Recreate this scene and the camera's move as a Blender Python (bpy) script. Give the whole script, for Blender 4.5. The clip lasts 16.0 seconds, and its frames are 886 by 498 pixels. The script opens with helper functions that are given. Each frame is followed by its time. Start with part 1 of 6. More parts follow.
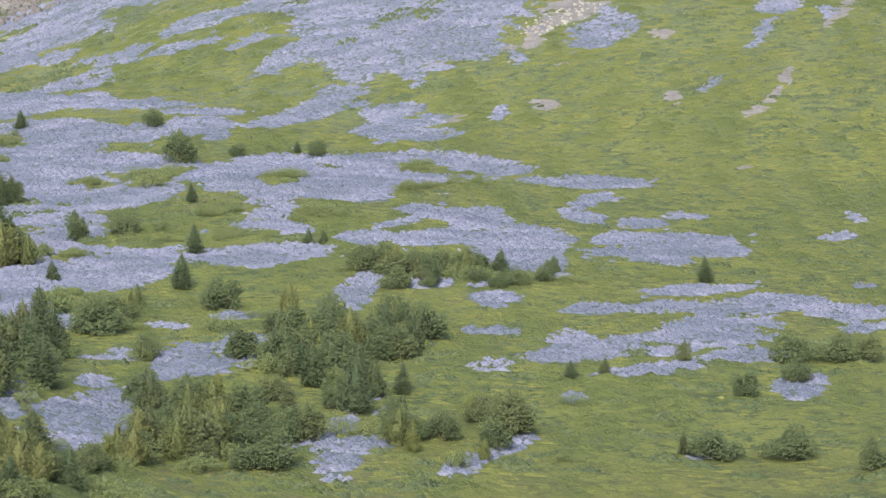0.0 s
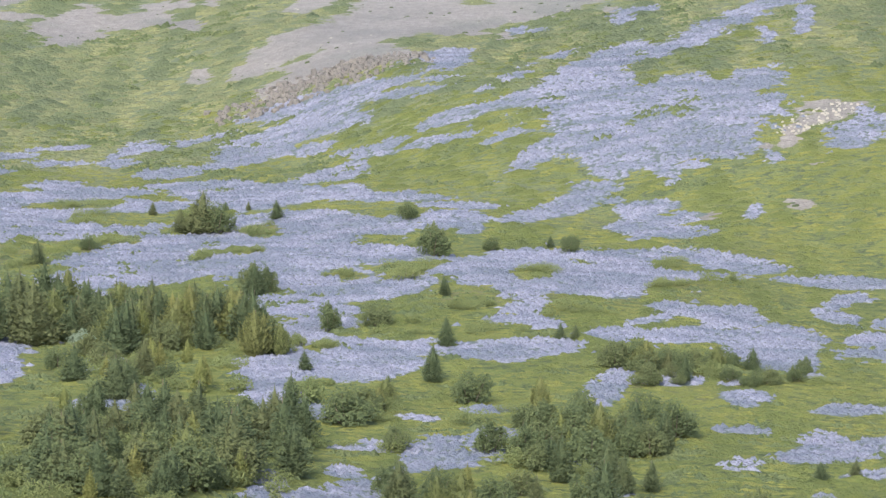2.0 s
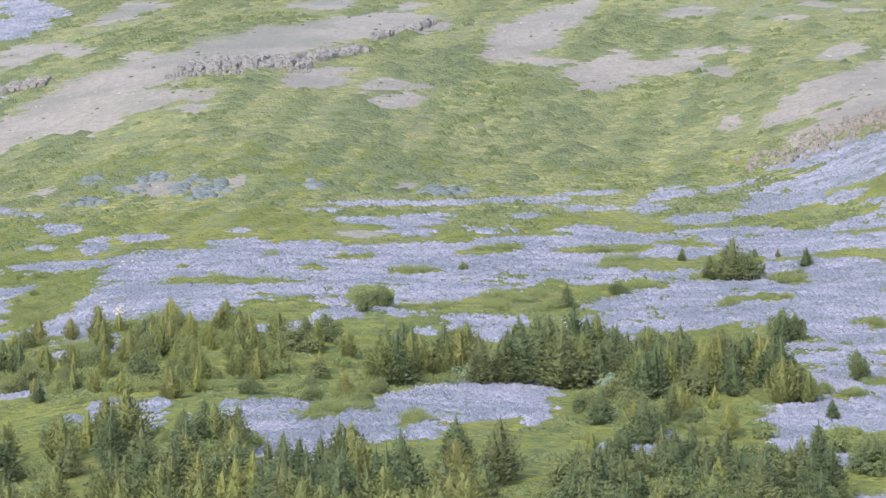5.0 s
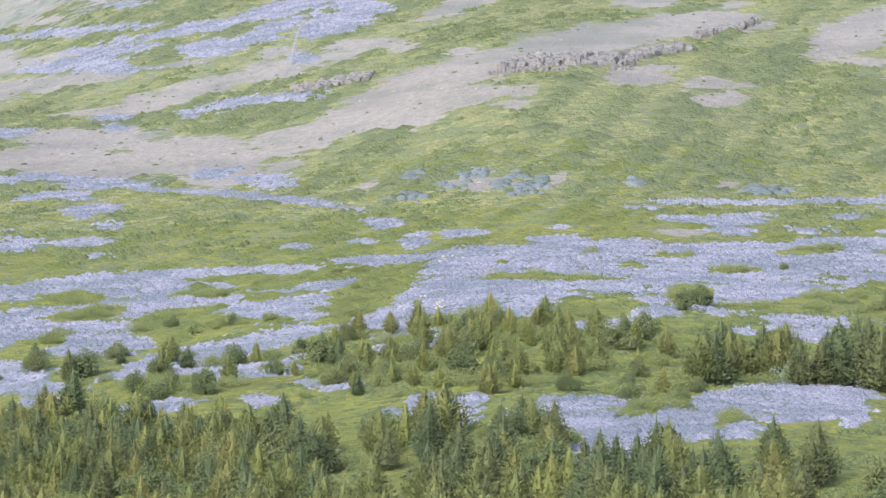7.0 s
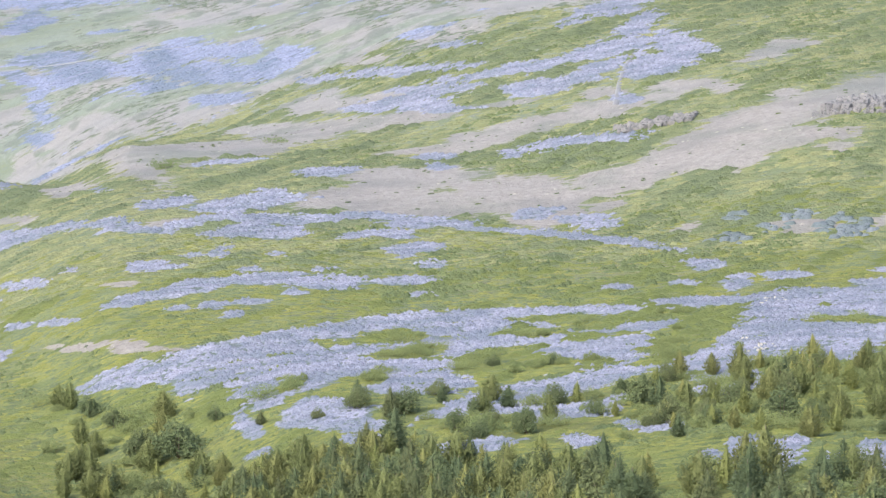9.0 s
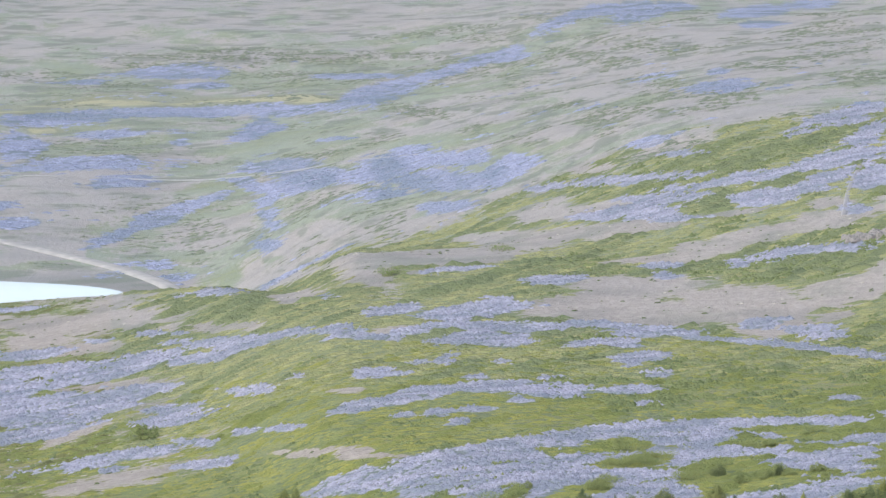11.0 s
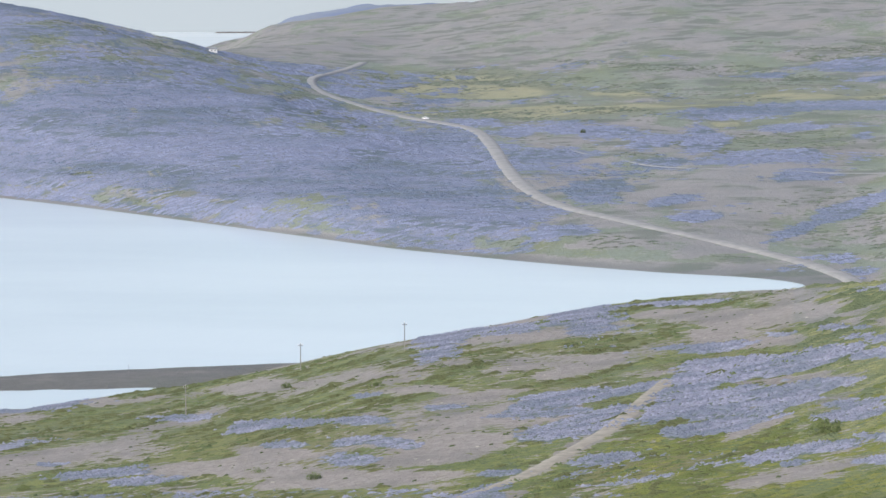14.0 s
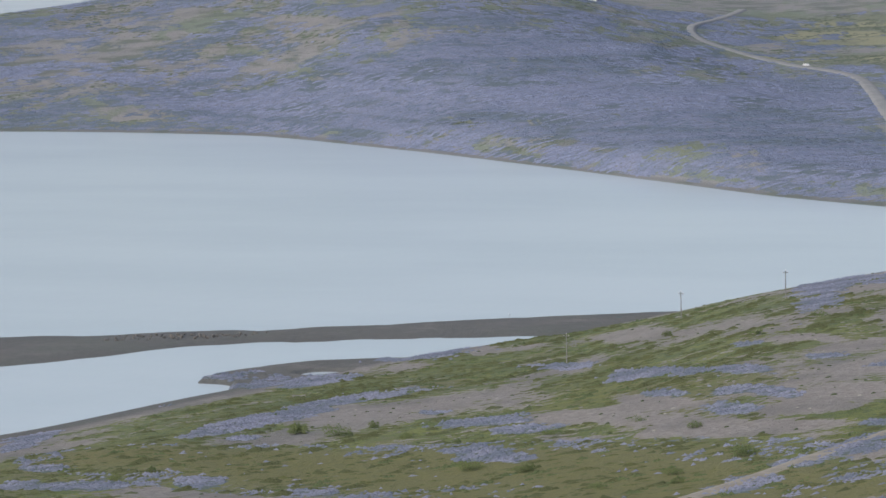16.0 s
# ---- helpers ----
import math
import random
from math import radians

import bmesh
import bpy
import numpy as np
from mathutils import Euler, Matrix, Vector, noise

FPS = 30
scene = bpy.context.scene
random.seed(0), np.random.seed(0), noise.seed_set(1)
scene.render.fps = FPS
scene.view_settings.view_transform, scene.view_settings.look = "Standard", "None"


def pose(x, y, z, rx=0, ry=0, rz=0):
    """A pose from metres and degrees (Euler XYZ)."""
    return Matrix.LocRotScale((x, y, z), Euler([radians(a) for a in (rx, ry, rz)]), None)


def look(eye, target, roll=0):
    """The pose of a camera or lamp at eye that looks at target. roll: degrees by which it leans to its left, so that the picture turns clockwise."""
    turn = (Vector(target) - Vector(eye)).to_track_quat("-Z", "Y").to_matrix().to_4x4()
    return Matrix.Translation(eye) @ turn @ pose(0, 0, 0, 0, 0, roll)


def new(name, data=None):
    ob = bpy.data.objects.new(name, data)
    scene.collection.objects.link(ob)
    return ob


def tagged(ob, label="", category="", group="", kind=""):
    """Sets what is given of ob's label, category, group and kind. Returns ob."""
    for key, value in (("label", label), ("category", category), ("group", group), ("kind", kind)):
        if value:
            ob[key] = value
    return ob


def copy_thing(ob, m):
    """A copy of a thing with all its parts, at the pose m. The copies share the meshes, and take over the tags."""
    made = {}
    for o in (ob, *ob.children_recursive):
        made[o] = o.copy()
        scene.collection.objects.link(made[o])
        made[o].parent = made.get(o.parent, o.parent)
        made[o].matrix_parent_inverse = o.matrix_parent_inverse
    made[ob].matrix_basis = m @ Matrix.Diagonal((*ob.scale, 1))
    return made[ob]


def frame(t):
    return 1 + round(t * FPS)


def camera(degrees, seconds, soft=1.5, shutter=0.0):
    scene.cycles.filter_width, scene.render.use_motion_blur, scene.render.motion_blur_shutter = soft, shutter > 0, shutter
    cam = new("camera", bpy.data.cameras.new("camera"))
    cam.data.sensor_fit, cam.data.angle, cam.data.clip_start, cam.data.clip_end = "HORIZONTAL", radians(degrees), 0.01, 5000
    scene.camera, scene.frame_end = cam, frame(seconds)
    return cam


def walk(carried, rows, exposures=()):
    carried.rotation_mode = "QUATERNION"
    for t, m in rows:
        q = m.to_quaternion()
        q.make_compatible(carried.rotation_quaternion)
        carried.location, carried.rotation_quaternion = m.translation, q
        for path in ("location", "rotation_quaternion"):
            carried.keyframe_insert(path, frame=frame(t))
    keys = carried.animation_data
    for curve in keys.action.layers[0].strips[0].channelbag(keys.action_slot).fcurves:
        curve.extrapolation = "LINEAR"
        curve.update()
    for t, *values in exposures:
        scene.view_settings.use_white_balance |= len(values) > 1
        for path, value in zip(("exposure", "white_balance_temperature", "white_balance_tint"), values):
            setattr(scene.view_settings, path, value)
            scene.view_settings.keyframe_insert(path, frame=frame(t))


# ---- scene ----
EYE = (0.0, 0.0, 113.0)  # hilltop viewpoint, 113 m above the lagoon


def aim(bearing, tilt, lean):
    """Pose at the viewpoint: bearing right of north, tilt above level, lean to the left."""
    b, e = radians(bearing), radians(tilt)
    way = Vector((math.sin(b) * math.cos(e), math.cos(b) * math.cos(e), math.sin(e)))
    return look(EYE, Vector(EYE) + 500 * way, lean)


# seconds, bearing, tilt, lean of the hand-held pan
PAN = [
    (0.0, 21.644, -9.189, -0.278),
    (0.5, 20.609, -8.934, 0.420),
    (1.0, 19.421, -8.335, 0.361),
    (1.5, 18.626, -7.781, 0.308),
    (2.0, 17.595, -7.671, 0.222),
    (2.5, 16.444, -6.676, 0.272),
    (3.0, 14.720, -6.568, 0.322),
    (3.5, 13.157, -6.540, 0.167),
    (4.0, 11.645, -6.383, 0.057),
    (4.5, 10.529, -6.391, -0.009),
    (5.0, 9.140, -6.955, -0.050),
    (5.2, 8.519, -7.010, -0.099),
    (7.3, 3.647, -7.037, 0.311),
    (7.5, 3.452, -7.146, 0.333),
    (8.0, 2.584, -7.739, 0.294),
    (8.5, 0.905, -6.726, 0.132),
    (8.7, -0.056, -6.566, 0.135),
    (10.8, -3.850, -4.801, 0.320),
    (11.0, -4.734, -4.686, 0.279),
    (11.5, -6.878, -4.534, 0.175),
    (12.0, -8.564, -5.140, 0.058),
    (12.5, -9.478, -5.574, 0.006),
    (13.0, -10.913, -5.053, -0.061),
    (13.5, -12.733, -4.682, -0.184),
    (14.0, -15.578, -4.784, -0.378),
    (14.5, -18.207, -5.942, -0.484),
    (15.0, -19.517, -5.786, -0.777),
    (15.5, -20.267, -5.446, -0.894),
    (16.0, -21.644, -5.523, -1.154),
]
cam = camera(14.0, 16.0, soft=1.5, shutter=0.0)
walk(cam, [(t, aim(b, e, r)) for t, b, e, r in PAN],
     exposures=[(0.0, 0.94), (1.5, 1.03), (3.0, 1.12), (4.5, 1.17), (7.5, 1.25), (8.0, 1.22), (8.5, 1.29), (11.0, 0.97), (11.5, 0.93), (13.0, 0.79), (13.5, 0.73), (14.0, 0.58), (14.5, 0.36), (15.0, 0.21), (16.0, 0.02)])

# ---- world and sun: bright overcast afternoon ----
world = bpy.data.worlds.new("sky")
scene.world = world
world.use_nodes = True
wn, wl = world.node_tree.nodes, world.node_tree.links
wn.clear()
sky = wn.new("ShaderNodeTexSky")
sky.sky_type = "NISHITA"
sky.sun_disc = False
sky.sun_elevation, sky.sun_rotation = radians(38), radians(215)
sky.air_density, sky.dust_density, sky.ozone_density = 1.0, 3.0, 1.0
back = wn.new("ShaderNodeBackground")
back.inputs["Strength"].default_value = 0.15
out = wn.new("ShaderNodeOutputWorld")
wl.new(sky.outputs["Color"], back.inputs["Color"])
wl.new(back.outputs["Background"], out.inputs["Surface"])
sun_data = bpy.data.lights.new("sun", "SUN")
sun_data.energy, sun_data.angle, sun_data.color = 1.5, radians(14), (1.0, 0.98, 0.94)
sun = new("sun", sun_data)
sun.matrix_world = look((0, 0, 0), (math.sin(radians(215)) * -math.cos(radians(38)),
                                     -math.cos(radians(215)) * math.cos(radians(38)), -math.sin(radians(38))))

# ---- materials ----


class Nodes:
    """Short hand for building a node material."""

    def __init__(self, name):
        self.mat = bpy.data.materials.new(name)
        self.mat.use_nodes = True
        self.tree = self.mat.node_tree
        self.bsdf = self.tree.nodes["Principled BSDF"]
        self.bsdf.inputs["Specular IOR Level"].default_value = 0.2

    def link(self, a, b):
        self.tree.links.new(a, b)

    def put(self, socket, value):
        if hasattr(value, "is_linked"):
            self.link(value, socket)
        else:
            socket.default_value = value

    def noise(self, size, detail=3, coord=None, stretch=(1, 1, 1), rough=0.55):
        """Noise with features of about the given size in metres."""
        if coord is None:
            coord = self.tree.nodes.new("ShaderNodeNewGeometry").outputs["Position"]
        m = self.tree.nodes.new("ShaderNodeMapping")
        m.inputs["Scale"].default_value = [s / size for s in stretch]
        self.link(coord, m.inputs["Vector"])
        n = self.tree.nodes.new("ShaderNodeTexNoise")
        n.inputs["Scale"].default_value, n.inputs["Detail"].default_value, n.inputs["Roughness"].default_value = 1, detail, rough
        self.link(m.outputs["Vector"], n.inputs["Vector"])
        return n.outputs["Fac"]

    def math(self, op, a, b=0.0, c=0.0):
        n = self.tree.nodes.new("ShaderNodeMath")
        n.operation = op
        for s, v in zip(n.inputs, (a, b, c)):
            self.put(s, v)
        return n.outputs[0]

    def step(self, value, low, high):
        n = self.tree.nodes.new("ShaderNodeMapRange")
        n.interpolation_type = "SMOOTHSTEP"
        self.put(n.inputs["Value"], value)
        n.inputs["From Min"].default_value, n.inputs["From Max"].default_value = low, high
        return n.outputs["Result"]

    def mix(self, fac, a, b):
        n = self.tree.nodes.new("ShaderNodeMix")
        n.data_type = "RGBA"
        for s, v in zip((n.inputs[0], n.inputs[6], n.inputs[7]), (fac, a, b)):
            self.put(s, (*v, 1) if isinstance(v, tuple) and len(v) == 3 else v)
        return n.outputs[2]

    def attribute(self, name):
        n = self.tree.nodes.new("ShaderNodeAttribute")
        n.attribute_name = name
        s = self.tree.nodes.new("ShaderNodeSeparateColor")
        self.link(n.outputs["Color"], s.inputs["Color"])
        return [*s.outputs, n.outputs["Alpha"]]

    def random(self):
        return self.tree.nodes.new("ShaderNodeObjectInfo").outputs["Random"]

    def island(self):
        return self.tree.nodes.new("ShaderNodeNewGeometry").outputs["Random Per Island"]

    def done(self, colour, roughness=0.9, bump=None, height=0.3, metallic=0.0):
        self.put(self.bsdf.inputs["Base Color"], (*colour, 1) if isinstance(colour, tuple) else colour)
        self.put(self.bsdf.inputs["Roughness"], roughness)
        self.bsdf.inputs["Metallic"].default_value = metallic
        if bump is not None:
            n = self.tree.nodes.new("ShaderNodeBump")
            n.inputs["Strength"].default_value, n.inputs["Distance"].default_value = 1.0, height
            self.link(bump, n.inputs["Height"])
            self.link(n.outputs["Normal"], self.bsdf.inputs["Normal"])
        return self.mat


LEAF_LIGHT, LEAF_MID, LEAF_DARK = (0.178, 0.196, 0.052), (0.118, 0.142, 0.042), (0.064, 0.088, 0.038)
LUPIN_LIGHT, LUPIN_MID, LUPIN_LEAF = (0.300, 0.306, 0.402), (0.168, 0.190, 0.246), (0.120, 0.146, 0.135)


def ground_material():
    k = Nodes("valley_ground")
    cover = k.attribute("cover")
    along = (1, 1, 1)
    big, mid, small, fine = k.noise(60), k.noise(9, 5, stretch=along), k.noise(1.8, 5, stretch=along), k.noise(0.5, 4, stretch=along)
    green = k.mix(k.step(mid, 0.35, 0.65), LEAF_MID, LEAF_LIGHT)
    green = k.mix(k.step(k.math("ADD", k.math("MULTIPLY", small, 0.6), k.math("MULTIPLY", fine, 0.4)), 0.48, 0.60), green, LEAF_DARK)
    green = k.mix(k.math("MULTIPLY", k.step(big, 0.45, 0.7), 0.5), green, (0.15, 0.14, 0.05))
    dry_at = k.step(k.math("ADD", cover[2], k.math("MULTIPLY", k.math("SUBTRACT", small, 0.5), 0.6)), 0.45, 0.62)
    green = k.mix(k.math("MULTIPLY", dry_at, 0.8), green, k.mix(mid, (0.190, 0.172, 0.085), (0.142, 0.140, 0.062)))
    grass = k.step(cover[2], 0.78, 0.92)  # sunny hay meadow
    # distance haze painted on: greens turn pale and grey as cover[3] rises
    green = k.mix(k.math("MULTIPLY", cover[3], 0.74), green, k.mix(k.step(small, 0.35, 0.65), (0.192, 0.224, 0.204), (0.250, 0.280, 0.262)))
    green = k.mix(grass, green, k.mix(mid, (0.245, 0.245, 0.150), (0.310, 0.302, 0.215)))
    stones = k.mix(k.step(small, 0.35, 0.7), (0.235, 0.213, 0.192), (0.300, 0.273, 0.247))
    stones = k.mix(k.math("MULTIPLY", k.step(k.noise(22, 4), 0.42, 0.66), 0.7), stones, (0.170, 0.160, 0.150))
    stones = k.mix(k.step(fine, 0.58, 0.70), stones, (0.15, 0.142, 0.125))
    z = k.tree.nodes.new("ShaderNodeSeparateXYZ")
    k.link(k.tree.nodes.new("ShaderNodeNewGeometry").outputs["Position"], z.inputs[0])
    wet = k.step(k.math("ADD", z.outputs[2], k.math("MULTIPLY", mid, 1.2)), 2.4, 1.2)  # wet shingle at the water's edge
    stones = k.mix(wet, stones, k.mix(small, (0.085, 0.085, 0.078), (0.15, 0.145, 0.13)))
    stones = k.mix(k.math("MULTIPLY", cover[3], 0.55), stones, (0.248, 0.258, 0.264))  # distance haze painted over the stones
    wobble = k.math("ADD", k.math("MULTIPLY", k.math("SUBTRACT", mid, 0.5), 0.8), k.math("MULTIPLY", k.math("SUBTRACT", small, 0.5), 0.9))
    bare_at = k.step(k.math("ADD", cover[1], wobble), 0.5, 0.58)
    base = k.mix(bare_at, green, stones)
    scrub = k.step(k.math("ADD", k.math("MULTIPLY", k.noise(9, 4, stretch=(0.3, 0.3, 2.5)), 0.75), k.math("MULTIPLY", k.noise(50, 2), 0.25)), 0.51, 0.60)
    base = k.mix(k.math("MULTIPLY", scrub, k.math("MULTIPLY", cover[3], 0.8)), base, (0.135, 0.155, 0.130))
    # far lupins a lighter blue: haze mixed into both colours
    blue = k.mix(k.step(mid, 0.35, 0.65), (0.175, 0.205, 0.300), (0.225, 0.242, 0.340))
    streak = k.math("ADD", k.math("MULTIPLY", k.noise(15, 4, stretch=(0.3, 0.3, 4)), 0.7), k.math("MULTIPLY", k.noise(60, 2, stretch=(0.5, 1, 3)), 0.3))
    blue = k.mix(k.math("MULTIPLY", k.step(streak, 0.46, 0.58), 0.75), blue, (0.100, 0.130, 0.140))
    blue = k.mix(k.step(k.math("ADD", k.math("MULTIPLY", small, 0.5), k.math("MULTIPLY", fine, 0.5)), 0.50, 0.62), blue, LUPIN_LEAF)
    blue = k.mix(k.step(cover[3], 0.25, 0.6), k.mix(k.step(mid, 0.4, 0.7), LUPIN_LEAF, (0.135, 0.158, 0.165)), blue)  # leaves show between near plants
    blue_at = k.step(k.math("ADD", cover[0], k.math("MULTIPLY", wobble, 0.8)), 0.5, 0.57)
    colour = k.mix(blue_at, base, blue)
    height = k.math("ADD", small, k.math("MULTIPLY", fine, 0.4))
    return k.done(colour, 0.95, height, 0.5)


def water_material():
    k = Nodes("lagoon_water")
    k.bsdf.inputs["Specular IOR Level"].default_value = 0.5
    k.bsdf.inputs["IOR"].default_value = 1.33
    ripple = k.noise(6, 3, stretch=(1, 0.3, 1))
    # pale base and soft streaks carry the sky's reflection in the colour
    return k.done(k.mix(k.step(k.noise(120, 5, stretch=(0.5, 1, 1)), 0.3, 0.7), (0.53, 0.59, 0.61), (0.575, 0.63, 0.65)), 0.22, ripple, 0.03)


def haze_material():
    k = Nodes("glowing_haze")
    # emission stands in for the bright far water and hides the dark horizon
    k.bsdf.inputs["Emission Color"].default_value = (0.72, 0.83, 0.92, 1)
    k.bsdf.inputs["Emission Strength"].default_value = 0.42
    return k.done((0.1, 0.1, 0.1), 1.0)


GROUND, WATER, HAZE = ground_material(), water_material(), haze_material()

# ---- lie of the land: break lines across the valley, by bearing ----
BEARING = [-30, -25, -22.5, -20, -18.2, -16, -12, -9, -6, 0, 6, 12, 18, 24, 30]
LINES = [  # distance from the viewpoint, height above the lagoon, one pair of rows per line
    ([0] * 15, [111.2] * 15),                                                       # viewpoint hill
    ([40] * 15, [95.5] * 15),
    ([560, 580, 565, 540, 532, 520, 480, 450, 400, 270, 250, 260, 245, 235, 235],             # foot of the viewpoint hill
     [14, 14, 16, 20, 22.5, 26, 34, 39, 40, 57.5, 61.5, 61, 58, 57, 57.5]),
    ([680, 720, 712, 700, 710, 720, 700, 600, 500, 420, 400, 370, 350, 320, 310],             # plantation and flower fields
     [7, 8, 10.5, 14, 17.5, 22, 27.6, 36, 46, 49.5, 54.6, 55, 56.3, 55.4, 55]),
    ([765, 832, 872, 900, 902, 900, 930, 850, 640, 600, 560, 580, 490, 430, 400],             # near shore, then the hills' foot
     [0.3, 0.7, 1.5, 3.0, 7.6, 14.8, 21.8, 33.4, 45.7, 47.8, 51.3, 50.3, 53.9, 53, 52.5]),
    ([830, 872, 915, 950, 968, 990, 1060, 1060, 800, 690, 690, 690, 590, 530, 510],           # lagoon bed, then the first brow
     [-2.5, -2.5, -2.5, -2.5, -2.5, -2.5, -2.0, 0.9, 45, 50, 64, 60, 64, 64.8, 64.8]),
    ([1845, 1765, 1642, 1510, 1422, 1330, 1228, 1180, 1050, 850, 800, 760, 650, 600, 590],      # far shore, then the terraces
     [-0.8, -0.8, -0.8, -0.8, -0.8, -0.8, -0.8, 0.6, 28, 57, 67, 68, 64, 69, 68.6]),
    ([1900, 1815, 1700, 1575, 1490, 1400, 1330, 1400, 1400, 1050, 920, 860, 760, 720, 720],     # far bank
     [5, 6, 8, 10, 10, 9, 7.5, 10, 30.5, 65, 73, 75.5, 73, 72.7, 73]),
    ([2300, 2350, 2350, 2300, 2260, 2200, 2000, 2000, 2000, 1500, 1300, 1200, 1100, 1100, 1100],  # meadow and upper slopes
     [44, 62, 76, 56, 38, 24.6, 25.7, 29, 38, 67, 79, 81.6, 82, 82, 82]),
    ([3000, 3000, 3000, 3150, 3300, 3400, 3000, 2900, 2800, 2300, 2300, 2300, 2300, 2300, 2300],  # fjord, headland and mountain foot
     [-3, -3, -3, -3, 40, 57, 75, 76, 76, 81, 93, 93, 93, 93, 93]),
    ([4950] * 15, [-3, -3, -3, -3, -3, -3, 90, 100, 110, 110, 110, 110, 110, 110, 110]),
]


def spline(xs, ys, q):
    """Cubic through the knots, kept from overshooting; ys may hold many columns."""
    xs, ys, q = np.asarray(xs, float), np.asarray(ys, float), np.asarray(q, float)
    h = np.diff(xs)
    d = np.diff(ys) / h
    m = np.zeros_like(ys)
    m[1:-1] = np.where(d[:-1] * d[1:] > 0, 2 * d[:-1] * d[1:] / np.where(d[:-1] + d[1:] == 0, 1, d[:-1] + d[1:]), 0)
    i = np.clip(np.searchsorted(xs, q) - 1, 0, len(xs) - 2)
    u = np.clip((q - xs[i]) / h[i], 0, 1)
    return (ys[i] * (1 + 2 * u) * (1 - u) ** 2 + ys[i + 1] * u * u * (3 - 2 * u)
            + h[i] * (m[i] * u * (1 - u) ** 2 - m[i + 1] * u * u * (1 - u)))


def hashed(ix, iy, seed):
    h = (ix.astype(np.int64) * 374761393 + iy.astype(np.int64) * 668265263 + seed * 982451653) & 0x7FFFFFFF
    h = ((h ^ (h >> 13)) * 1274126177) & 0x7FFFFFFF
    return ((h ^ (h >> 16)) & 0xFFFF) / 65535.0


def grain(x, y, size, seed=0):
    """Smooth noise from -1 to 1, of the given size in metres."""
    x, y = np.asarray(x, float) / size, np.asarray(y, float) / size
    ix, iy = np.floor(x), np.floor(y)
    u, v = x - ix, y - iy
    u, v = u * u * (3 - 2 * u), v * v * (3 - 2 * v)
    a, b = hashed(ix, iy, seed), hashed(ix + 1, iy, seed)
    c, d = hashed(ix, iy + 1, seed), hashed(ix + 1, iy + 1, seed)
    return 2 * (a + (b - a) * u + (c - a) * v + (a - b - c + d) * u * v) - 1


def rough(x, y, size, seed=0, octaves=3):
    return sum(grain(x, y, size / 2 ** k, seed + 17 * k) * 0.5 ** k for k in range(octaves)) / 1.6


def stations(bearing):
    """Distance and height of every break line at these bearings: two arrays, points by lines."""
    b = np.asarray(bearing, float)
    q = np.clip(b, -30, 30)
    ds = np.stack([spline(BEARING, row[0], q) for row in LINES], -1)
    zs = np.stack([spline(BEARING, row[1], q) for row in LINES], -1)
    away = np.clip((np.abs(b) - 32) / 60, 0, 1)[..., None]  # behind the viewpoint the hill runs on
    return ds * (1 - away) + away * np.linspace(0, 4950, ds.shape[-1]), zs * (1 - away) + away * 105


def profile(ds, zs, r):
    """Height at distance r between the break lines of each point."""
    h = np.diff(ds, axis=-1)
    d = np.diff(zs, axis=-1) / h
    m = np.zeros_like(zs)
    s = d[..., :-1] + d[..., 1:]
    m[..., 1:-1] = np.where(d[..., :-1] * d[..., 1:] > 0, 2 * d[..., :-1] * d[..., 1:] / np.where(s == 0, 1, s), 0)
    m[..., 1] = d[..., 1]
    i = np.clip((r[..., None] >= ds).sum(-1) - 1, 0, ds.shape[-1] - 2)[..., None]
    take = lambda v: np.take_along_axis(v, i, -1)[..., 0]
    d0, z0, z1, hh, m0, m1 = take(ds), take(zs), np.take_along_axis(zs, i + 1, -1)[..., 0], take(h), take(m), np.take_along_axis(m, i + 1, -1)[..., 0]
    u = np.clip((r - d0) / hh, 0, 1)
    return z0 * (1 + 2 * u) * (1 - u) ** 2 + z1 * u * u * (3 - 2 * u) + hh * (m0 * u * (1 - u) ** 2 - m1 * u * u * (1 - u))


ROAD_LINE = [(-720, 2380), (-705, 2299), (-690, 2206), (-678, 2137), (-656, 2060), (-628, 1992), (-595, 1952), (-530, 1867), (-486, 1800), (-446, 1688),
             (-404, 1555), (-364, 1441), (-331, 1372), (-303, 1339), (-273, 1299), (-248, 1280), (-223, 1257), (-201, 1220), (-188, 1191), (-180, 1150)]


def off_road(x, y):
    """0 on the road's line, 1 well away from it."""
    shape = np.shape(x)
    x, y = np.ravel(x), np.ravel(y)
    d = np.full(x.shape, 99.0)
    near = (x > -800) & (x < -120) & (y > 1120) & (y < 2420)
    px, py = x[near], y[near]
    best = np.full(px.shape, 99.0)
    for (ax, ay), (bx, by) in zip(ROAD_LINE, ROAD_LINE[1:]):
        t = np.clip(((px - ax) * (bx - ax) + (py - ay) * (by - ay)) / ((bx - ax) ** 2 + (by - ay) ** 2), 0, 1)
        best = np.minimum(best, np.hypot(px - ax - t * (bx - ax), py - ay - t * (by - ay)))
    d[near] = best
    return np.clip((d - 8) / 45, 0, 1).reshape(shape)


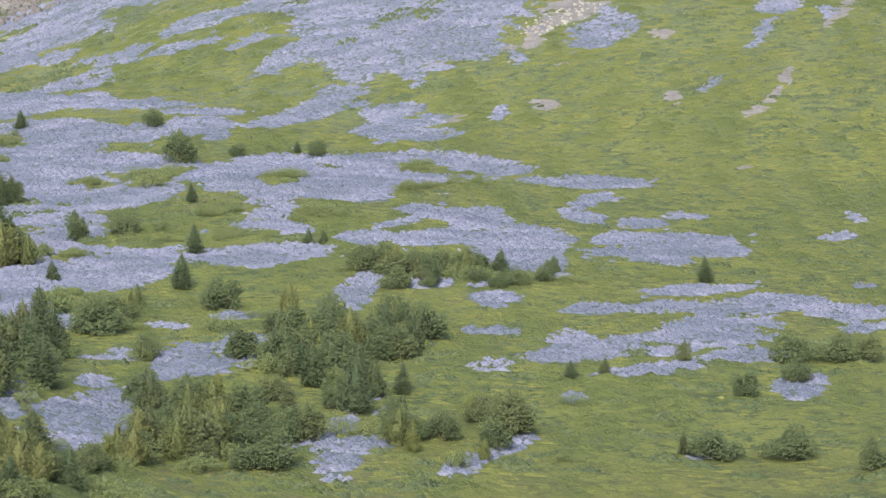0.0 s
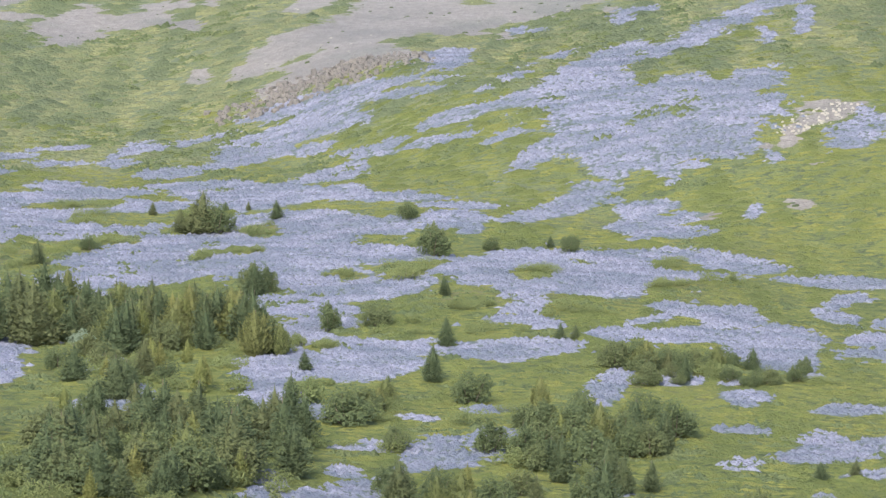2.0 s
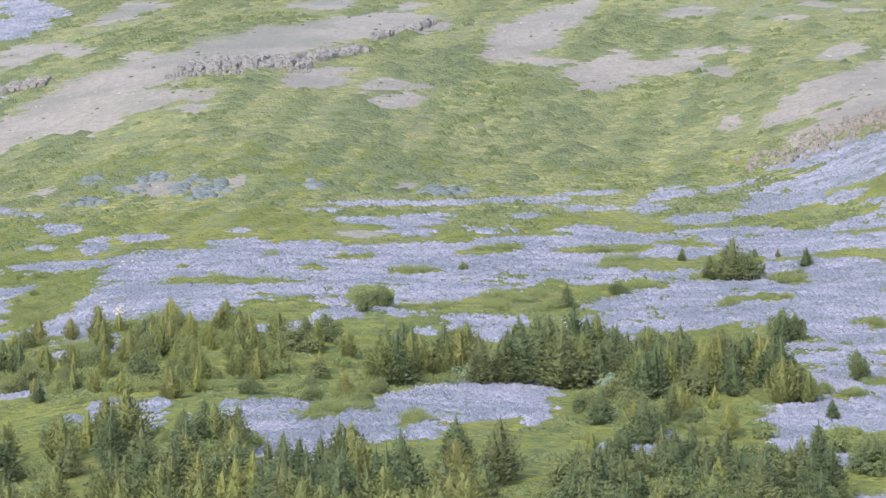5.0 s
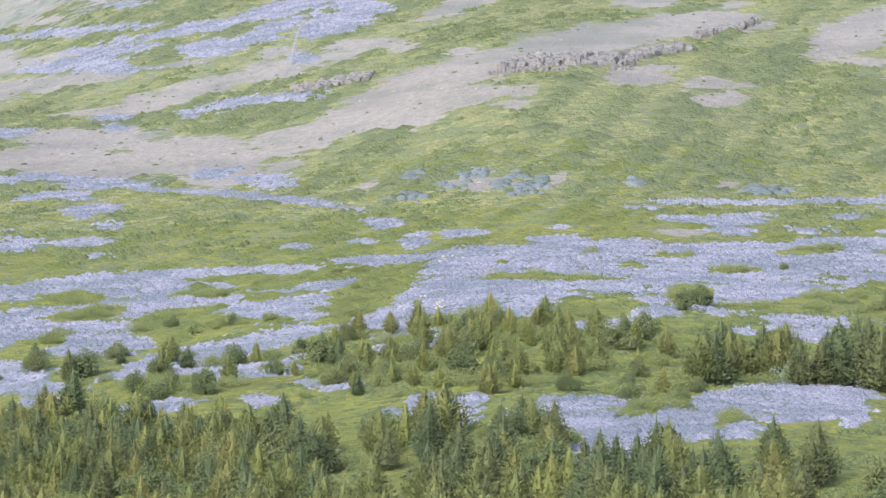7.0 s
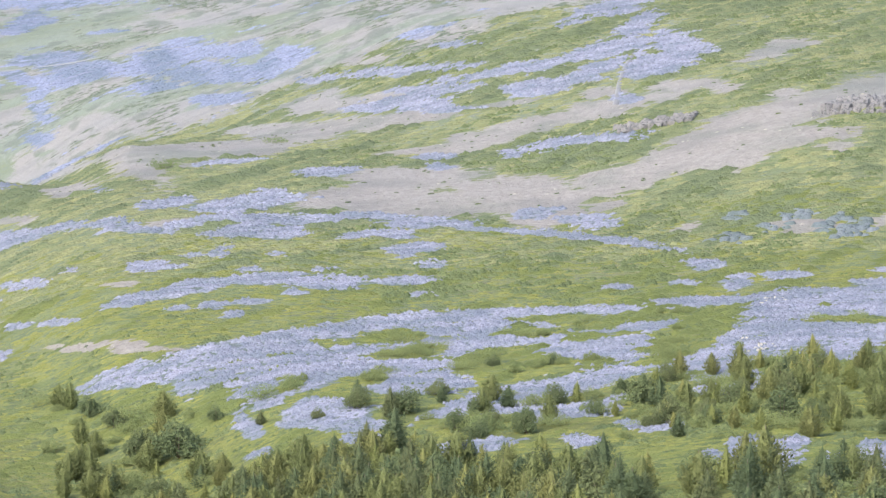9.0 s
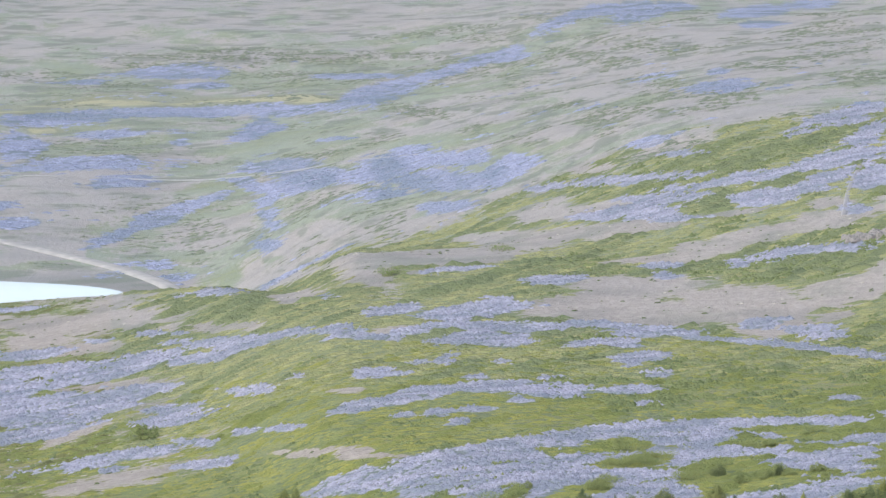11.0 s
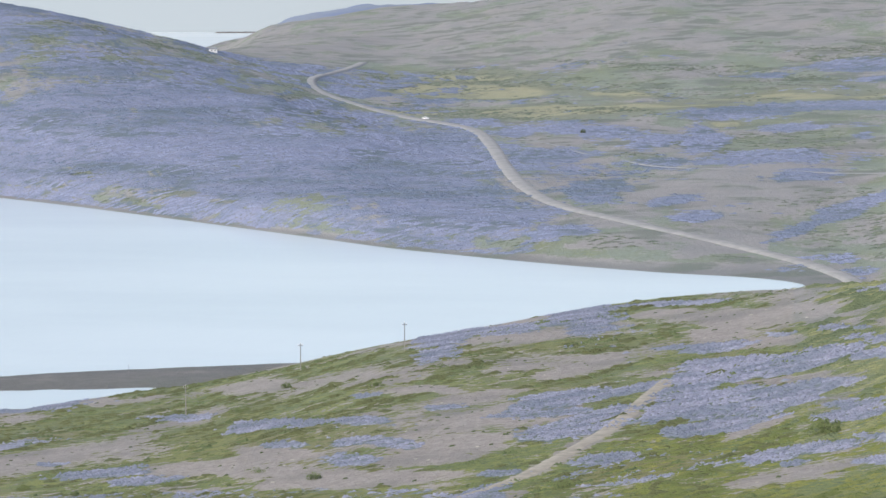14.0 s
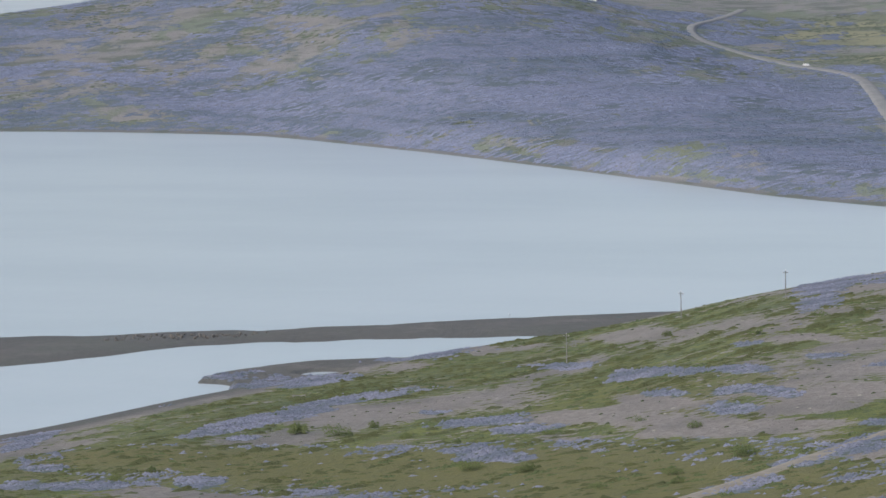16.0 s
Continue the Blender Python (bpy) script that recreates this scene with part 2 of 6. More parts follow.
def relief(x, y, r, z):
    """Hummocks and gullies, finer near by, and the gravel spit across the lagoon."""
    dry = np.clip(z / 4, 0, 1) * off_road(x, y)
    far = np.clip(r / 700, 0.35, 3)
    z = z + dry * (1.1 * far * rough(x, y, 70, 3) * np.clip(r / 200, 0, 1) + 0.35 * rough(x, y, 14, 5, 2) * np.clip(r / 150, 0, 1))
    u, v = r * np.arctan2(x, y), r / 1.5
    z = z + dry * np.clip((r - 1150) / 300, 0, 1) * (2.2 * rough(u, v, 60, 14, 2) + 0.35 * rough(u, v, 22, 15, 1)) * (r < 4000)
    b = np.degrees(np.arctan2(x, y))
    inner = spline([-60, -29, -25.1, -19.5, -16], [880, 893, 926, 930, 960], np.clip(b, -60, -16))
    outer = spline([-60, -29, -25.1, -19.5, -16], [950, 956, 957, 975, 985], np.clip(b, -60, -16))
    across = np.minimum(r - inner, outer - r) / 9
    bar = np.where((b < -16.5) & (b > -70), np.clip(across, -2, 1) * 0.85 + 0.2 * rough(x, y, 9, 8, 2), -9)
    z = np.maximum(z, bar)
    # low sand bar off the near shore, with a pool behind it
    outer = spline([-25.65, -25.5, -24.9, -23.4, -21.7, -20.5], [852, 861, 874, 888, 889, 889], np.clip(b, -25.65, -20.5))
    inner = spline([-25.65, -25.45, -25.1, -24.9], [851, 850, 845, 700], np.clip(b, -25.65, -24.9))
    z = np.maximum(z, np.where((b > -25.65) & (b < -20.5), np.clip(np.minimum(outer - r, r - inner) / 4, -2, 1) * 0.8 + 0.15 * rough(x, y, 7, 9, 2), -9))
    pool = np.hypot((b + 23.6) / 0.36, (r - 861.6) / 5.0)
    return np.where(pool < 1.4, np.minimum(z, (pool - 1) * 2), z)


def land(x, y):
    """Height of the ground at x, y."""
    x, y = np.asarray(x, float), np.asarray(y, float)
    r = np.hypot(x, y)
    ds, zs = stations(np.degrees(np.arctan2(x, y)))
    return relief(x, y, r, profile(ds, zs, r))

# ---- what covers the ground: patches (east, north, half length, half width, heading, strength) ----
LUPINS_EAST = [
    (157.6, 567.7, 15.1, 5.6, 163), (150.6, 554.4, 9.9, 6, 16), (156.3, 552.7, 10.2, 2.9, 160), (168.3, 522.9, 6.8, 3, 87), (171.8, 523.3, 8.5, 3.1, 105), (144.6, 543.6, 5.1, 2.6, 5),
    (145.5, 511.2, 8.4, 3.4, 25), (141.1, 509.9, 5, 2.8, 29), (154.4, 519.9, 3.8, 2.7, 162), (159.8, 512.9, 4.1, 2.7, 152), (168.5, 503.1, 4, 1.8, 60), (189.8, 495.1, 22.8, 14.2, 175),
    (182.4, 482.3, 15.2, 9.6, 7), (177.9, 477.1, 12, 3.6, 30), (170.8, 490.6, 10.7, 2.6, 44), (185.5, 472.4, 10.5, 4.6, 134),
]
LUPINS_EAST_B = [
    (179.5, 514.2, 9.5, 2.5, 180), (179.6, 464.3, 4, 1.8, 17), (177.7, 457.4, 2.5, 1, 15), (183.9, 462, 1.4, 1, 15), (192.9, 458.6, 2.8, 1, 23), (209.2, 464.6, 8.9, 4.1, 44),
    (210.2, 467.1, 9.6, 2.2, 31), (212.8, 461.7, 3, 1, 22), (235.3, 462.5, 9.8, 2.9, 26), (226.4, 448.5, 4.9, 1, 30), (221.1, 440.6, 2.4, 1, 29), (206.9, 424.9, 4.4, 1, 26),
    (179.8, 433.5, 3.2, 1.1, 23), (238, 452.3, 4.5, 1, 28), (159.8, 454.5, 15.3, 3.5, 44), (168.9, 464.2, 4.3, 3.2, 30),
]
LUPINS_EAST_C = [
    (167.1, 454.8, 2, 1.6, 18), (167.7, 463.2, 7.9, 1, 18), (167.7, 436.4, 6.6, 3.9, 73), (169.5, 446.2, 4.1, 3.9, 29), (165.2, 430, 6.3, 4.9, 158), (166.4, 441.2, 4, 1.9, 23),
    (159.9, 423.6, 2.4, 1, 19), (134.1, 495.3, 7.6, 4.9, 12), (140.5, 489.7, 6.2, 2.8, 9), (141.6, 477.4, 10.6, 4, 138), (149.3, 461.7, 5.8, 3.6, 130), (144.8, 476.4, 4.8, 2.2, 20),
    (125.8, 457.8, 10.3, 6.4, 7), (121.6, 441.7, 15, 6.6, 14), (132.9, 443.5, 6.6, 3.2, 17), (142.5, 447.5, 8.9, 4.3, 24),
]
LUPINS_EAST_D = [
    (142.2, 438.7, 5.7, 1.8, 23), (116.5, 422, 19.5, 6.7, 15), (123.7, 411.3, 13.7, 4.2, 15), (138, 404.6, 14.7, 5.3, 33), (126.8, 394.4, 10.8, 4, 17), (109, 406, 11.5, 3.4, 17),
    (110.6, 392.2, 13, 4.4, 9), (110, 377.9, 9.2, 6.4, 32), (115.6, 380.2, 8.6, 3, 35), (154.7, 406.9, 9.6, 8.7, 110), (164.3, 399, 5.4, 4.4, 179), (136.1, 389.4, 15.3, 6.6, 15),
    (145.2, 387.8, 15.3, 6.3, 30), (128.1, 386.2, 10.1, 3.9, 24), (127.2, 372.5, 7.5, 2.9, 18), (136.8, 372.5, 9, 4.7, 37),
]
LUPINS_EAST_E = [
    (150.9, 380.7, 13.6, 3.2, 41), (121.8, 352.2, 8.4, 3.4, 10), (123.7, 362.5, 5.2, 2.7, 10), (126.7, 340.2, 7.6, 2.9, 27), (135.4, 353.2, 8.5, 2.5, 34), (142.1, 351.5, 7.2, 3.8, 11),
    (133.5, 338.5, 7.6, 4.4, 38), (144.4, 354.7, 4.7, 2.3, 36), (140.6, 333.1, 10.7, 4.7, 24), (137.6, 323.3, 7, 3.4, 23), (137, 316.8, 4.6, 1.4, 24), (155.6, 331.1, 12, 5.6, 56),
    (153.5, 327.1, 9.6, 4.1, 24), (159.7, 326, 7.2, 2.4, 36), (151.2, 334.4, 6, 1.7, 30), (162.1, 333.6, 6.3, 3.3, 23),
]
LUPINS_EAST_F = [
    (100.1, 368.7, 6.5, 4.3, 15), (102.1, 357.1, 4, 3.3, 81), (96.6, 343.5, 8.5, 4, 12), (98.2, 333.7, 8.7, 5.6, 33), (98, 324.6, 7.3, 2.7, 18), (111.7, 329.8, 6.4, 4.6, 90),
    (114.6, 331.5, 5.4, 3.5, 65), (110.1, 326.2, 3.1, 1.4, 20), (84.9, 315.9, 9.3, 2.9, 16), (81.5, 305.4, 7.9, 2.3, 19), (81.2, 296.2, 5.1, 2, 17), (85.6, 323.9, 6.3, 1.6, 14),
    (91.8, 323.5, 6.8, 1.9, 18), (95, 320.2, 5.8, 2.2, 19), (117.5, 353.5, 5.3, 3.2, 7), (113.1, 350.4, 3.6, 1.7, 27),
]
LUPINS_EAST_G = [
    (169.5, 382.1, 6.1, 5, 91), (159.9, 361.2, 9.3, 1.3, 33), (156.2, 351, 4.3, 2.3, 24), (165.3, 368, 4, 1.6, 29), (160.2, 346.5, 4.5, 2.5, 51), (166.8, 351, 3.8, 1, 28),
    (168.7, 350.2, 2.6, 1, 27), (178.8, 336.7, 5.2, 1.2, 38), (186.3, 347.9, 2.1, 1, 28), (145.8, 302.4, 5.8, 2.3, 76), (131.3, 292.3, 3.9, 2.4, 55), (138, 293.2, 4.4, 2.1, 70),
    (147, 291.7, 5.8, 4.1, 73), (149.9, 292.9, 4.9, 3.2, 7), (152.7, 286.1, 4.7, 3.9, 37), (136.3, 280.3, 7.6, 3.5, 62),
]
LUPINS_EAST_H = [
    (137.1, 282.7, 6.4, 2.2, 39), (143.4, 290.3, 4.5, 1.7, 37), (120.8, 272.9, 6.7, 3.5, 60), (121.7, 278.5, 3.4, 2, 24), (126.6, 277, 2.6, 2.2, 43), (128.2, 272.3, 5.1, 3, 39),
    (135, 273.6, 5.2, 2.2, 52), (132.7, 266.7, 4.2, 2.4, 76), (110.6, 268.1, 2.5, 1.2, 42), (120.1, 262.6, 4.1, 1.7, 82), (123.9, 263.2, 3.6, 1.5, 66), (131.3, 252, 5.3, 1.1, 36),
    (130, 252.3, 2.4, 1, 30), (115.4, 284.5, 1.5, 1, 23), (117.8, 283.9, 1.6, 1, 28), (124.8, 300.4, 4.4, 2.1, 17),
]
LUPINS_EAST_I = [
    (122.8, 297, 2.7, 1.2, 10), (113.7, 308.4, 7.9, 1.4, 27), (111.7, 303, 5.7, 1, 27), (121.1, 310.8, 3.3, 2.3, 42), (150.1, 276.5, 3.1, 1.2, 45), (162.8, 301.1, 1.8, 1.1, 40),
    (126.6, 309.6, 2.2, 1, 41), (85.5, 272.8, 8, 1.7, 29), (88.1, 271.1, 4.4, 1.8, 45), (94.7, 282.3, 3.1, 1.9, 46), (91.7, 279.1, 3.6, 1, 23), (81.6, 276.9, 3.8, 2.3, 91),
    (72.7, 253.5, 9, 2.4, 35), (70.4, 245.1, 8.3, 1.8, 33), (66.5, 252.2, 5.2, 1.2, 18), (68.3, 259.7, 4.3, 1.1, 18),
]
LUPINS_EAST_J = [
    (62.7, 238.1, 3.6, 1.2, 17), (75.4, 263.9, 2.1, 1.2, 34), (86.2, 242.9, 3.8, 1.2, 43), (87.7, 238.6, 3.8, 2.2, 52), (84.7, 233.4, 2.9, 1.3, 41), (88.6, 245.3, 5.7, 1, 29),
    (95.3, 257.3, 2.2, 1.3, 37), (94.9, 250.9, 1.7, 1, 14), (83, 230, 1.2, 1, 21), (98.7, 268.6, 2.1, 1.1, 12), (94, 232.1, 4.4, 1.2, 37), (100, 239.3, 4.4, 1, 41),
    (111.3, 230.6, 1.2, 1, 31), (112, 254.3, 2.5, 1, 24), (97.5, 295.2, 2, 1.6, 56), (90.1, 291.2, 1.8, 1, 4),
]
LUPINS_EAST_K = [
    (66.4, 240, 2.9, 1, 7),
]
GREENS_EAST = [
    (120.5, 394.8, 8, 3, 21), (134.1, 387.8, 7.5, 1.9, 24), (156.1, 399.4, 6, 2.1, 23), (113.3, 359.3, 11, 6.7, 32), (112.9, 394.5, 4.9, 1.9, 179), (129.8, 356.3, 7.2, 4.4, 50),
    (145.3, 373.5, 6.5, 2, 37), (115.6, 339.6, 5.3, 4.1, 122), (105.6, 342, 8.3, 2.9, 133), (152.8, 376.4, 7.7, 4.2, 12), (94.5, 337.7, 2.9, 1.1, 20),
]
GRAVEL_EAST = [
    (202.1, 470.1, 8.9, 1.5, 41), (209.7, 474.9, 7.3, 2.2, 50), (209.1, 481.5, 4.3, 2.8, 40), (194.5, 464.8, 1.7, 1.4, 86), (214.1, 455.4, 2.6, 1.2, 22), (239.4, 450.8, 12, 1.1, 35),
    (209.9, 412.8, 6.8, 1, 43), (215.8, 420.3, 4.3, 1, 37), (205.3, 408, 1.6, 1, 58), (200.6, 422.6, 2.5, 1, 21), (186.5, 432.8, 2.7, 1.5, 1), (175.4, 436.1, 1.9, 1.2, 42),
    (196.3, 451.1, 1.3, 1, 7), (191.6, 384.1, 1.2, 1, 19),
]
LUPINS_HILLSIDE = [
    (156.9, 569.9, 11.7, 5.3, 155), (165.8, 564.9, 9, 4, 149), (154.4, 553.7, 9.1, 6.1, 176), (148.4, 552.5, 8.2, 6.5, 11), (167.2, 548.9, 9, 2.9, 144), (175.1, 549.9, 4.1, 2, 135),
    (183.2, 576.3, 17.1, 5.1, 24), (156.6, 542.9, 5.1, 2.8, 151), (146.6, 513.2, 5.1, 3.5, 12), (140.7, 510.2, 3.2, 2.6, 21), (153, 521.1, 6.8, 2.3, 155), (158.1, 521.7, 2.9, 1.9, 139),
    (161.6, 510.7, 4.6, 1.9, 114), (166.1, 522.9, 4.2, 3.4, 77), (170.8, 522.1, 3.8, 3.1, 69), (179.5, 524.9, 7.2, 2.9, 56),
]
LUPINS_HILLSIDE_B = [
    (180.4, 538.6, 7.5, 1.4, 50), (198.8, 565.5, 15, 1.9, 37), (182.7, 528.7, 9, 1.5, 37), (194.8, 541.8, 24.9, 2.6, 27), (169.7, 503.3, 2.7, 1.2, 56), (171, 488.6, 9.7, 1.7, 37),
    (187.4, 513.5, 23.6, 4, 27), (209.2, 558.6, 26, 4.9, 27), (221.2, 564.9, 21.1, 4.2, 31), (231.8, 576, 20, 3.3, 35), (254.9, 604.9, 34.8, 3.8, 33), (259.8, 607.8, 21.1, 2.6, 30),
    (196.5, 504.1, 17.8, 6.5, 23), (184.7, 485.8, 13.4, 5.6, 28), (197.1, 488.4, 11.8, 8.3, 30), (208.7, 505.8, 13.6, 4.6, 33),
]
LUPINS_HILLSIDE_C = [
    (195.7, 477.4, 6.8, 2.9, 24), (176.1, 474.1, 8.2, 2.7, 34), (178.4, 488.8, 10.4, 2.5, 28), (187.6, 470, 6.2, 2.1, 171), (232.2, 554.9, 11.1, 1.4, 23), (249, 578.3, 10.2, 1.4, 28),
    (242.6, 563.3, 9, 1.1, 31), (289.6, 678.6, 14.8, 1.8, 34), (228.8, 609, 10.5, 2.5, 34), (230.1, 617.7, 5.2, 2, 29), (212.9, 618.1, 5.6, 3, 6),
]
GREENS_HILLSIDE = [
    (118.1, 450.7, 6.4, 2.4, 7),
]
GRAVEL_HILLSIDE = [
    (174, 632.3, 21.2, 6.6, 28), (196.1, 651.5, 44.3, 11.1, 25), (206.8, 669.9, 21.2, 8.9, 28), (220.8, 646.8, 19.9, 12.7, 67), (203, 627.4, 13.5, 5, 27), (206.2, 612.6, 9.8, 2.6, 21),
    (162.4, 623.5, 12.1, 3.7, 24), (161.7, 593.7, 8.6, 6.5, 41), (172.4, 594.5, 13.5, 9.7, 162), (187.8, 679.2, 9.4, 3.2, 31), (284.4, 691.9, 20.3, 4.7, 40), (275.1, 669.5, 6.7, 2.8, 30),
    (239.8, 738.2, 18.7, 5.2, 29), (230.1, 709.9, 8.1, 2.7, 8), (190.5, 729, 3.8, 2.8, 166), (199.7, 743.1, 5.8, 3, 168),
]
GRAVEL_HILLSIDE_B = [
    (206.5, 727, 6.2, 3, 151), (215.3, 717.4, 4.3, 3.8, 122), (199.2, 777.4, 11.1, 7, 8), (229.8, 625.1, 4.6, 1.3, 17), (200.9, 469.7, 9, 1.4, 34), (194.2, 465.3, 2, 1.2, 111),
]
HAY_HILLSIDE = [
    (118.1, 450.9, 8.7, 2.5, 11, 0.5),
]
LUPINS_PLAIN = [
    (38, 852.7, 38.1, 5.9, 5), (37.4, 887.7, 27.4, 4.2, 2), (46.4, 849.8, 8.7, 2.7, 180), (87.6, 563.4, 14.1, 3.3, 89), (105, 566.3, 5.8, 3.8, 62), (113.1, 556.2, 4.7, 4, 37),
    (116.8, 574.1, 4.4, 2.5, 84), (126.7, 565.8, 9.8, 2.4, 30), (121.5, 551, 3.9, 2.7, 7), (136.1, 568.4, 5.4, 3.8, 81), (144.1, 570.2, 2.7, 2, 151), (147.2, 555.5, 8.6, 6.7, 162),
    (138.6, 544.7, 11.5, 5.5, 26), (126.7, 536, 8.6, 4.2, 33), (150.4, 553.2, 6.2, 3.6, 6), (148.1, 536.2, 3.7, 2.8, 161),
]
LUPINS_PLAIN_B = [
    (144.9, 510.9, 5.3, 3, 33), (81.7, 536.6, 9.9, 3.9, 22), (73.9, 536.8, 4.9, 3.5, 7), (78.9, 518.2, 7.2, 3.4, 11), (91.6, 523.6, 5.6, 2.4, 21), (100.8, 546.3, 4.3, 2.6, 20),
    (70.3, 554.3, 3.4, 2.5, 7), (29.9, 548.5, 5.3, 2.4, 169), (39.9, 519.5, 5.2, 2.7, 0), (32.6, 514.6, 6.3, 1.9, 5), (25, 519.3, 4.6, 1.9, 171), (52.5, 504.3, 4.6, 3.6, 143),
    (53.6, 522.5, 4.8, 1.6, 13), (87.6, 525.5, 3.4, 1, 5), (25.7, 494.5, 10.2, 5.7, 142), (40.9, 489.6, 12, 9.5, 4),
]
LUPINS_PLAIN_C = [
    (51.9, 484.1, 17, 8.7, 3), (59.8, 492, 11.2, 4.7, 13), (73.3, 480.9, 17.8, 12.8, 28), (89.6, 498, 14.2, 6.2, 35), (106.1, 507.7, 14, 7.9, 45), (105.3, 523.7, 6.3, 3.3, 24),
    (94.6, 482.4, 10.9, 6.9, 40), (91, 468.2, 11.4, 8.5, 19), (71.8, 461.5, 17.1, 11.2, 180), (50.2, 460.3, 18.2, 11.9, 178), (35.8, 473.5, 12.1, 5.4, 2), (36.5, 447.7, 17.9, 6.5, 160),
    (55.1, 441.9, 10.5, 9.8, 144), (71.3, 439.7, 14.1, 7.2, 26), (91.5, 454.6, 13.8, 6.6, 61), (20.7, 468.9, 5.6, 2.8, 151),
]
LUPINS_PLAIN_D = [
    (17.9, 456.3, 3.6, 1.3, 169), (24.9, 423.1, 10.8, 5.4, 17), (26.1, 436.7, 11.4, 3.5, 6), (35.7, 428.5, 11.5, 5.6, 160), (37.7, 417, 5.9, 3, 177), (18.4, 418.9, 4.9, 2.5, 150),
    (24.3, 394.8, 5.8, 3.4, 2), (24.1, 405, 5.8, 3.2, 178), (56.7, 421.5, 9.1, 5.3, 21), (54.1, 412.2, 5.4, 2.5, 19), (64, 418.5, 7.1, 2.9, 19), (63.5, 426.2, 8.3, 3, 21),
    (45.6, 401.9, 4.7, 4.2, 119), (41.5, 428.1, 6.4, 2.4, 7), (69.2, 403.4, 8, 3.2, 2), (68.4, 395, 4.3, 1.9, 2),
]
LUPINS_PLAIN_E = [
    (73.8, 408.8, 6.2, 1.6, 5), (62.2, 398, 3.2, 1.5, 177), (126.5, 510.4, 11.9, 5.7, 135), (128, 499.9, 12.9, 8.2, 165), (125.3, 485.5, 10.6, 6, 10), (106, 491, 10.1, 5.4, 37),
    (111.6, 487.9, 7.3, 4.4, 33), (107.6, 459.8, 5.5, 3.8, 19), (117.5, 462.8, 5.9, 3.8, 16), (126.1, 453.7, 10.4, 5.4, 5), (91, 405.7, 13.2, 7.2, 40), (95.7, 424.3, 18.9, 7.5, 25),
    (105.7, 439.6, 14.4, 9.2, 25), (110.4, 414.7, 17.9, 9.9, 16), (120.1, 434.4, 16, 6.1, 13), (110.1, 398.3, 10.4, 5.5, 10),
]
LUPINS_PLAIN_F = [
    (106.9, 382.1, 11.6, 4.1, 13), (100.8, 372.1, 7.3, 4, 179), (102.7, 362.4, 6.7, 2.7, 15), (96.6, 343, 6.5, 3.1, 13), (99.5, 354.1, 4.7, 3, 166), (90.2, 327.9, 8.4, 4.9, 29),
    (85.8, 316.2, 5.6, 2.6, 17), (90.5, 318.8, 5.3, 2.3, 24), (82.3, 305.3, 4.3, 1.9, 25), (80.6, 297, 4.4, 2.1, 35), (58.1, 343.8, 16.6, 5.8, 34), (63.4, 352.4, 9, 3.9, 29),
    (48.1, 330, 10.1, 4.2, 24), (39.7, 320.4, 11.1, 3.5, 23), (37.7, 332.2, 8.3, 5.5, 52), (36, 321.9, 6.2, 2.1, 10),
]
LUPINS_PLAIN_G = [
    (36.9, 305.8, 7.4, 2.9, 19), (34.7, 298, 2.8, 1.5, 5), (43.8, 315, 5.9, 2.6, 12), (49.2, 315.2, 6.2, 1.7, 16), (58.9, 333.2, 11.2, 3, 27), (40.4, 308.3, 5, 1.8, 19),
    (24.1, 341.1, 8.9, 3, 177), (23.3, 328, 6.8, 1.9, 2), (18.8, 340.6, 3.2, 1, 177), (61.3, 325.8, 6.5, 1, 17), (71.4, 335.7, 6.8, 1.5, 18), (64.5, 302.1, 4.2, 1.6, 22),
    (69, 308.5, 6.7, 1.7, 17), (67.8, 302.3, 4.8, 1.4, 20), (15.4, 373.6, 3.3, 2, 14), (43, 349.3, 2, 1.1, 9),
]
GREENS_PLAIN = [
    (21.7, 458.2, 18.7, 2.7, 14), (17.7, 432.7, 5.6, 2.1, 4), (45.1, 454.1, 7.8, 4.8, 119), (79.4, 433.8, 13.2, 3.8, 30), (77, 418.7, 7.5, 3.6, 21), (65.1, 481, 4.9, 2.2, 30),
    (102.8, 493.4, 6.7, 4.4, 47), (102.6, 475.3, 6.8, 4.8, 47), (48, 416.9, 8.9, 3.8, 18), (65.5, 419.3, 4.2, 2.2, 24), (113.5, 463.9, 9.5, 2.7, 28), (96.8, 446.7, 7.6, 3.6, 41),
    (70.8, 462.8, 3.3, 2.2, 18), (85.9, 491.2, 6, 2.7, 44), (21.6, 481.7, 4.3, 3.8, 101), (103.2, 421.4, 3, 1.1, 14),
]
GREENS_PLAIN_B = [
    (109.3, 424.7, 3.5, 1.9, 178), (86.2, 310.2, 6.5, 2.1, 17), (60.1, 431.3, 9.7, 2.8, 11), (42.5, 332.4, 6.4, 1.5, 13), (49.1, 323, 3, 1, 20),
]
GRAVEL_PLAIN = [
    (35, 667.9, 17.9, 9.1, 161), (42.9, 668.8, 19.8, 10.6, 133), (47.3, 693.3, 19.2, 11, 178), (59.3, 704.5, 24.3, 10.9, 14), (76.5, 728, 35.1, 11.8, 23), (99.9, 753, 30.8, 10.2, 31),
    (113.4, 748.4, 15, 4.1, 43), (108.7, 770.7, 10.9, 6.4, 161), (37.1, 784.1, 15.4, 6.6, 162), (41.5, 649.1, 6.8, 4.3, 14), (57.2, 647.7, 3.5, 2.8, 168), (83.3, 674.6, 11.2, 6.4, 17),
    (89.6, 685.9, 5.4, 3.7, 24), (96.1, 670, 7.7, 3.3, 24), (96.6, 655.1, 8, 3, 33), (104.4, 671.7, 6.3, 2.3, 33),
]
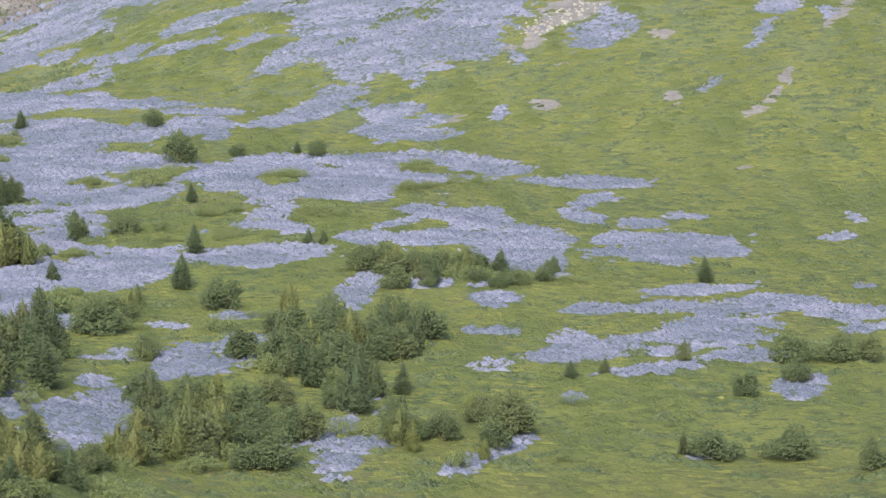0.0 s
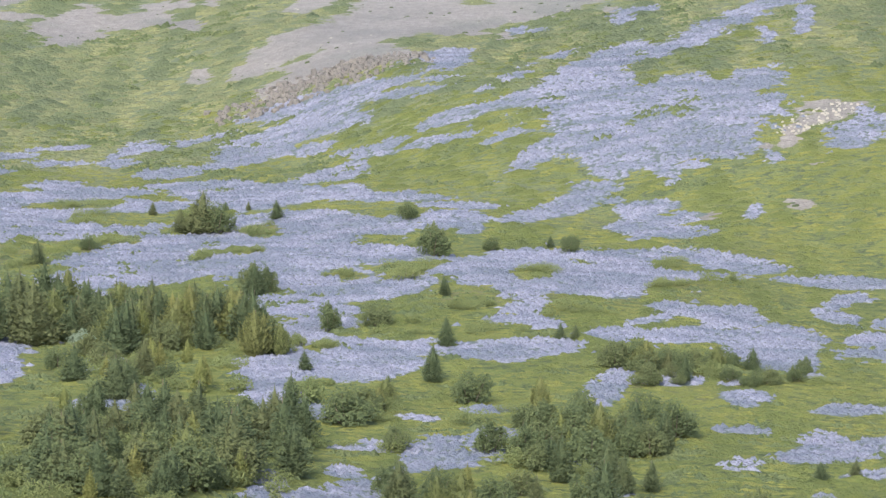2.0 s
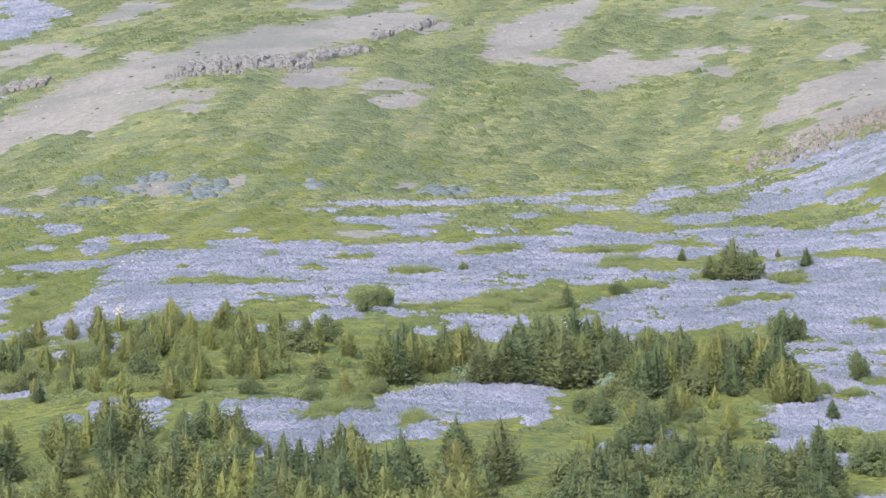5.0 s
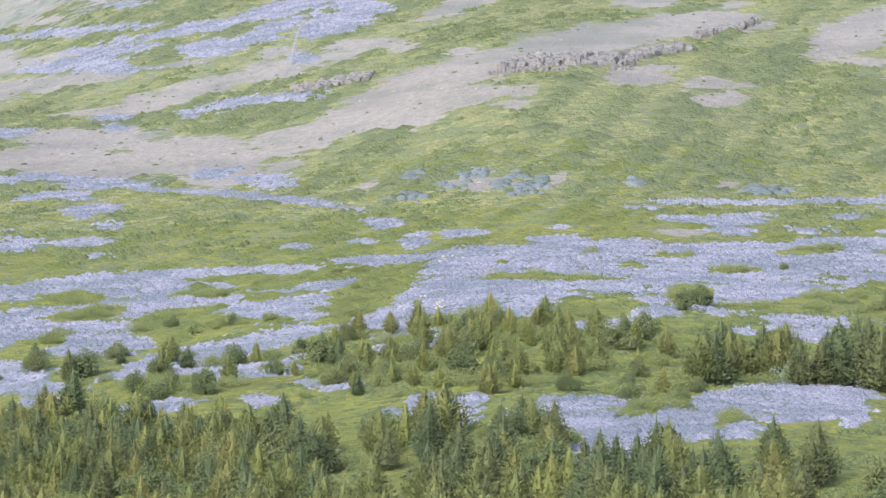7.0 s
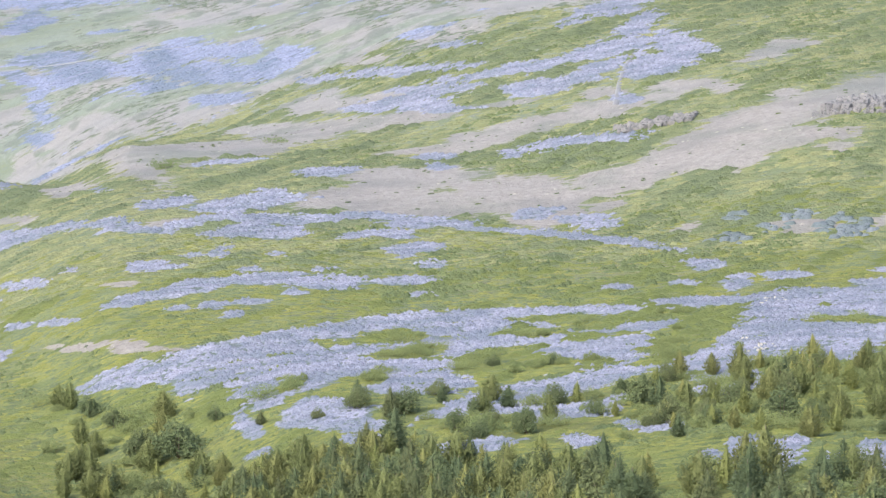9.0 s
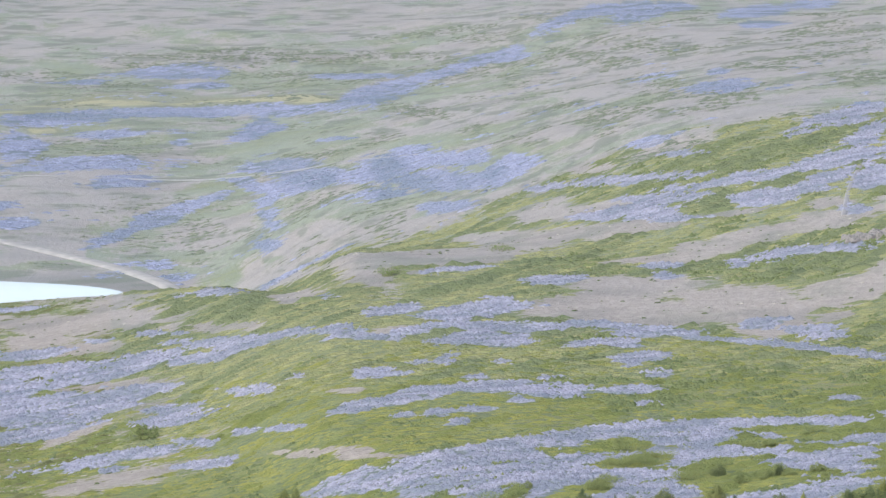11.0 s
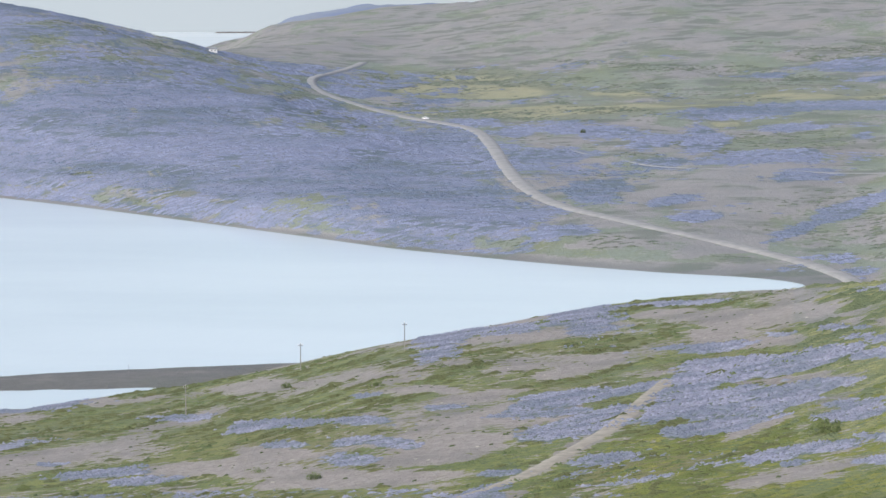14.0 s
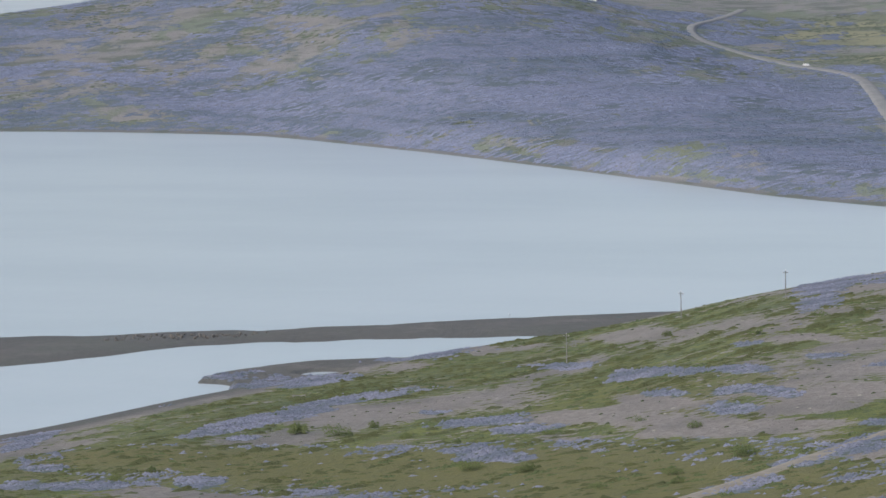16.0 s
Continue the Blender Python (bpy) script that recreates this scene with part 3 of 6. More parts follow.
GRAVEL_PLAIN_B = [
    (132.1, 721.8, 20.9, 6.8, 30), (138.1, 745.3, 24.6, 6.3, 22), (150.2, 760.6, 18.2, 4.9, 24), (132.4, 702.3, 6.4, 4.5, 105), (143.7, 693.1, 13.3, 6.1, 27), (141.4, 676.4, 7.3, 3.5, 38),
    (154.7, 689.4, 7.9, 5.9, 36), (149.2, 708.7, 4.7, 2.3, 13), (164.4, 699.5, 7.1, 3.5, 145), (162.4, 676.4, 6, 2.9, 174), (172.4, 694.1, 3, 2.1, 169), (173.5, 748.6, 7.1, 4.9, 17),
    (189.8, 728.1, 4.6, 2.9, 28), (187.2, 678.8, 7.1, 3.2, 36), (152.6, 628.6, 6.4, 2.6, 10), (162.4, 620.3, 10, 3.9, 22),
]
GRAVEL_PLAIN_C = [
    (29.2, 594.6, 6.4, 2.6, 15), (45.7, 585.1, 6.3, 4.9, 115), (60.2, 586.2, 5, 1.7, 16), (88.8, 583.4, 5.2, 2.2, 32), (70.3, 513.9, 4.4, 2.9, 13), (57.2, 824.1, 17.9, 4.8, 16),
    (65.1, 843.5, 12, 5.9, 175), (102.2, 806.7, 12, 7.2, 151), (120.6, 792, 6.9, 3.6, 24),
]
LUPINS_WEST = [
    (-29.7, 475.4, 11.2, 5.5, 30), (-17.1, 488.5, 13.4, 7.1, 35), (-3.4, 498.3, 8.5, 4.8, 87), (11, 495.6, 11.7, 4.3, 128), (-28, 456.6, 13, 8.1, 2), (-17.2, 470.3, 9.1, 5, 31),
    (-4.8, 481.9, 8.7, 8.1, 18), (-28.3, 438.9, 10.4, 6.4, 174), (-19.6, 446.7, 11.6, 7.9, 94), (-6.5, 464, 7.5, 5.3, 178), (2.3, 467.9, 9.3, 4.5, 141), (12.8, 472.7, 6.9, 4.8, 152),
    (11.4, 450.2, 11.7, 6.3, 159), (12.5, 435.7, 6.8, 4.2, 173), (-11, 426.8, 9, 5.9, 174), (-21, 410.5, 9.6, 3.8, 156),
]
LUPINS_WEST_B = [
    (-30.6, 413.5, 8.9, 1.2, 165), (-30.1, 426.1, 4.7, 2, 168), (-21, 402.8, 11, 3.1, 149), (-16.4, 386.9, 3.3, 1.7, 160), (-7.1, 400, 10, 2.5, 14), (0.8, 413.3, 9.4, 5.4, 21),
    (7.4, 417.8, 9.3, 6.2, 38), (0.1, 401.9, 6.2, 3.5, 21), (4.4, 390.8, 4.5, 3.2, 172), (7.5, 392.4, 5.9, 3.4, 160), (11.3, 392.4, 7, 1.3, 3), (14.8, 372.7, 6.1, 2.2, 160),
    (7.3, 366.7, 4.9, 1.5, 177), (-5.7, 368.4, 5.9, 4, 37), (-1.7, 372.2, 2.8, 1.2, 1), (-28.2, 395.8, 3.6, 1, 164),
]
LUPINS_WEST_C = [
    (15.9, 723.7, 20.1, 3.9, 152), (-0.4, 727.6, 10.7, 2.8, 176), (7, 728.4, 11.6, 3.8, 166), (-16.5, 737.3, 8.2, 3.6, 162), (-15.5, 717.7, 6.3, 2.1, 170), (-37.1, 717.1, 7.3, 5.5, 178),
    (-46.8, 675.3, 13.9, 5.9, 174), (-48.1, 655.8, 8, 2.8, 165), (-19, 877.1, 23.4, 3.4, 159), (-24.9, 867, 29.7, 4.6, 166), (-34.9, 882.1, 20.5, 3.3, 162), (6, 826.3, 11.8, 4.4, 158),
    (-14, 825.3, 10.7, 3.2, 154), (24.7, 780.2, 8.1, 2.4, 177), (-40.5, 632.9, 9.4, 7.2, 109), (-41.2, 613.4, 10.3, 6.9, 172),
]
LUPINS_WEST_D = [
    (-25.2, 634.7, 7.9, 5.6, 107), (-15.6, 627, 8.8, 7.1, 130), (-1.3, 611.1, 12, 3.1, 144), (13.9, 588.3, 18.4, 2.7, 147), (24.8, 569.2, 7.2, 1.7, 159), (-16, 588.4, 7.3, 5.1, 165),
    (-17.6, 578.2, 5.1, 1.3, 173), (-38.8, 584, 4.4, 1.4, 173), (-25.6, 609.6, 7.3, 2.2, 14), (-19.4, 607.8, 6.6, 3.4, 176), (-37.6, 546.8, 8.1, 5.1, 10), (-28.3, 540, 8.4, 4.5, 164),
    (-40.7, 560, 2.6, 2.2, 3), (-30.1, 558.8, 3.9, 2.2, 1), (-16.1, 542.6, 4.4, 3.8, 85), (-12.3, 564.5, 4.3, 1.8, 178),
]
LUPINS_WEST_E = [
    (-12.3, 525, 3.1, 1.7, 175), (-32.4, 527.2, 3.2, 1.8, 165), (-38, 516, 4.1, 2.2, 156), (14.5, 521.6, 3.7, 1.8, 161), (29.7, 543, 5.2, 2.2, 179), (14.2, 615.3, 9.4, 4, 168),
    (4.2, 636.8, 6.9, 3.1, 176), (10, 598.5, 4.5, 1.4, 6), (36.4, 299.3, 9.3, 2.9, 19), (40.2, 317.5, 14.3, 3.9, 25), (36.5, 331.2, 7.3, 5.2, 167), (23.8, 337.4, 8.4, 3.4, 1),
    (23.2, 326, 7.1, 2.4, 7), (53.2, 337.8, 10.8, 2.9, 29), (40.2, 338.1, 8, 1.7, 20), (25.9, 255, 6.5, 1.7, 20),
]
LUPINS_WEST_F = [
    (28.9, 265.5, 5.5, 1.2, 11), (7.6, 269.2, 4.7, 1, 0), (4.5, 293.3, 2.4, 1, 175),
]
GREENS_WEST = [
    (-4.1, 445.7, 10.5, 2.7, 6), (3.2, 434, 9.6, 3.4, 13), (-16, 476.8, 6.6, 4.2, 5), (-11.5, 461.9, 5.7, 2.2, 2), (1.6, 475.4, 6.6, 2.9, 170), (10.7, 478.2, 7.1, 3.1, 2),
    (22.6, 448.2, 24.6, 3.2, 11), (-17, 437.1, 6.4, 1.6, 0), (-26.9, 434.2, 5, 1.6, 4), (-15.1, 459.2, 4, 2.2, 176), (-2.7, 390.1, 4.6, 1.6, 0), (18.9, 440, 8.7, 2.1, 1),
    (10.4, 435.6, 4.3, 2.1, 176), (-7.3, 390.9, 6.6, 2.8, 164), (24.4, 399.2, 4, 2.1, 169), (42.1, 329.6, 5.2, 1.8, 21),
]
GRAVEL_WEST = [
    (-20.6, 697.8, 24.8, 12.1, 173), (-23.3, 661, 26.4, 16.7, 154), (1.1, 660, 27.3, 10.1, 166), (18.9, 662.3, 15.8, 8.5, 177), (27.9, 665, 13, 6.8, 10), (40, 686, 19.5, 9.9, 8),
    (0.8, 770.1, 9.9, 6.3, 21), (14.6, 767.2, 14.9, 6.6, 148), (19.6, 776.3, 13.5, 4.8, 154), (-58.9, 886.8, 54.7, 6.7, 167), (-37, 847.9, 32.3, 7.3, 166), (-55.9, 801, 26.8, 5.8, 2),
    (-33.2, 907.6, 28.6, 5.1, 161), (-51.2, 942.8, 20.2, 7.2, 170), (8.1, 627.1, 11.3, 5.8, 11), (17.1, 635.3, 6, 3.1, 180),
]
GRAVEL_WEST_B = [
    (-8.8, 766.9, 7.8, 4.3, 147), (30.3, 768.5, 11.1, 5.3, 163), (20.8, 796.5, 8.7, 4, 166), (-19.2, 754.4, 10.3, 6.3, 93), (39.7, 644.7, 5.5, 3.1, 175), (-21.3, 834.6, 9.7, 4.9, 154),
    (-2.3, 815.9, 10.7, 4.8, 139), (43.6, 759.1, 13, 3.2, 170), (54.7, 731.7, 5.9, 2.9, 179),
]
LUPINS_SLOPE = [
    (-348.9, 2179.5, 42, 28.3, 128), (-316, 2101.8, 21.5, 13.5, 105), (-405, 2147.5, 23.8, 20.6, 152), (-355.1, 1895.5, 45.3, 26.5, 39), (-293.8, 1916.4, 43.7, 21.9, 76), (-232.3, 1883.8, 59, 16, 150),
    (-194.7, 1930.2, 97.5, 20.8, 178), (-174.4, 2025.8, 25.3, 21.2, 165), (-149.3, 2103.7, 57.7, 17.4, 7), (-136.5, 2077.5, 58.2, 9.3, 169), (-224.7, 2092.2, 41.9, 11.9, 143), (-102.8, 2329.7, 128.3, 12.8, 8),
    (-79, 2413, 108.4, 28.3, 1), (-50.1, 2309.6, 104.7, 19.7, 10), (8.5, 2202.1, 138.4, 20.2, 3), (10.6, 1991.4, 33.2, 12.7, 179),
]
LUPINS_SLOPE_B = [
    (42.8, 2306.1, 110.6, 16.3, 3), (-8.1, 1310.7, 28.6, 11.2, 174), (-10.2, 1461.1, 32.7, 4.3, 176), (21.4, 1007.2, 28.5, 5.5, 13), (33.5, 1026.8, 39.4, 5.9, 8), (32.3, 940, 41.1, 4.2, 6),
    (23.7, 888.2, 20.3, 11.4, 13), (3, 878.8, 14.3, 11.3, 153), (-18.5, 885.3, 31, 2.4, 158), (-12.2, 890.2, 20.6, 3.7, 154), (-24.8, 868, 22, 3.7, 154), (8.8, 836.2, 14.8, 5.6, 139),
    (20.8, 849, 16.2, 5.3, 17), (29.5, 838.1, 26.8, 3.8, 3), (-343.8, 1707.5, 73.9, 10.5, 171), (-366.3, 1802.4, 40.8, 8.5, 172),
]
LUPINS_SLOPE_C = [
    (-317.9, 1799.1, 29, 14.4, 153), (-292.7, 1605.1, 35.5, 25.4, 155), (-309.8, 1573.8, 19.4, 9, 105), (-262.5, 1521, 27.8, 11.8, 179), (-269.5, 1719.7, 21.1, 5.5, 174), (-236.1, 1750.4, 50.1, 11.6, 179),
    (-245.7, 1817.8, 65.2, 6.8, 175), (-195.3, 1516.2, 51.7, 11.5, 160), (-203.1, 1467.8, 37.8, 5.1, 162), (-174.7, 1398.7, 51.5, 8.1, 160), (-156.7, 1390.6, 96.6, 8, 161), (-128.9, 1358.3, 65.8, 12.8, 167),
    (-102.1, 1291.6, 61.6, 7.3, 168), (-99.1, 1200.4, 84.2, 7.9, 165), (-121.6, 1223, 32.7, 4.6, 163), (-73.4, 1177, 42.4, 5.2, 171),
]
LUPINS_SLOPE_D = [
    (-75.4, 1151.6, 36.1, 5.3, 170), (-89.8, 1083.3, 44.4, 4.5, 167), (-30.5, 967.8, 60, 3.7, 161), (-54.1, 1023.7, 20.6, 2.7, 162), (-26.8, 1051.3, 15.3, 4, 166), (-16, 990.6, 16.2, 2.5, 158),
    (-233.7, 1335.6, 38.6, 6.5, 5), (-226.8, 1376.9, 29.7, 8.5, 6), (-216.7, 1420.1, 19, 7.5, 16), (-226.2, 1393.8, 13, 3.3, 175), (-181.7, 1374.4, 20.5, 3.7, 169), (-174.5, 1322.7, 18.5, 2.6, 166),
    (-167.2, 1275.2, 27.1, 2.1, 168), (-161, 1216.4, 26.8, 2.7, 165), (-205.9, 1256.5, 12.9, 5.1, 170), (-191.8, 1218.3, 10.4, 4.9, 168),
]
LUPINS_SLOPE_E = [
    (-236.1, 1300, 7.5, 2.5, 5), (-181.6, 1598.1, 21, 3.9, 154), (-130.3, 1423.7, 23.2, 2.9, 159), (-276.4, 1349.5, 15, 3.7, 178), (-60.5, 754.3, 6.3, 4.6, 64), (-37.9, 720.6, 9.7, 5.1, 7),
    (-19.2, 739.6, 5.8, 1.8, 180), (-14.6, 716.1, 6.2, 2.1, 170), (15.5, 718.4, 12.6, 3.6, 128), (1, 727.1, 6.5, 2.9, 160), (-119.5, 804, 18, 3.6, 151), (-82.9, 725.4, 10.4, 1.8, 160),
    (-66.3, 674.3, 11.1, 4.4, 7), (-49.3, 667.7, 15.3, 7.7, 23), (-49.9, 648.3, 14.2, 3.2, 7), (-149, 747.2, 11, 5.3, 143),
]
LUPINS_SLOPE_F = [
    (-134.7, 751.4, 8.5, 1.2, 155), (-119.8, 735.9, 13.1, 2, 153), (-97.3, 682.5, 29.9, 3.2, 153), (-77.1, 650.1, 23.5, 2.7, 153), (-64, 624.3, 9.3, 3.3, 138), (-116.3, 692.8, 13.9, 7.1, 154),
    (-100.7, 666.1, 18, 3.4, 155), (-142.1, 709.9, 11.5, 5.3, 155), (-124.7, 683.4, 15, 6.8, 144), (-133.2, 679, 8, 4.2, 145), (-132.1, 699.8, 13.5, 6.1, 154), (-93.2, 666.2, 13.8, 3.1, 156),
    (-55.6, 631.4, 7.3, 3.9, 28), (-47.6, 619.1, 9, 4.9, 23), (-47.8, 590.9, 9.4, 1.8, 5), (-38.9, 584.2, 4.5, 1.4, 174),
]
LUPINS_SLOPE_G = [
    (-57.6, 571.3, 6.8, 3.7, 168), (-52.3, 584, 4.3, 1.8, 5), (-54.2, 529.9, 6.5, 4.8, 20), (-47.9, 539.9, 8.6, 4.2, 14), (-57.7, 523.4, 4.1, 2, 148), (-37.4, 548.4, 6.7, 4.9, 177),
    (-28.9, 542.8, 8.3, 6.2, 175), (-43.5, 513.2, 4.2, 2.5, 177), (-39.7, 500.9, 3.6, 1.2, 174), (-48.3, 511.8, 3, 1.5, 157), (-80.4, 588.1, 12.8, 1.9, 160), (-73.1, 586.5, 6.6, 1.2, 159),
    (-93.2, 585.8, 10.7, 4.2, 152), (-95.8, 599, 9.1, 2.9, 144), (-118.9, 606.2, 9.7, 7.4, 168), (-125.3, 628.2, 13.9, 5.3, 161),
]
LUPINS_SLOPE_H = [
    (-127.8, 651.1, 14.6, 6.7, 149), (-117.5, 637.6, 22.6, 5.6, 149), (-112.4, 618.7, 12, 3.5, 168), (-107.5, 637, 13.1, 4.1, 152), (-101.2, 549.4, 7.7, 4.3, 159), (-92.2, 548.4, 8.3, 4.1, 129),
    (-83.7, 547.9, 8.5, 1.2, 151), (-77.7, 519.4, 7.3, 2.3, 145), (-74.8, 541, 4.9, 1, 158), (-68, 526.8, 7.6, 1, 156), (-94.1, 534.4, 4, 1.6, 158), (-37.5, 468.9, 7.7, 6.3, 72),
    (-47.3, 461.5, 10.7, 4.2, 135), (-36.3, 452.4, 11.8, 6.8, 157),
]
GRAVEL_SLOPE = [
    (-269.7, 1470.3, 97.9, 35.6, 172), (-195.6, 1318, 49.4, 13.1, 163), (-268.1, 1366.3, 31.6, 16.3, 161), (-220.7, 1254.3, 37.1, 17.4, 151), (-246.3, 1256.5, 20, 14.5, 147), (-118.5, 961.8, 229.9, 5.1, 169),
    (-69.5, 810.3, 46.1, 17, 4), (-52.3, 853.6, 38, 10.7, 172), (-30.7, 839.6, 34.4, 8.9, 154), (-106.4, 721.7, 29.2, 3.2, 154), (-147.9, 802.2, 42.1, 12.3, 147), (-134.8, 738.6, 18.4, 5.9, 156),
    (-155.6, 783.7, 15.8, 5.2, 147), (-94.3, 753.5, 29.8, 5, 169), (-60.5, 629.9, 9, 5.1, 22), (-8.9, 751.8, 13.8, 7.1, 38),
]
GRAVEL_SLOPE_B = [
    (6.4, 768.1, 11.7, 8, 33), (20.6, 769.7, 11, 10.1, 153), (-38.4, 902.7, 18.4, 5.7, 155), (-56.6, 972.6, 12, 8.4, 27), (-52.2, 482.5, 16.2, 1.7, 147), (-49.2, 466.8, 4.3, 2, 137),
    (-62.1, 497.9, 10.6, 1, 155), (-59.9, 551, 4.9, 2.3, 154), (-110.9, 592.4, 11.5, 2.9, 10), (-138.6, 681, 7.6, 2, 147), (-115.8, 657.1, 20.7, 2.5, 139), (-53, 1824.3, 256.6, 50.3, 180),
    (25.3, 1704.1, 394.5, 43, 1), (-53.4, 1452.2, 80.1, 18.3, 175), (-98.6, 1480.1, 79.6, 9, 166), (-42.8, 1038.8, 34.5, 2.9, 164),
]
GRAVEL_SLOPE_C = [
    (13.3, 1131.7, 39, 8.5, 176), (-140.2, 1165.4, 51, 9.3, 162), (-102.9, 1064.6, 60, 7.8, 159), (-142.6, 1540.3, 63.6, 11.5, 161), (-66.3, 1248.5, 50.1, 8.9, 163), (-32.9, 1215.5, 122.6, 11.1, 166),
]
HAY_SLOPE = [
    (-347.6, 1975.2, 68.2, 33.9, 103), (-261.6, 1967.6, 79.2, 27.2, 133), (-360.7, 1841.2, 18.5, 10.5, 167), (-348.3, 2115.9, 11, 7.8, 110),
]
LUPINS_SHORE = [
    (-246.8, 889.4, 98.2, 6.2, 166), (-224.7, 857.4, 20.3, 9.1, 151), (-235.5, 973.5, 149.1, 8.9, 164), (-207.5, 858.8, 10.4, 5.8, 15), (-187.9, 886.2, 23, 4.4, 135), (-152.6, 755.3, 15.3, 4.3, 137),
    (-163.8, 673.6, 15.1, 7.3, 10), (-165.4, 679.1, 11.6, 6.5, 155), (-161.8, 651.2, 8.6, 4.5, 108), (-148.4, 618.4, 9.7, 7.3, 24), (-150.8, 637, 13.3, 5.6, 19), (-151.9, 680.4, 16.4, 4.8, 28),
    (-141.1, 699.1, 14, 4.8, 18), (-138, 667.1, 15.1, 5.9, 1), (-135.3, 636.6, 15.5, 3.5, 172), (-125.7, 602.4, 9.6, 3, 170),
]
LUPINS_SHORE_B = [
    (-119.7, 597.5, 7.6, 5.8, 4), (-133.4, 575.3, 5.2, 4.7, 10), (-150.2, 571.5, 4.6, 2.3, 128), (-188.3, 612.3, 9.3, 3.4, 139), (-192.8, 636.8, 9.5, 3.3, 135), (-178.7, 620.1, 5, 1.5, 161),
    (-184.3, 626.3, 7.6, 2.5, 135), (-212.4, 648.1, 7.7, 2.4, 138), (-236.2, 693.1, 9.4, 2.4, 144), (-236.7, 705.4, 11.3, 2.4, 139), (-209.6, 674.6, 21.3, 3.4, 137), (-190.6, 677.4, 5.5, 2.4, 146),
    (-217, 719, 6.4, 1.8, 140), (-265.1, 746, 8.4, 1.9, 143), (-417.7, 1781.4, 62.9, 24.7, 153), (-455.4, 1776.7, 38.5, 11.6, 169),
]
LUPINS_SHORE_C = [
    (-368.3, 1716, 60.5, 11.5, 176), (-395.8, 1617.7, 45, 18.7, 163), (-341.7, 1466.5, 43.1, 13.8, 174), (-329.8, 1414.9, 21.8, 9.3, 164), (-297.9, 1411.9, 22.9, 7.1, 9), (-338.9, 1576.6, 18, 12.9, 177),
    (-279, 1359.7, 17.7, 7.5, 7), (-316.3, 1301.2, 16.1, 12.7, 3),
]
GRAVEL_SHORE = [
    (-174.8, 734.2, 17.6, 6.7, 6), (-266.7, 799.7, 19.9, 5.5, 150), (-208, 717.6, 10.5, 5.7, 140), (-210.3, 637.9, 23.2, 3.1, 143), (-206.5, 614.6, 23.6, 4.5, 134), (-171.8, 602.9, 13.5, 6.4, 135),
    (-169.4, 624.4, 13.2, 5.3, 128), (-177.1, 586.1, 16.2, 3.2, 134), (-142.2, 593, 25.2, 2.2, 4), (-143.3, 643.8, 29.4, 1.2, 172), (-361.9, 1520, 44.2, 15.9, 177), (-299.8, 1446.5, 53.7, 23.2, 175),
    (-284.6, 1284.2, 21.9, 13.4, 40), (-246.7, 1241.3, 18.3, 10.1, 162), (-344.1, 1386.7, 31.4, 8.8, 152), (-412.3, 1556.8, 71.6, 2.4, 162),
]
GRAVEL_SHORE_B = [
    (-217.7, 827.2, 14, 7.9, 28), (-184.8, 858.8, 9.7, 7.1, 164),
]
HAY_SHORE = [
    (-121.5, 556.1, 15.2, 11.7, 152, 0.5), (-581.3, 2133.6, 121.3, 45.4, 136), (-458.2, 1937.5, 98.2, 41, 105), (-463.5, 2044.1, 37.8, 18.8, 131), (-558.4, 1933.4, 35.9, 27.8, 119),
]
LUPINS_LAGOON = [
    (-306.9, 657.8, 17, 6.1, 5), (-306.5, 677, 25.1, 6.5, 177), (-301.4, 710.2, 14, 8.5, 34), (-296.3, 636.8, 4.4, 2.8, 157), (-371.7, 731.9, 14.5, 8.7, 94), (-381.5, 724.9, 6.6, 5.2, 65),
    (-363, 761.2, 11.5, 5.1, 103), (-341.1, 767.6, 13.5, 8.5, 98), (-247.2, 642.2, 12.3, 4.8, 122), (-230.3, 621.2, 7.7, 4.6, 122), (-232.4, 597.8, 10.8, 4.1, 126), (-223.6, 585.9, 11.5, 3.8, 121),
    (-189.2, 614, 9.5, 3.6, 137), (-194.3, 637.8, 8.7, 4.4, 139), (-182.2, 628.2, 5.7, 1.5, 158), (-230.3, 694.6, 18.6, 4.9, 137),
]
LUPINS_LAGOON_B = [
    (-204.2, 670.4, 12, 3.2, 139), (-190.4, 678.2, 6.8, 2.9, 147), (-214.4, 652.1, 6.7, 2.7, 143), (-158, 518, 8.6, 5.5, 43), (-157, 523.7, 6.5, 3.7, 118), (-155.1, 538.6, 5.9, 4.5, 151),
    (-147.4, 545.5, 6.4, 4.6, 143), (-147.7, 553.7, 5.9, 2.9, 179), (-275.7, 573.1, 9.4, 4.2, 141), (-298.3, 570.9, 9.8, 5.8, 111), (-313.1, 576, 6.6, 3.1, 144), (-317.7, 597, 6.2, 3.2, 129),
    (-246.2, 556.9, 7.8, 2.3, 120), (-356.1, 658.3, 22.9, 2.9, 162), (-375, 696.1, 16.5, 4, 170), (-340.5, 825.7, 26.8, 8.8, 131),
]
LUPINS_LAGOON_C = [
    (-269.5, 747.9, 14, 3.1, 136), (-268.9, 669.9, 5.6, 2.4, 139), (-310.4, 919.1, 9.1, 4.7, 2),
]
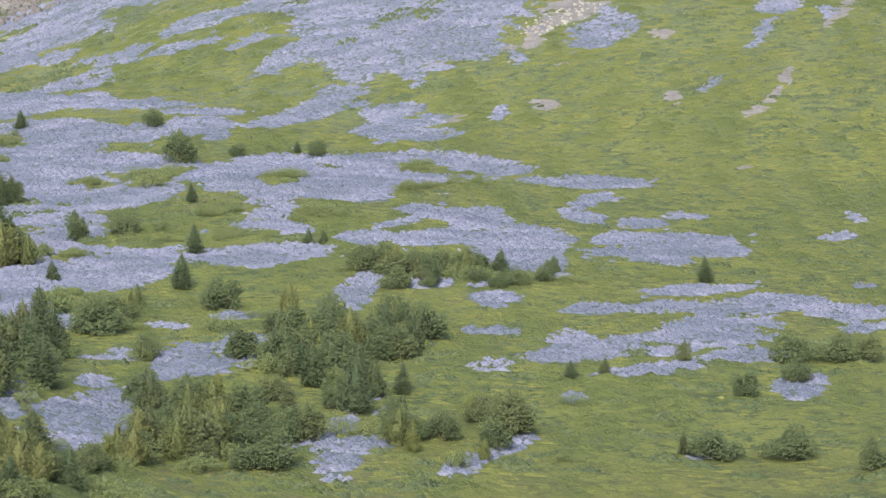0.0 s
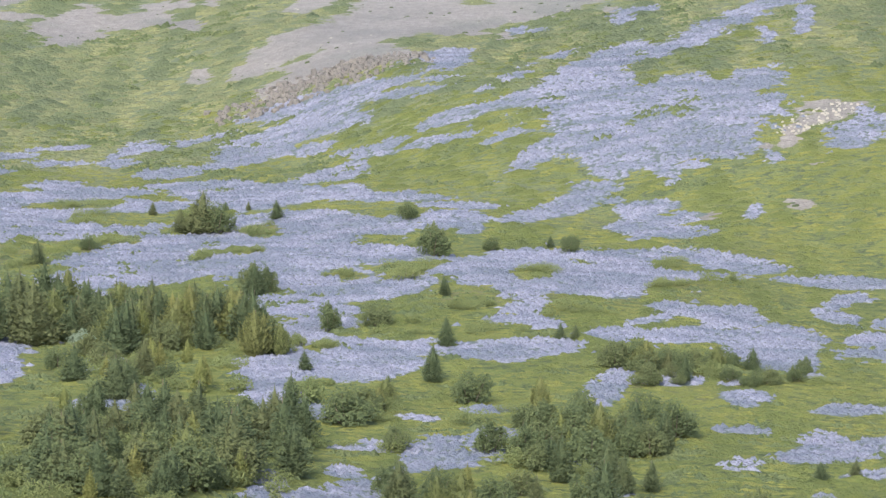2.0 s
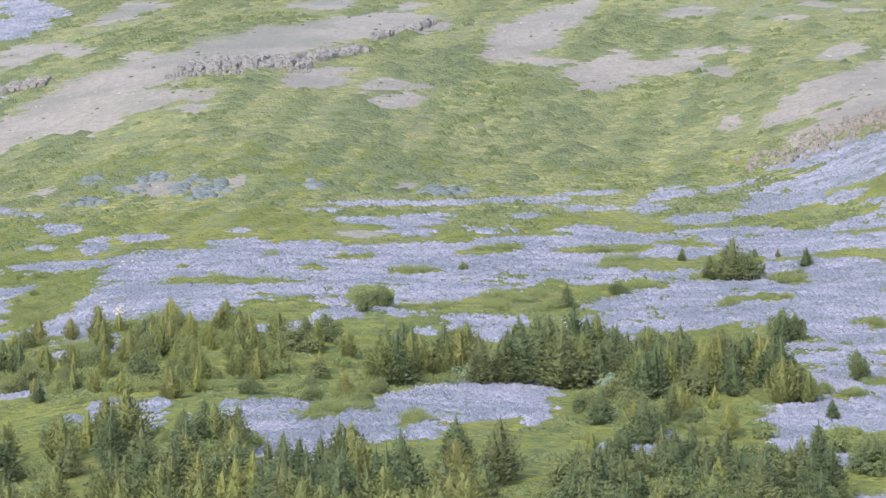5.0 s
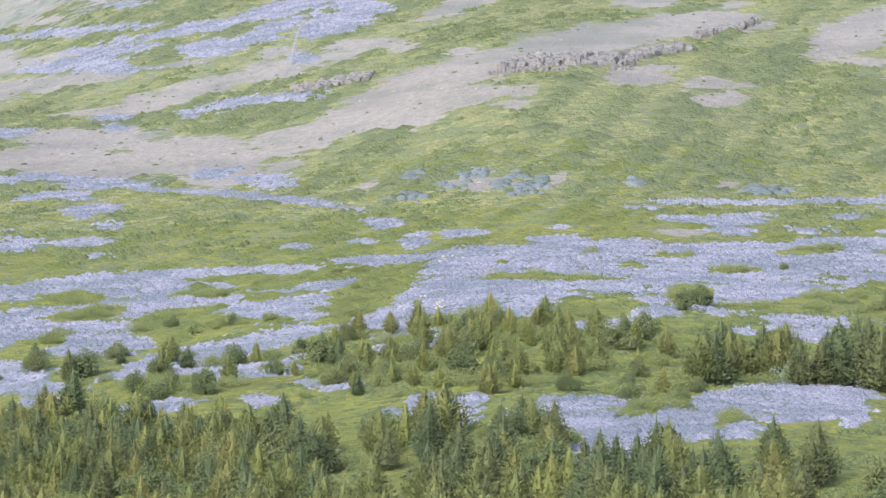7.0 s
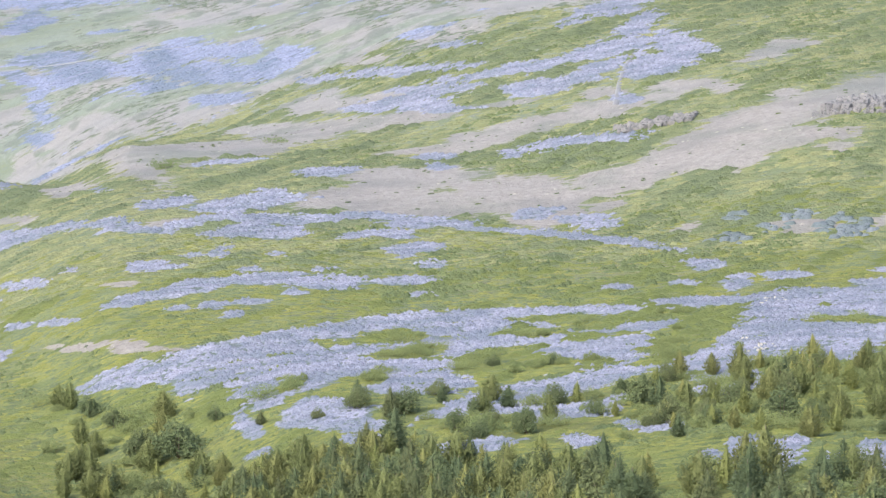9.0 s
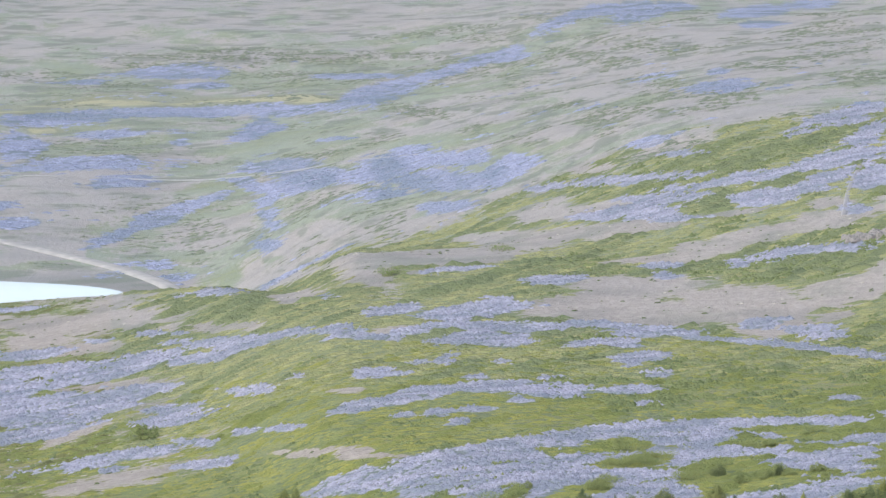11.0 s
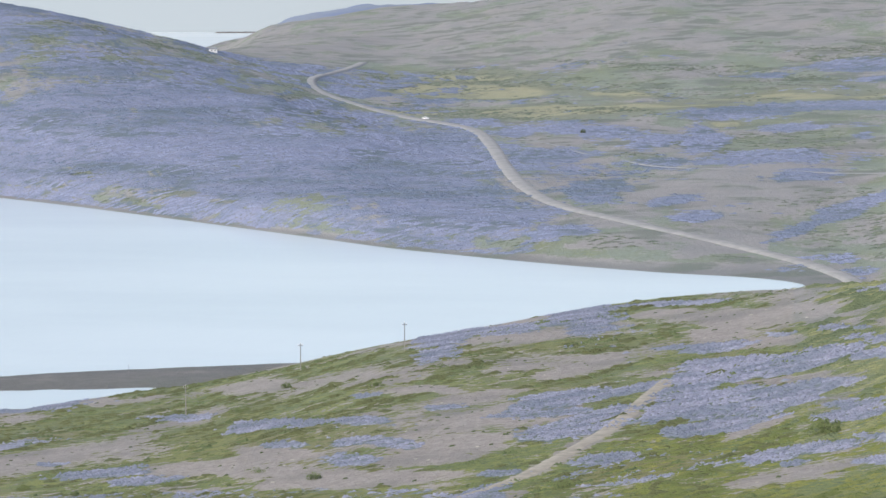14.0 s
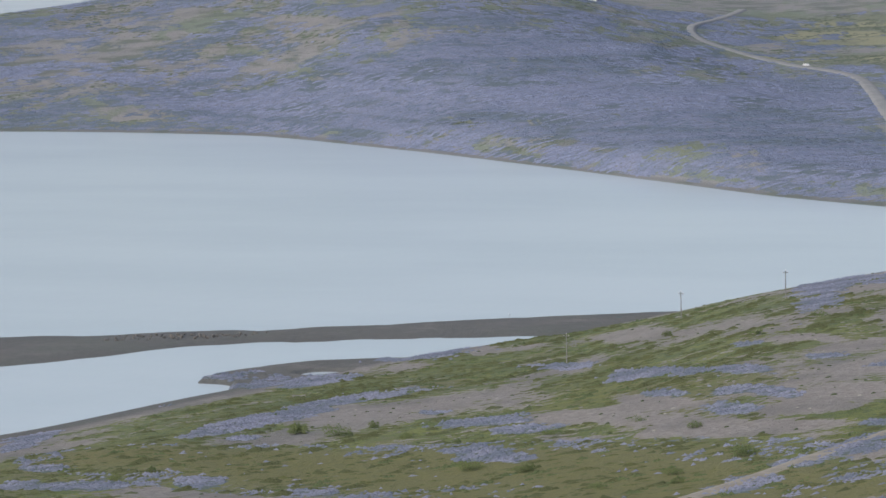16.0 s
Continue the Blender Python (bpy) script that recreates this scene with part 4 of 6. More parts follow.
GRAVEL_LAGOON = [
    (-280.2, 663.9, 15, 11.1, 116), (-266.4, 793.5, 25.3, 5.9, 144), (-222.4, 631.6, 19.8, 6.1, 127), (-180.3, 587.4, 23.4, 6.8, 127), (-171.4, 614.8, 18.6, 6.8, 136), (-199.6, 578.7, 7.2, 3.1, 138),
    (-208.5, 632.1, 13, 4.4, 135), (-243.4, 599.2, 7.2, 2.5, 127), (-272.4, 560, 13.9, 5.6, 113), (-322.5, 828.5, 31.4, 4.7, 149), (-203.8, 713.1, 14, 2.9, 136), (-966.6, 1863.6, 108.3, 39.6, 161),
    (-1008.3, 2002, 80.7, 34.1, 145), (-902.2, 1872.2, 26.2, 6.4, 150), (-825.9, 1872.7, 40.2, 13.7, 130), (-768.9, 1837.2, 26.8, 15.3, 125),
]
GRAVEL_LAGOON_B = [
    (-866.1, 1859.6, 15.5, 6.8, 175), (-521.8, 1452, 26.3, 6.5, 128), (-585.3, 1516.6, 15.5, 4.7, 119), (-802.9, 1740.6, 27.2, 6.5, 141),
]
HAY_LAGOON = [
    (-286.6, 603.3, 28.5, 18.4, 107, 0.5), (-235.8, 569.3, 41, 14.5, 114, 0.5), (-188.6, 544.3, 24.2, 9.7, 124, 0.5),
]
LUPINS_BLUFF = [
    (-596, 1617, 219.2, 84.7, 106), (-509, 1527, 138.2, 55.5, 137), (-422, 1453, 169, 38.7, 155), (-479, 1650, 127.9, 38.3, 168), (-730, 1654, 144.5, 34.5, 116), (-643, 1746, 150.9, 74.4, 28),
    (-398, 1331, 38.5, 4.8, 130), (-617, 1523, 110.7, 4.1, 131),
]
GRAVEL_BLUFF = [
    (-923, 1812, 131.9, 44.4, 132, 0.75), (-870, 1789, 43.3, 22.8, 129, 0.8), (-828, 1839, 80, 10.5, 121, 0.7), (-803, 1731, 18, 7.1, 120), (-523, 1453, 27.5, 4.5, 130), (-415, 1584, 79.8, 6.2, 165),
]
HAY_BANK = [
    (-186, 527, 56.6, 9.8, 120, 0.5), (-238, 585, 38.4, 7, 116, 0.5), (-133, 499, 20.9, 7.9, 121, 0.5), (-121, 518, 14, 5.9, 154, 0.5), (-466, 1912, 67.8, 48.5, 116), (-616, 2252, 95.6, 35.9, 134, 0.8),
    (-240, 579, 82.6, 23.8, 114, 0.5), (-167, 530, 39.4, 16, 131, 0.5), (-303, 606, 27.4, 14.2, 116, 0.5),
]
LUPINS_BAR = [
    (-344, 830, 17.3, 13.5, 164), (-358, 779, 5.7, 4.7, 101), (-372, 762, 17.4, 6.5, 27), (-381, 728, 14, 6.7, 1), (-369, 680, 14, 3.8, 156), (-333, 760, 11.9, 6.8, 179),
    (-354, 760, 9.5, 4, 103),
]
MATS = [
    (54, 579, 13.8, 5.5, 4), (47, 593, 9.2, 4.3, 171), (36, 589, 17.6, 4.5, 0), (42, 591, 14.4, 5.3, 177),
]
FLOWERS = (LUPINS_EAST + LUPINS_EAST_B + LUPINS_EAST_C + LUPINS_EAST_D + LUPINS_EAST_E + LUPINS_EAST_F + LUPINS_EAST_G + LUPINS_EAST_H
    + LUPINS_EAST_I + LUPINS_EAST_J + LUPINS_EAST_K + LUPINS_HILLSIDE + LUPINS_HILLSIDE_B + LUPINS_HILLSIDE_C + LUPINS_PLAIN + LUPINS_PLAIN_B
    + LUPINS_PLAIN_C + LUPINS_PLAIN_D + LUPINS_PLAIN_E + LUPINS_PLAIN_F + LUPINS_PLAIN_G + LUPINS_WEST + LUPINS_WEST_B + LUPINS_WEST_C
    + LUPINS_WEST_D + LUPINS_WEST_E + LUPINS_WEST_F + LUPINS_SLOPE + LUPINS_SLOPE_B + LUPINS_SLOPE_C + LUPINS_SLOPE_D + LUPINS_SLOPE_E
    + LUPINS_SLOPE_F + LUPINS_SLOPE_G + LUPINS_SLOPE_H + LUPINS_SHORE + LUPINS_SHORE_B + LUPINS_SHORE_C + LUPINS_LAGOON + LUPINS_LAGOON_B
    + LUPINS_LAGOON_C + LUPINS_BLUFF + LUPINS_BAR)
BARE = (GRAVEL_EAST + GRAVEL_HILLSIDE + GRAVEL_HILLSIDE_B + GRAVEL_PLAIN + GRAVEL_PLAIN_B + GRAVEL_PLAIN_C + GRAVEL_WEST + GRAVEL_WEST_B
    + GRAVEL_SLOPE + GRAVEL_SLOPE_B + GRAVEL_SLOPE_C + GRAVEL_SHORE + GRAVEL_SHORE_B + GRAVEL_LAGOON + GRAVEL_LAGOON_B + GRAVEL_BLUFF)
DRY = (HAY_HILLSIDE + HAY_SLOPE + HAY_SHORE + HAY_LAGOON + HAY_BANK)
HOLES = (GREENS_EAST + GREENS_HILLSIDE + GREENS_PLAIN + GREENS_PLAIN_B + GREENS_WEST + MATS)


def spread(patches, x, y):
    """How deep in any of the patches each place lies: 1 in the middle, 0 near the rim, less outside."""
    best = np.full(x.shape, -1.0)
    size = np.clip(np.hypot(x, y) / 420, 0.6, 2.5)
    wx = x + size * (0.9 * rough(x, y, 15, 21) + 0.5 * grain(x, y, 3.1, 22))
    wy = y + size * (1.5 * rough(x, y, 20, 23) + 0.9 * grain(x, y, 4.1, 24))
    order = np.argsort(y)
    sorted_y = y[order]
    for px, py, long, wide, heading, *strength in patches:
        reach = 1.6 * long + 10
        band = order[np.searchsorted(sorted_y, py - reach):np.searchsorted(sorted_y, py + reach)]
        near = band[np.abs(x[band] - px) < reach]
        h = radians(heading)
        dx, dy = wx[near] - px, wy[near] - py
        along, over = (dx * math.sin(h) + dy * math.cos(h)) / long, (dx * math.cos(h) - dy * math.sin(h)) / wide
        depth = np.clip(0.29 + 1.5 * (1 - np.sqrt(along ** 2 + over ** 2)), -1, 1)
        best[near] = np.maximum(best[near], np.where(depth > 0, depth * (strength[0] if strength else 1), depth))
    return best


def covers(x, y):
    """Flowers, bare gravel and dry grass at each place, as depths inside their patches."""
    flowers, holes = spread(FLOWERS, x, y), spread(HOLES, x, y)
    ragged = 0.45 * rough(x, y, 9, 25) + 0.4 * rough(x, y, 3.2, 26)
    flowers = np.where(flowers > -0.9, flowers + 0.6 * ragged, flowers)
    holes = holes + np.where(holes > -0.9, 1.3 * ragged, 0)
    flowers = np.where(holes > 0, np.minimum(flowers, 0.1 - 1.5 * holes), flowers)
    bare, dry = spread(BARE, x, y), spread(DRY, x, y)
    bare = bare + np.where(bare > -0.9, 0.4 * rough(x, y, 22, 27) + 0.5 * ragged + 0.05, 0)
    meadow = dry
    r, b = np.hypot(x, y), np.degrees(np.arctan2(x, y))
    z = land(x, y)
    # drifts run along the slopes; thin soil west of the plantation, thinner still beyond the lagoon
    u, v = r * np.radians(b), r / 1.5
    drift, wisp = rough(u, v, 34, 71), rough(u, v, 20, 72, 2)
    far = np.clip((r - 900) / 200, 0, 1) * np.clip((6 - b) / 5, 0, 1)
    shore = np.clip((-7 - b) / 5, 0, 1)
    flowers = np.maximum(flowers, np.where(far > 0.5, -0.75 + 0.6 * drift + 0.9 * wisp, -1))
    lagoon = np.clip((-12.5 - b) / 3, 0, 1) * np.clip((r - 1150) / 60, 0, 1) * np.clip((2500 - r) / 100, 0, 1)
    flowers = np.maximum(flowers, np.where(lagoon > 0, -0.7 + 0.9 * lagoon + 0.5 * drift + 0.8 * wisp, -1))
    folds = np.clip(rough(0.3 * u, 7 * z, 16, 95) + 0.5 * rough(0.5 * u, 9 * z, 6, 97, 2) - 0.12, 0, 1)
    flowers = flowers - 1.0 * folds * (r > 1100) * (b < -8)  # scrub takes the gullies of the bluff
    bare = np.maximum(bare, np.where(far > 0.5, 0.05 + 0.4 * np.clip((r - 2200) / 400, 0, 1) + 0.6 * rough(u, v, 50, 73) + 0.9 * rough(u, v, 22, 74, 2), -1))
    bare = np.maximum(bare, np.where((shore > 0) & (far < 0.5), 1.3 * np.minimum(np.clip(shore * 2.2, 0, 1), np.clip((r - 380) / 70, 0, 1)) - 1.3 + 0.6 * rough(u, v, 30, 75) + 0.8 * rough(u, v, 16, 76, 2), -1))
    dry = np.maximum(dry, np.where(far > 0.4, -0.75, -0.0) + np.where(far + shore > 0.4, -0.32 + 0.7 * rough(u, v, 50, 77) + 0.5 * rough(u, v, 14, 78), -0.5 + 0.8 * rough(u, v, 40, 79)))
    flowers = flowers - 1.3 * np.clip(rough(u, v * 1.4, 9, 91) - 0.32, 0, 1) - 0.3 * np.clip(rough(u, v * 1.4, 3.5, 92), 0, 1)
    flowers, bare = np.where((meadow > 0) & (flowers < 0.25), -meadow, flowers), np.where(meadow > 0, np.minimum(bare, -meadow), bare)
    # strength of the painted haze, growing with distance
    haze_tint = np.clip((r - 380) / 700, 0, 1) * np.clip(0.92 + 0.35 * rough(u, v, 25, 93), 0, 1)
    bank = (b < -8) & (r > 1150) & (z < 4.5 + 3 * wisp)  # eroded bank above the far beach
    flowers = np.where(bank, np.minimum(flowers, 0.42 + 0.8 * rough(u, v, 12, 94)), flowers)
    bare, dry = np.where(bank, np.minimum(bare, -0.25 + 0.9 * wisp), bare), np.where(bank, -1, dry)
    haze_tint = haze_tint * (1 - np.where(r < 1000, 0.9 * np.clip(2 * meadow, 0, 1), 0.4 * np.clip(meadow, 0, 1))) * np.where((b < -10) & (r < 1000), 0.4, 1)
    beach = np.where(r > 500, np.clip(1 - (z - 1.2) / 0.9, -1, 1), -1)
    bare = np.maximum(bare, beach)
    flowers = np.where(z < 0.8, -1, flowers)
    return [flowers * 0.5 + 0.5, bare * 0.5 + 0.5, dry * 0.5 + 0.5, haze_tint]


def ground_mesh():
    """The ground as one sheet of rays and rings, close-meshed in the valley and coarse behind."""
    rays = np.concatenate([np.linspace(-180, -32, 30), np.linspace(-31.5, 31.5, 800), np.linspace(32, 178, 30)])
    steps = [3, 16, 52, 62, 62, 42, 46, 50, 40, 14]
    ds, zs = stations(rays)
    rings = []
    for k, n in enumerate(steps):
        u = np.arange(n)[None, :] / n
        u = 1 - (1 - u) ** 2 if k == 1 else u  # closer rings towards the foot of the hill
        rings.append(ds[:, k, None] * (1 - u) + ds[:, k + 1, None] * u)
    r = np.concatenate(rings + [ds[:, -1:]], 1)
    r[:, 0] = 0.0
    b = np.radians(rays)[:, None] * np.ones_like(r)
    x, y = r * np.sin(b), r * np.cos(b)
    z = relief(x, y, r, profile(np.repeat(ds[:, None], r.shape[1], 1), np.repeat(zs[:, None], r.shape[1], 1), r))
    na, nr = r.shape
    i, j = np.meshgrid(np.arange(na), np.arange(nr - 1), indexing="ij")
    i2 = (i + 1) % na
    quads = np.stack([i2 * nr + j, i2 * nr + j + 1, i * nr + j + 1, i * nr + j], -1).reshape(-1, 4)
    me = bpy.data.meshes.new("ground")
    me.vertices.add(na * nr)
    me.vertices.foreach_set("co", np.stack([x, y, z], -1).astype(np.float32).ravel())
    me.loops.add(quads.size)
    me.loops.foreach_set("vertex_index", quads.astype(np.int32).ravel())
    me.polygons.add(len(quads))
    me.polygons.foreach_set("loop_start", np.arange(0, quads.size, 4, dtype=np.int32))
    me.polygons.foreach_set("use_smooth", np.ones(len(quads), bool))
    me.update()
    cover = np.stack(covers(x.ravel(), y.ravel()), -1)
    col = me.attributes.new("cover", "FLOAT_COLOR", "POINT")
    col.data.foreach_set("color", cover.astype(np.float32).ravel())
    return me


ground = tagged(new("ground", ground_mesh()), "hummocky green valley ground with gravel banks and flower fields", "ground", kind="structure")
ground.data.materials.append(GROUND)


def water_mesh():
    bm = bmesh.new()
    bmesh.ops.create_circle(bm, cap_ends=True, segments=96, radius=4940)
    me = bpy.data.meshes.new("water")
    bm.to_mesh(me)
    bm.free()
    return me


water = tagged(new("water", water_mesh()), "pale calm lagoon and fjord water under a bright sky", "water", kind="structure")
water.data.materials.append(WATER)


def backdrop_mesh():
    """The pale far end of the fjord, as a glowing ring added beyond everything else."""
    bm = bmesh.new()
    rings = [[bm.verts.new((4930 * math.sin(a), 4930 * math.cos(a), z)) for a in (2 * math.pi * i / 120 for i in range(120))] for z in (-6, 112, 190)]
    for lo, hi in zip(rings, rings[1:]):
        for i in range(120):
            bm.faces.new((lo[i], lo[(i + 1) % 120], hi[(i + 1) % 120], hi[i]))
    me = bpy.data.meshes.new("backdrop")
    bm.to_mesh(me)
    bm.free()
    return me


backdrop = tagged(new("backdrop", backdrop_mesh()), "glowing pale backdrop for the hazy far end of the fjord", "backdrop", kind="structure")
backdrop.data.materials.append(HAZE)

# ---- where single trees and shrubs stand: east, north, height ----
SPRUCE_AT = [
    (148.6, 306.4, 2.8), (117.8, 261.6, 1.7), (114.6, 261.1, 1.7), (110.6, 231.5, 2.1), (98.2, 312.8, 3.7), (117.2, 368.7, 2.5), (88.8, 335.5, 3.9), (118.0, 333.6, 2.0),
    (90.1, 300.3, 2.6), (85.0, 243.4, 2.5), (110.7, 453.7, 6.0), (108.4, 455.0, 3.5), (123.2, 461.9, 2.8), (120.2, 477.8, 1.5), (122.8, 475.5, 1.4), (109.7, 477.0, 2.1),
    (98.9, 380.7, 3.6), (119.7, 333.8, 1.7), (146.4, 417.7, 1.7), (88.7, 322.4, 2.1), (82.3, 418.5, 3.1), (47.6, 390.9, 3.1), (89.4, 336.9, 3.4), (105.8, 332.4, 3.3),
    (90.6, 345.1, 3.9), (-17.9, 412.6, 3.0), (-13.6, 399.5, 3.8), (4.9, 436.5, 1.5), (-6.0, 350.6, 3.3), (47.5, 388.4, 3.2),
]
SPRUCE_AT_B = [
    (41.1, 399.1, 3.0), (29.6, 389.5, 3.7), (16.0, 387.1, 3.5), (-17.9, 410.8, 2.6), (-29.1, 412.6, 1.9), (-12.2, 367.3, 5.8), (-8.1, 409.6, 2.3), (5.2, 440.8, 1.2),
]
SPRUCE_AT += SPRUCE_AT_B
PINE_AT = []
LARCH_AT = [
    (36.2, 387.5, 3.0),
]
BUSH_AT = [
    (101.3, 241.8, 3.5), (126.4, 264.7, 1.9), (124.9, 250.1, 2.1), (135.9, 263.9, 2.8), (139.6, 262.8, 2.8), (131.7, 254.7, 2.2), (117.5, 228.1, 2.7), (112.1, 230.0, 2.5),
    (120.6, 221.4, 2.4), (99.0, 350.4, 3.0), (100.5, 381.7, 3.1), (120.6, 317.7, 3.2), (117.7, 317.7, 2.8), (130.9, 416.1, 3.4), (147.8, 414.4, 2.1), (85.0, 293.4, 2.9),
    (76.9, 280.7, 1.8), (142.3, 261.9, 2.3), (112.5, 452.5, 4.2), (137.0, 446.9, 2.5), (128.1, 408.4, 3.8), (83.1, 289.0, 3.3), (86.5, 293.6, 2.4), (72.8, 269.8, 3.1),
    (149.1, 417.9, 1.8), (137.7, 414.8, 1.9), (57.3, 413.5, 2.7), (60.2, 419.8, 2.8), (92.5, 437.3, 2.2), (99.5, 382.8, 3.5),
]
BUSH_AT_B = [
    (104.3, 350.5, 2.5), (97.7, 300.1, 3.0), (77.4, 464.5, 1.3), (-12.2, 401.0, 3.1), (1.4, 377.8, 2.7), (16.5, 373.4, 2.9), (14.2, 388.9, 3.4), (20.3, 366.2, 2.1),
    (-2.5, 440.1, 1.8), (-8.6, 415.9, 2.1), (-22.1, 405.5, 1.5), (9.1, 386.8, 2.1), (-35.2, 423.8, 2.1), (1.8, 376.6, 2.7), (-43.9, 420.1, 3.4), (-38.7, 413.5, 4.7),
    (-39.2, 418.6, 3.0), (-43.8, 424.8, 2.0), (-17.6, 407.8, 2.6),
]
BUSH_AT += BUSH_AT_B
LOW_AT = [
    (83.0, 300.6, 2.3), (117.5, 384.3, 1.9), (110.7, 251.7, 0.9), (54.1, 482.5, 1.2), (116.4, 446.5, 1.7), (-2.8, 381.2, 2.1), (-11.9, 457.9, 1.4), (-17.1, 432.9, 1.5),
    (-26.5, 430.2, 1.3), (-46.9, 441.9, 1.8), (-45.2, 438.0, 1.5), (-29.9, 428.1, 1.6), (-132.6, 544.9, 1.6), (-118.8, 509.2, 1.6), (-73.3, 753.0, 2.1), (-54.5, 822.6, 1.8),
    (-65.8, 760.0, 1.2), (-94.9, 566.6, 2.7), (-107.6, 492.5, 1.1), (-286.7, 642.5, 2.4), (-275.1, 635.9, 2.4), (-272.0, 646.3, 1.5), (-223.3, 573.3, 1.9), (-209.1, 562.5, 1.7),
    (-168.0, 553.2, 2.2), (-189.3, 594.2, 1.4), (-175.9, 540.0, 1.4), (-171.6, 529.8, 1.2), (-240.2, 610.7, 1.2), (-249.8, 732.6, 1.7),
]
LOW_AT_B = [
    (-253.4, 775.2, 1.5), (-211.9, 755.4, 1.5), (-219.3, 732.7, 1.4), (-256.1, 624.9, 1.3), (-205.6, 611.9, 1.0), (-220.2, 607.2, 1.4), (-185.5, 532.2, 1.2), (-291.1, 587.2, 1.2),
    (-294.4, 578.9, 1.2),
]
LOW_AT += LOW_AT_B
PALE_AT = [
    (60.3, 356.8, 1.8), (91.3, 349.8, 1.9), (60.6, 359.8, 1.7), (73.8, 352.6, 1.6),
]
# stands: four corners, number, least and greatest height, kinds
STANDS = [
    (-27, 342, 4, 271, 5, 335, -31, 385, 125, 3.3, 5.0, "sspyspyb"),
    (4, 271, 27, 252, 33, 313, 5, 335, 72, 3.6, 5.4, "sspyspb"),
    (26, 247, 44, 244, 51, 286, 31, 286, 34, 4.2, 5.9, "ssps"),
    (48, 243, 70, 255, 79, 285, 55, 282, 36, 4.1, 5.6, "ssbs"),
    (62, 353, 73, 355, 77, 373, 66, 376, 14, 4.9, 7.0, "ssp"),
    (72, 343, 87, 337, 93, 360, 77, 367, 28, 4.2, 5.9, "sspy"),
    (48, 351, 61, 353, 64, 371, 51, 368, 14, 4.3, 6.0, "ssp"),
    (23, 348, 45, 337, 53, 392, 27, 404, 46, 2.6, 4.4, "pyypgyb"),
    (41, 334, 50, 335, 52, 348, 42, 349, 8, 1.6, 2.4, "bgb"),
]
STANDS += [
    (57, 305, 77, 305, 86, 343, 65, 347, 22, 2.6, 4.7, "sbyg"),
    (70, 343, 87, 334, 93, 359, 76, 370, 24, 4.0, 5.7, "ssp"),
    (47, 237, 64, 246, 76, 291, 58, 294, 34, 3.0, 4.5, "sspyb"),
    (74, 248, 97, 249, 108, 276, 82, 276, 18, 2.6, 4.1, "bbys"),
    (94, 274, 107, 274, 116, 298, 103, 300, 10, 2.4, 3.8, "bbys"),
    (70, 232, 83, 232, 90, 252, 76, 253, 16, 2.4, 4.0, "bbs"),
    (91, 266, 103, 264, 111, 284, 97, 285, 15, 2.8, 4.4, "bbsb"),
    (112, 308, 127, 305, 135, 322, 118, 325, 13, 1.9, 2.9, "bbs"),
    (127, 307, 142, 303, 147, 313, 131, 316, 8, 1.6, 2.4, "bgy"),
]
STANDS += [
    (89, 234, 100, 233, 106, 248, 94, 249, 7, 2.0, 3.3, "by"),
    (48, 191, 59, 208, 68, 241, 59, 233, 14, 2.1, 3.5, "ssb"),
    (-44, 385, -17, 342, -19, 378, -49, 420, 44, 2.6, 4.2, "psbyg"),
    (-17, 336, 5, 300, 6, 346, -18, 373, 34, 3.2, 5.3, "sypb"),
    (-11, 381, 17, 353, 19, 387, -12, 411, 16, 2.1, 3.6, "sbyg"),
    (20, 350, 42, 340, 50, 406, 24, 420, 30, 2.7, 4.5, "pyypgyb"),
    (-24, 258, 2, 210, 3, 267, -30, 340, 130, 3.4, 5.0, "sspyspb"),
    (2, 218, 21, 209, 25, 248, 3, 267, 66, 3.6, 5.0, "sspspb"),
    (25, 223, 39, 219, 45, 257, 29, 257, 30, 4.2, 5.3, "ssp"),
]
STANDS += [
    (95, 279, 104, 265, 109, 282, 104, 300, 12, 2.8, 4.4, "bbsb"),
    (114, 314, 128, 313, 131, 319, 118, 321, 12, 2.0, 3.1, "bbsb"),
    (71, 234, 79, 234, 83, 251, 77, 251, 8, 3.0, 4.6, "spb"),
    (90, 238, 103, 241, 106, 248, 94, 247, 8, 2.2, 3.4, "bpb"),
    (81, 288, 89, 296, 92, 304, 85, 299, 6, 2.4, 3.2, "sb"),
    (64, 228, 70, 232, 73, 243, 68, 239, 7, 2.4, 3.4, "syb"),
    (87, 335, 90, 333, 94, 347, 91, 349, 5, 2.8, 3.8, "sb"),
]
STANDS += [
    (52, 203, 59, 214, 65, 235, 59, 230, 9, 2.4, 3.4, "sb"),
    (-24, 305, -8, 261, -10, 315, -29, 365, 34, 3.2, 4.6, "pspy"),
    (-29, 365, -10, 315, -11, 352, -31, 394, 18, 3.2, 4.6, "pspy"),
    (8, 379, 23, 355, 24, 376, 10, 394, 12, 2.2, 3.2, "ypbg"),
    (-50, 390, -35, 383, -41, 435, -59, 462, 26, 2.8, 4.2, "pspb"),
    (-5, 387, 25, 372, 27, 407, -3, 424, 20, 2.2, 3.4, "ypyb"),
]


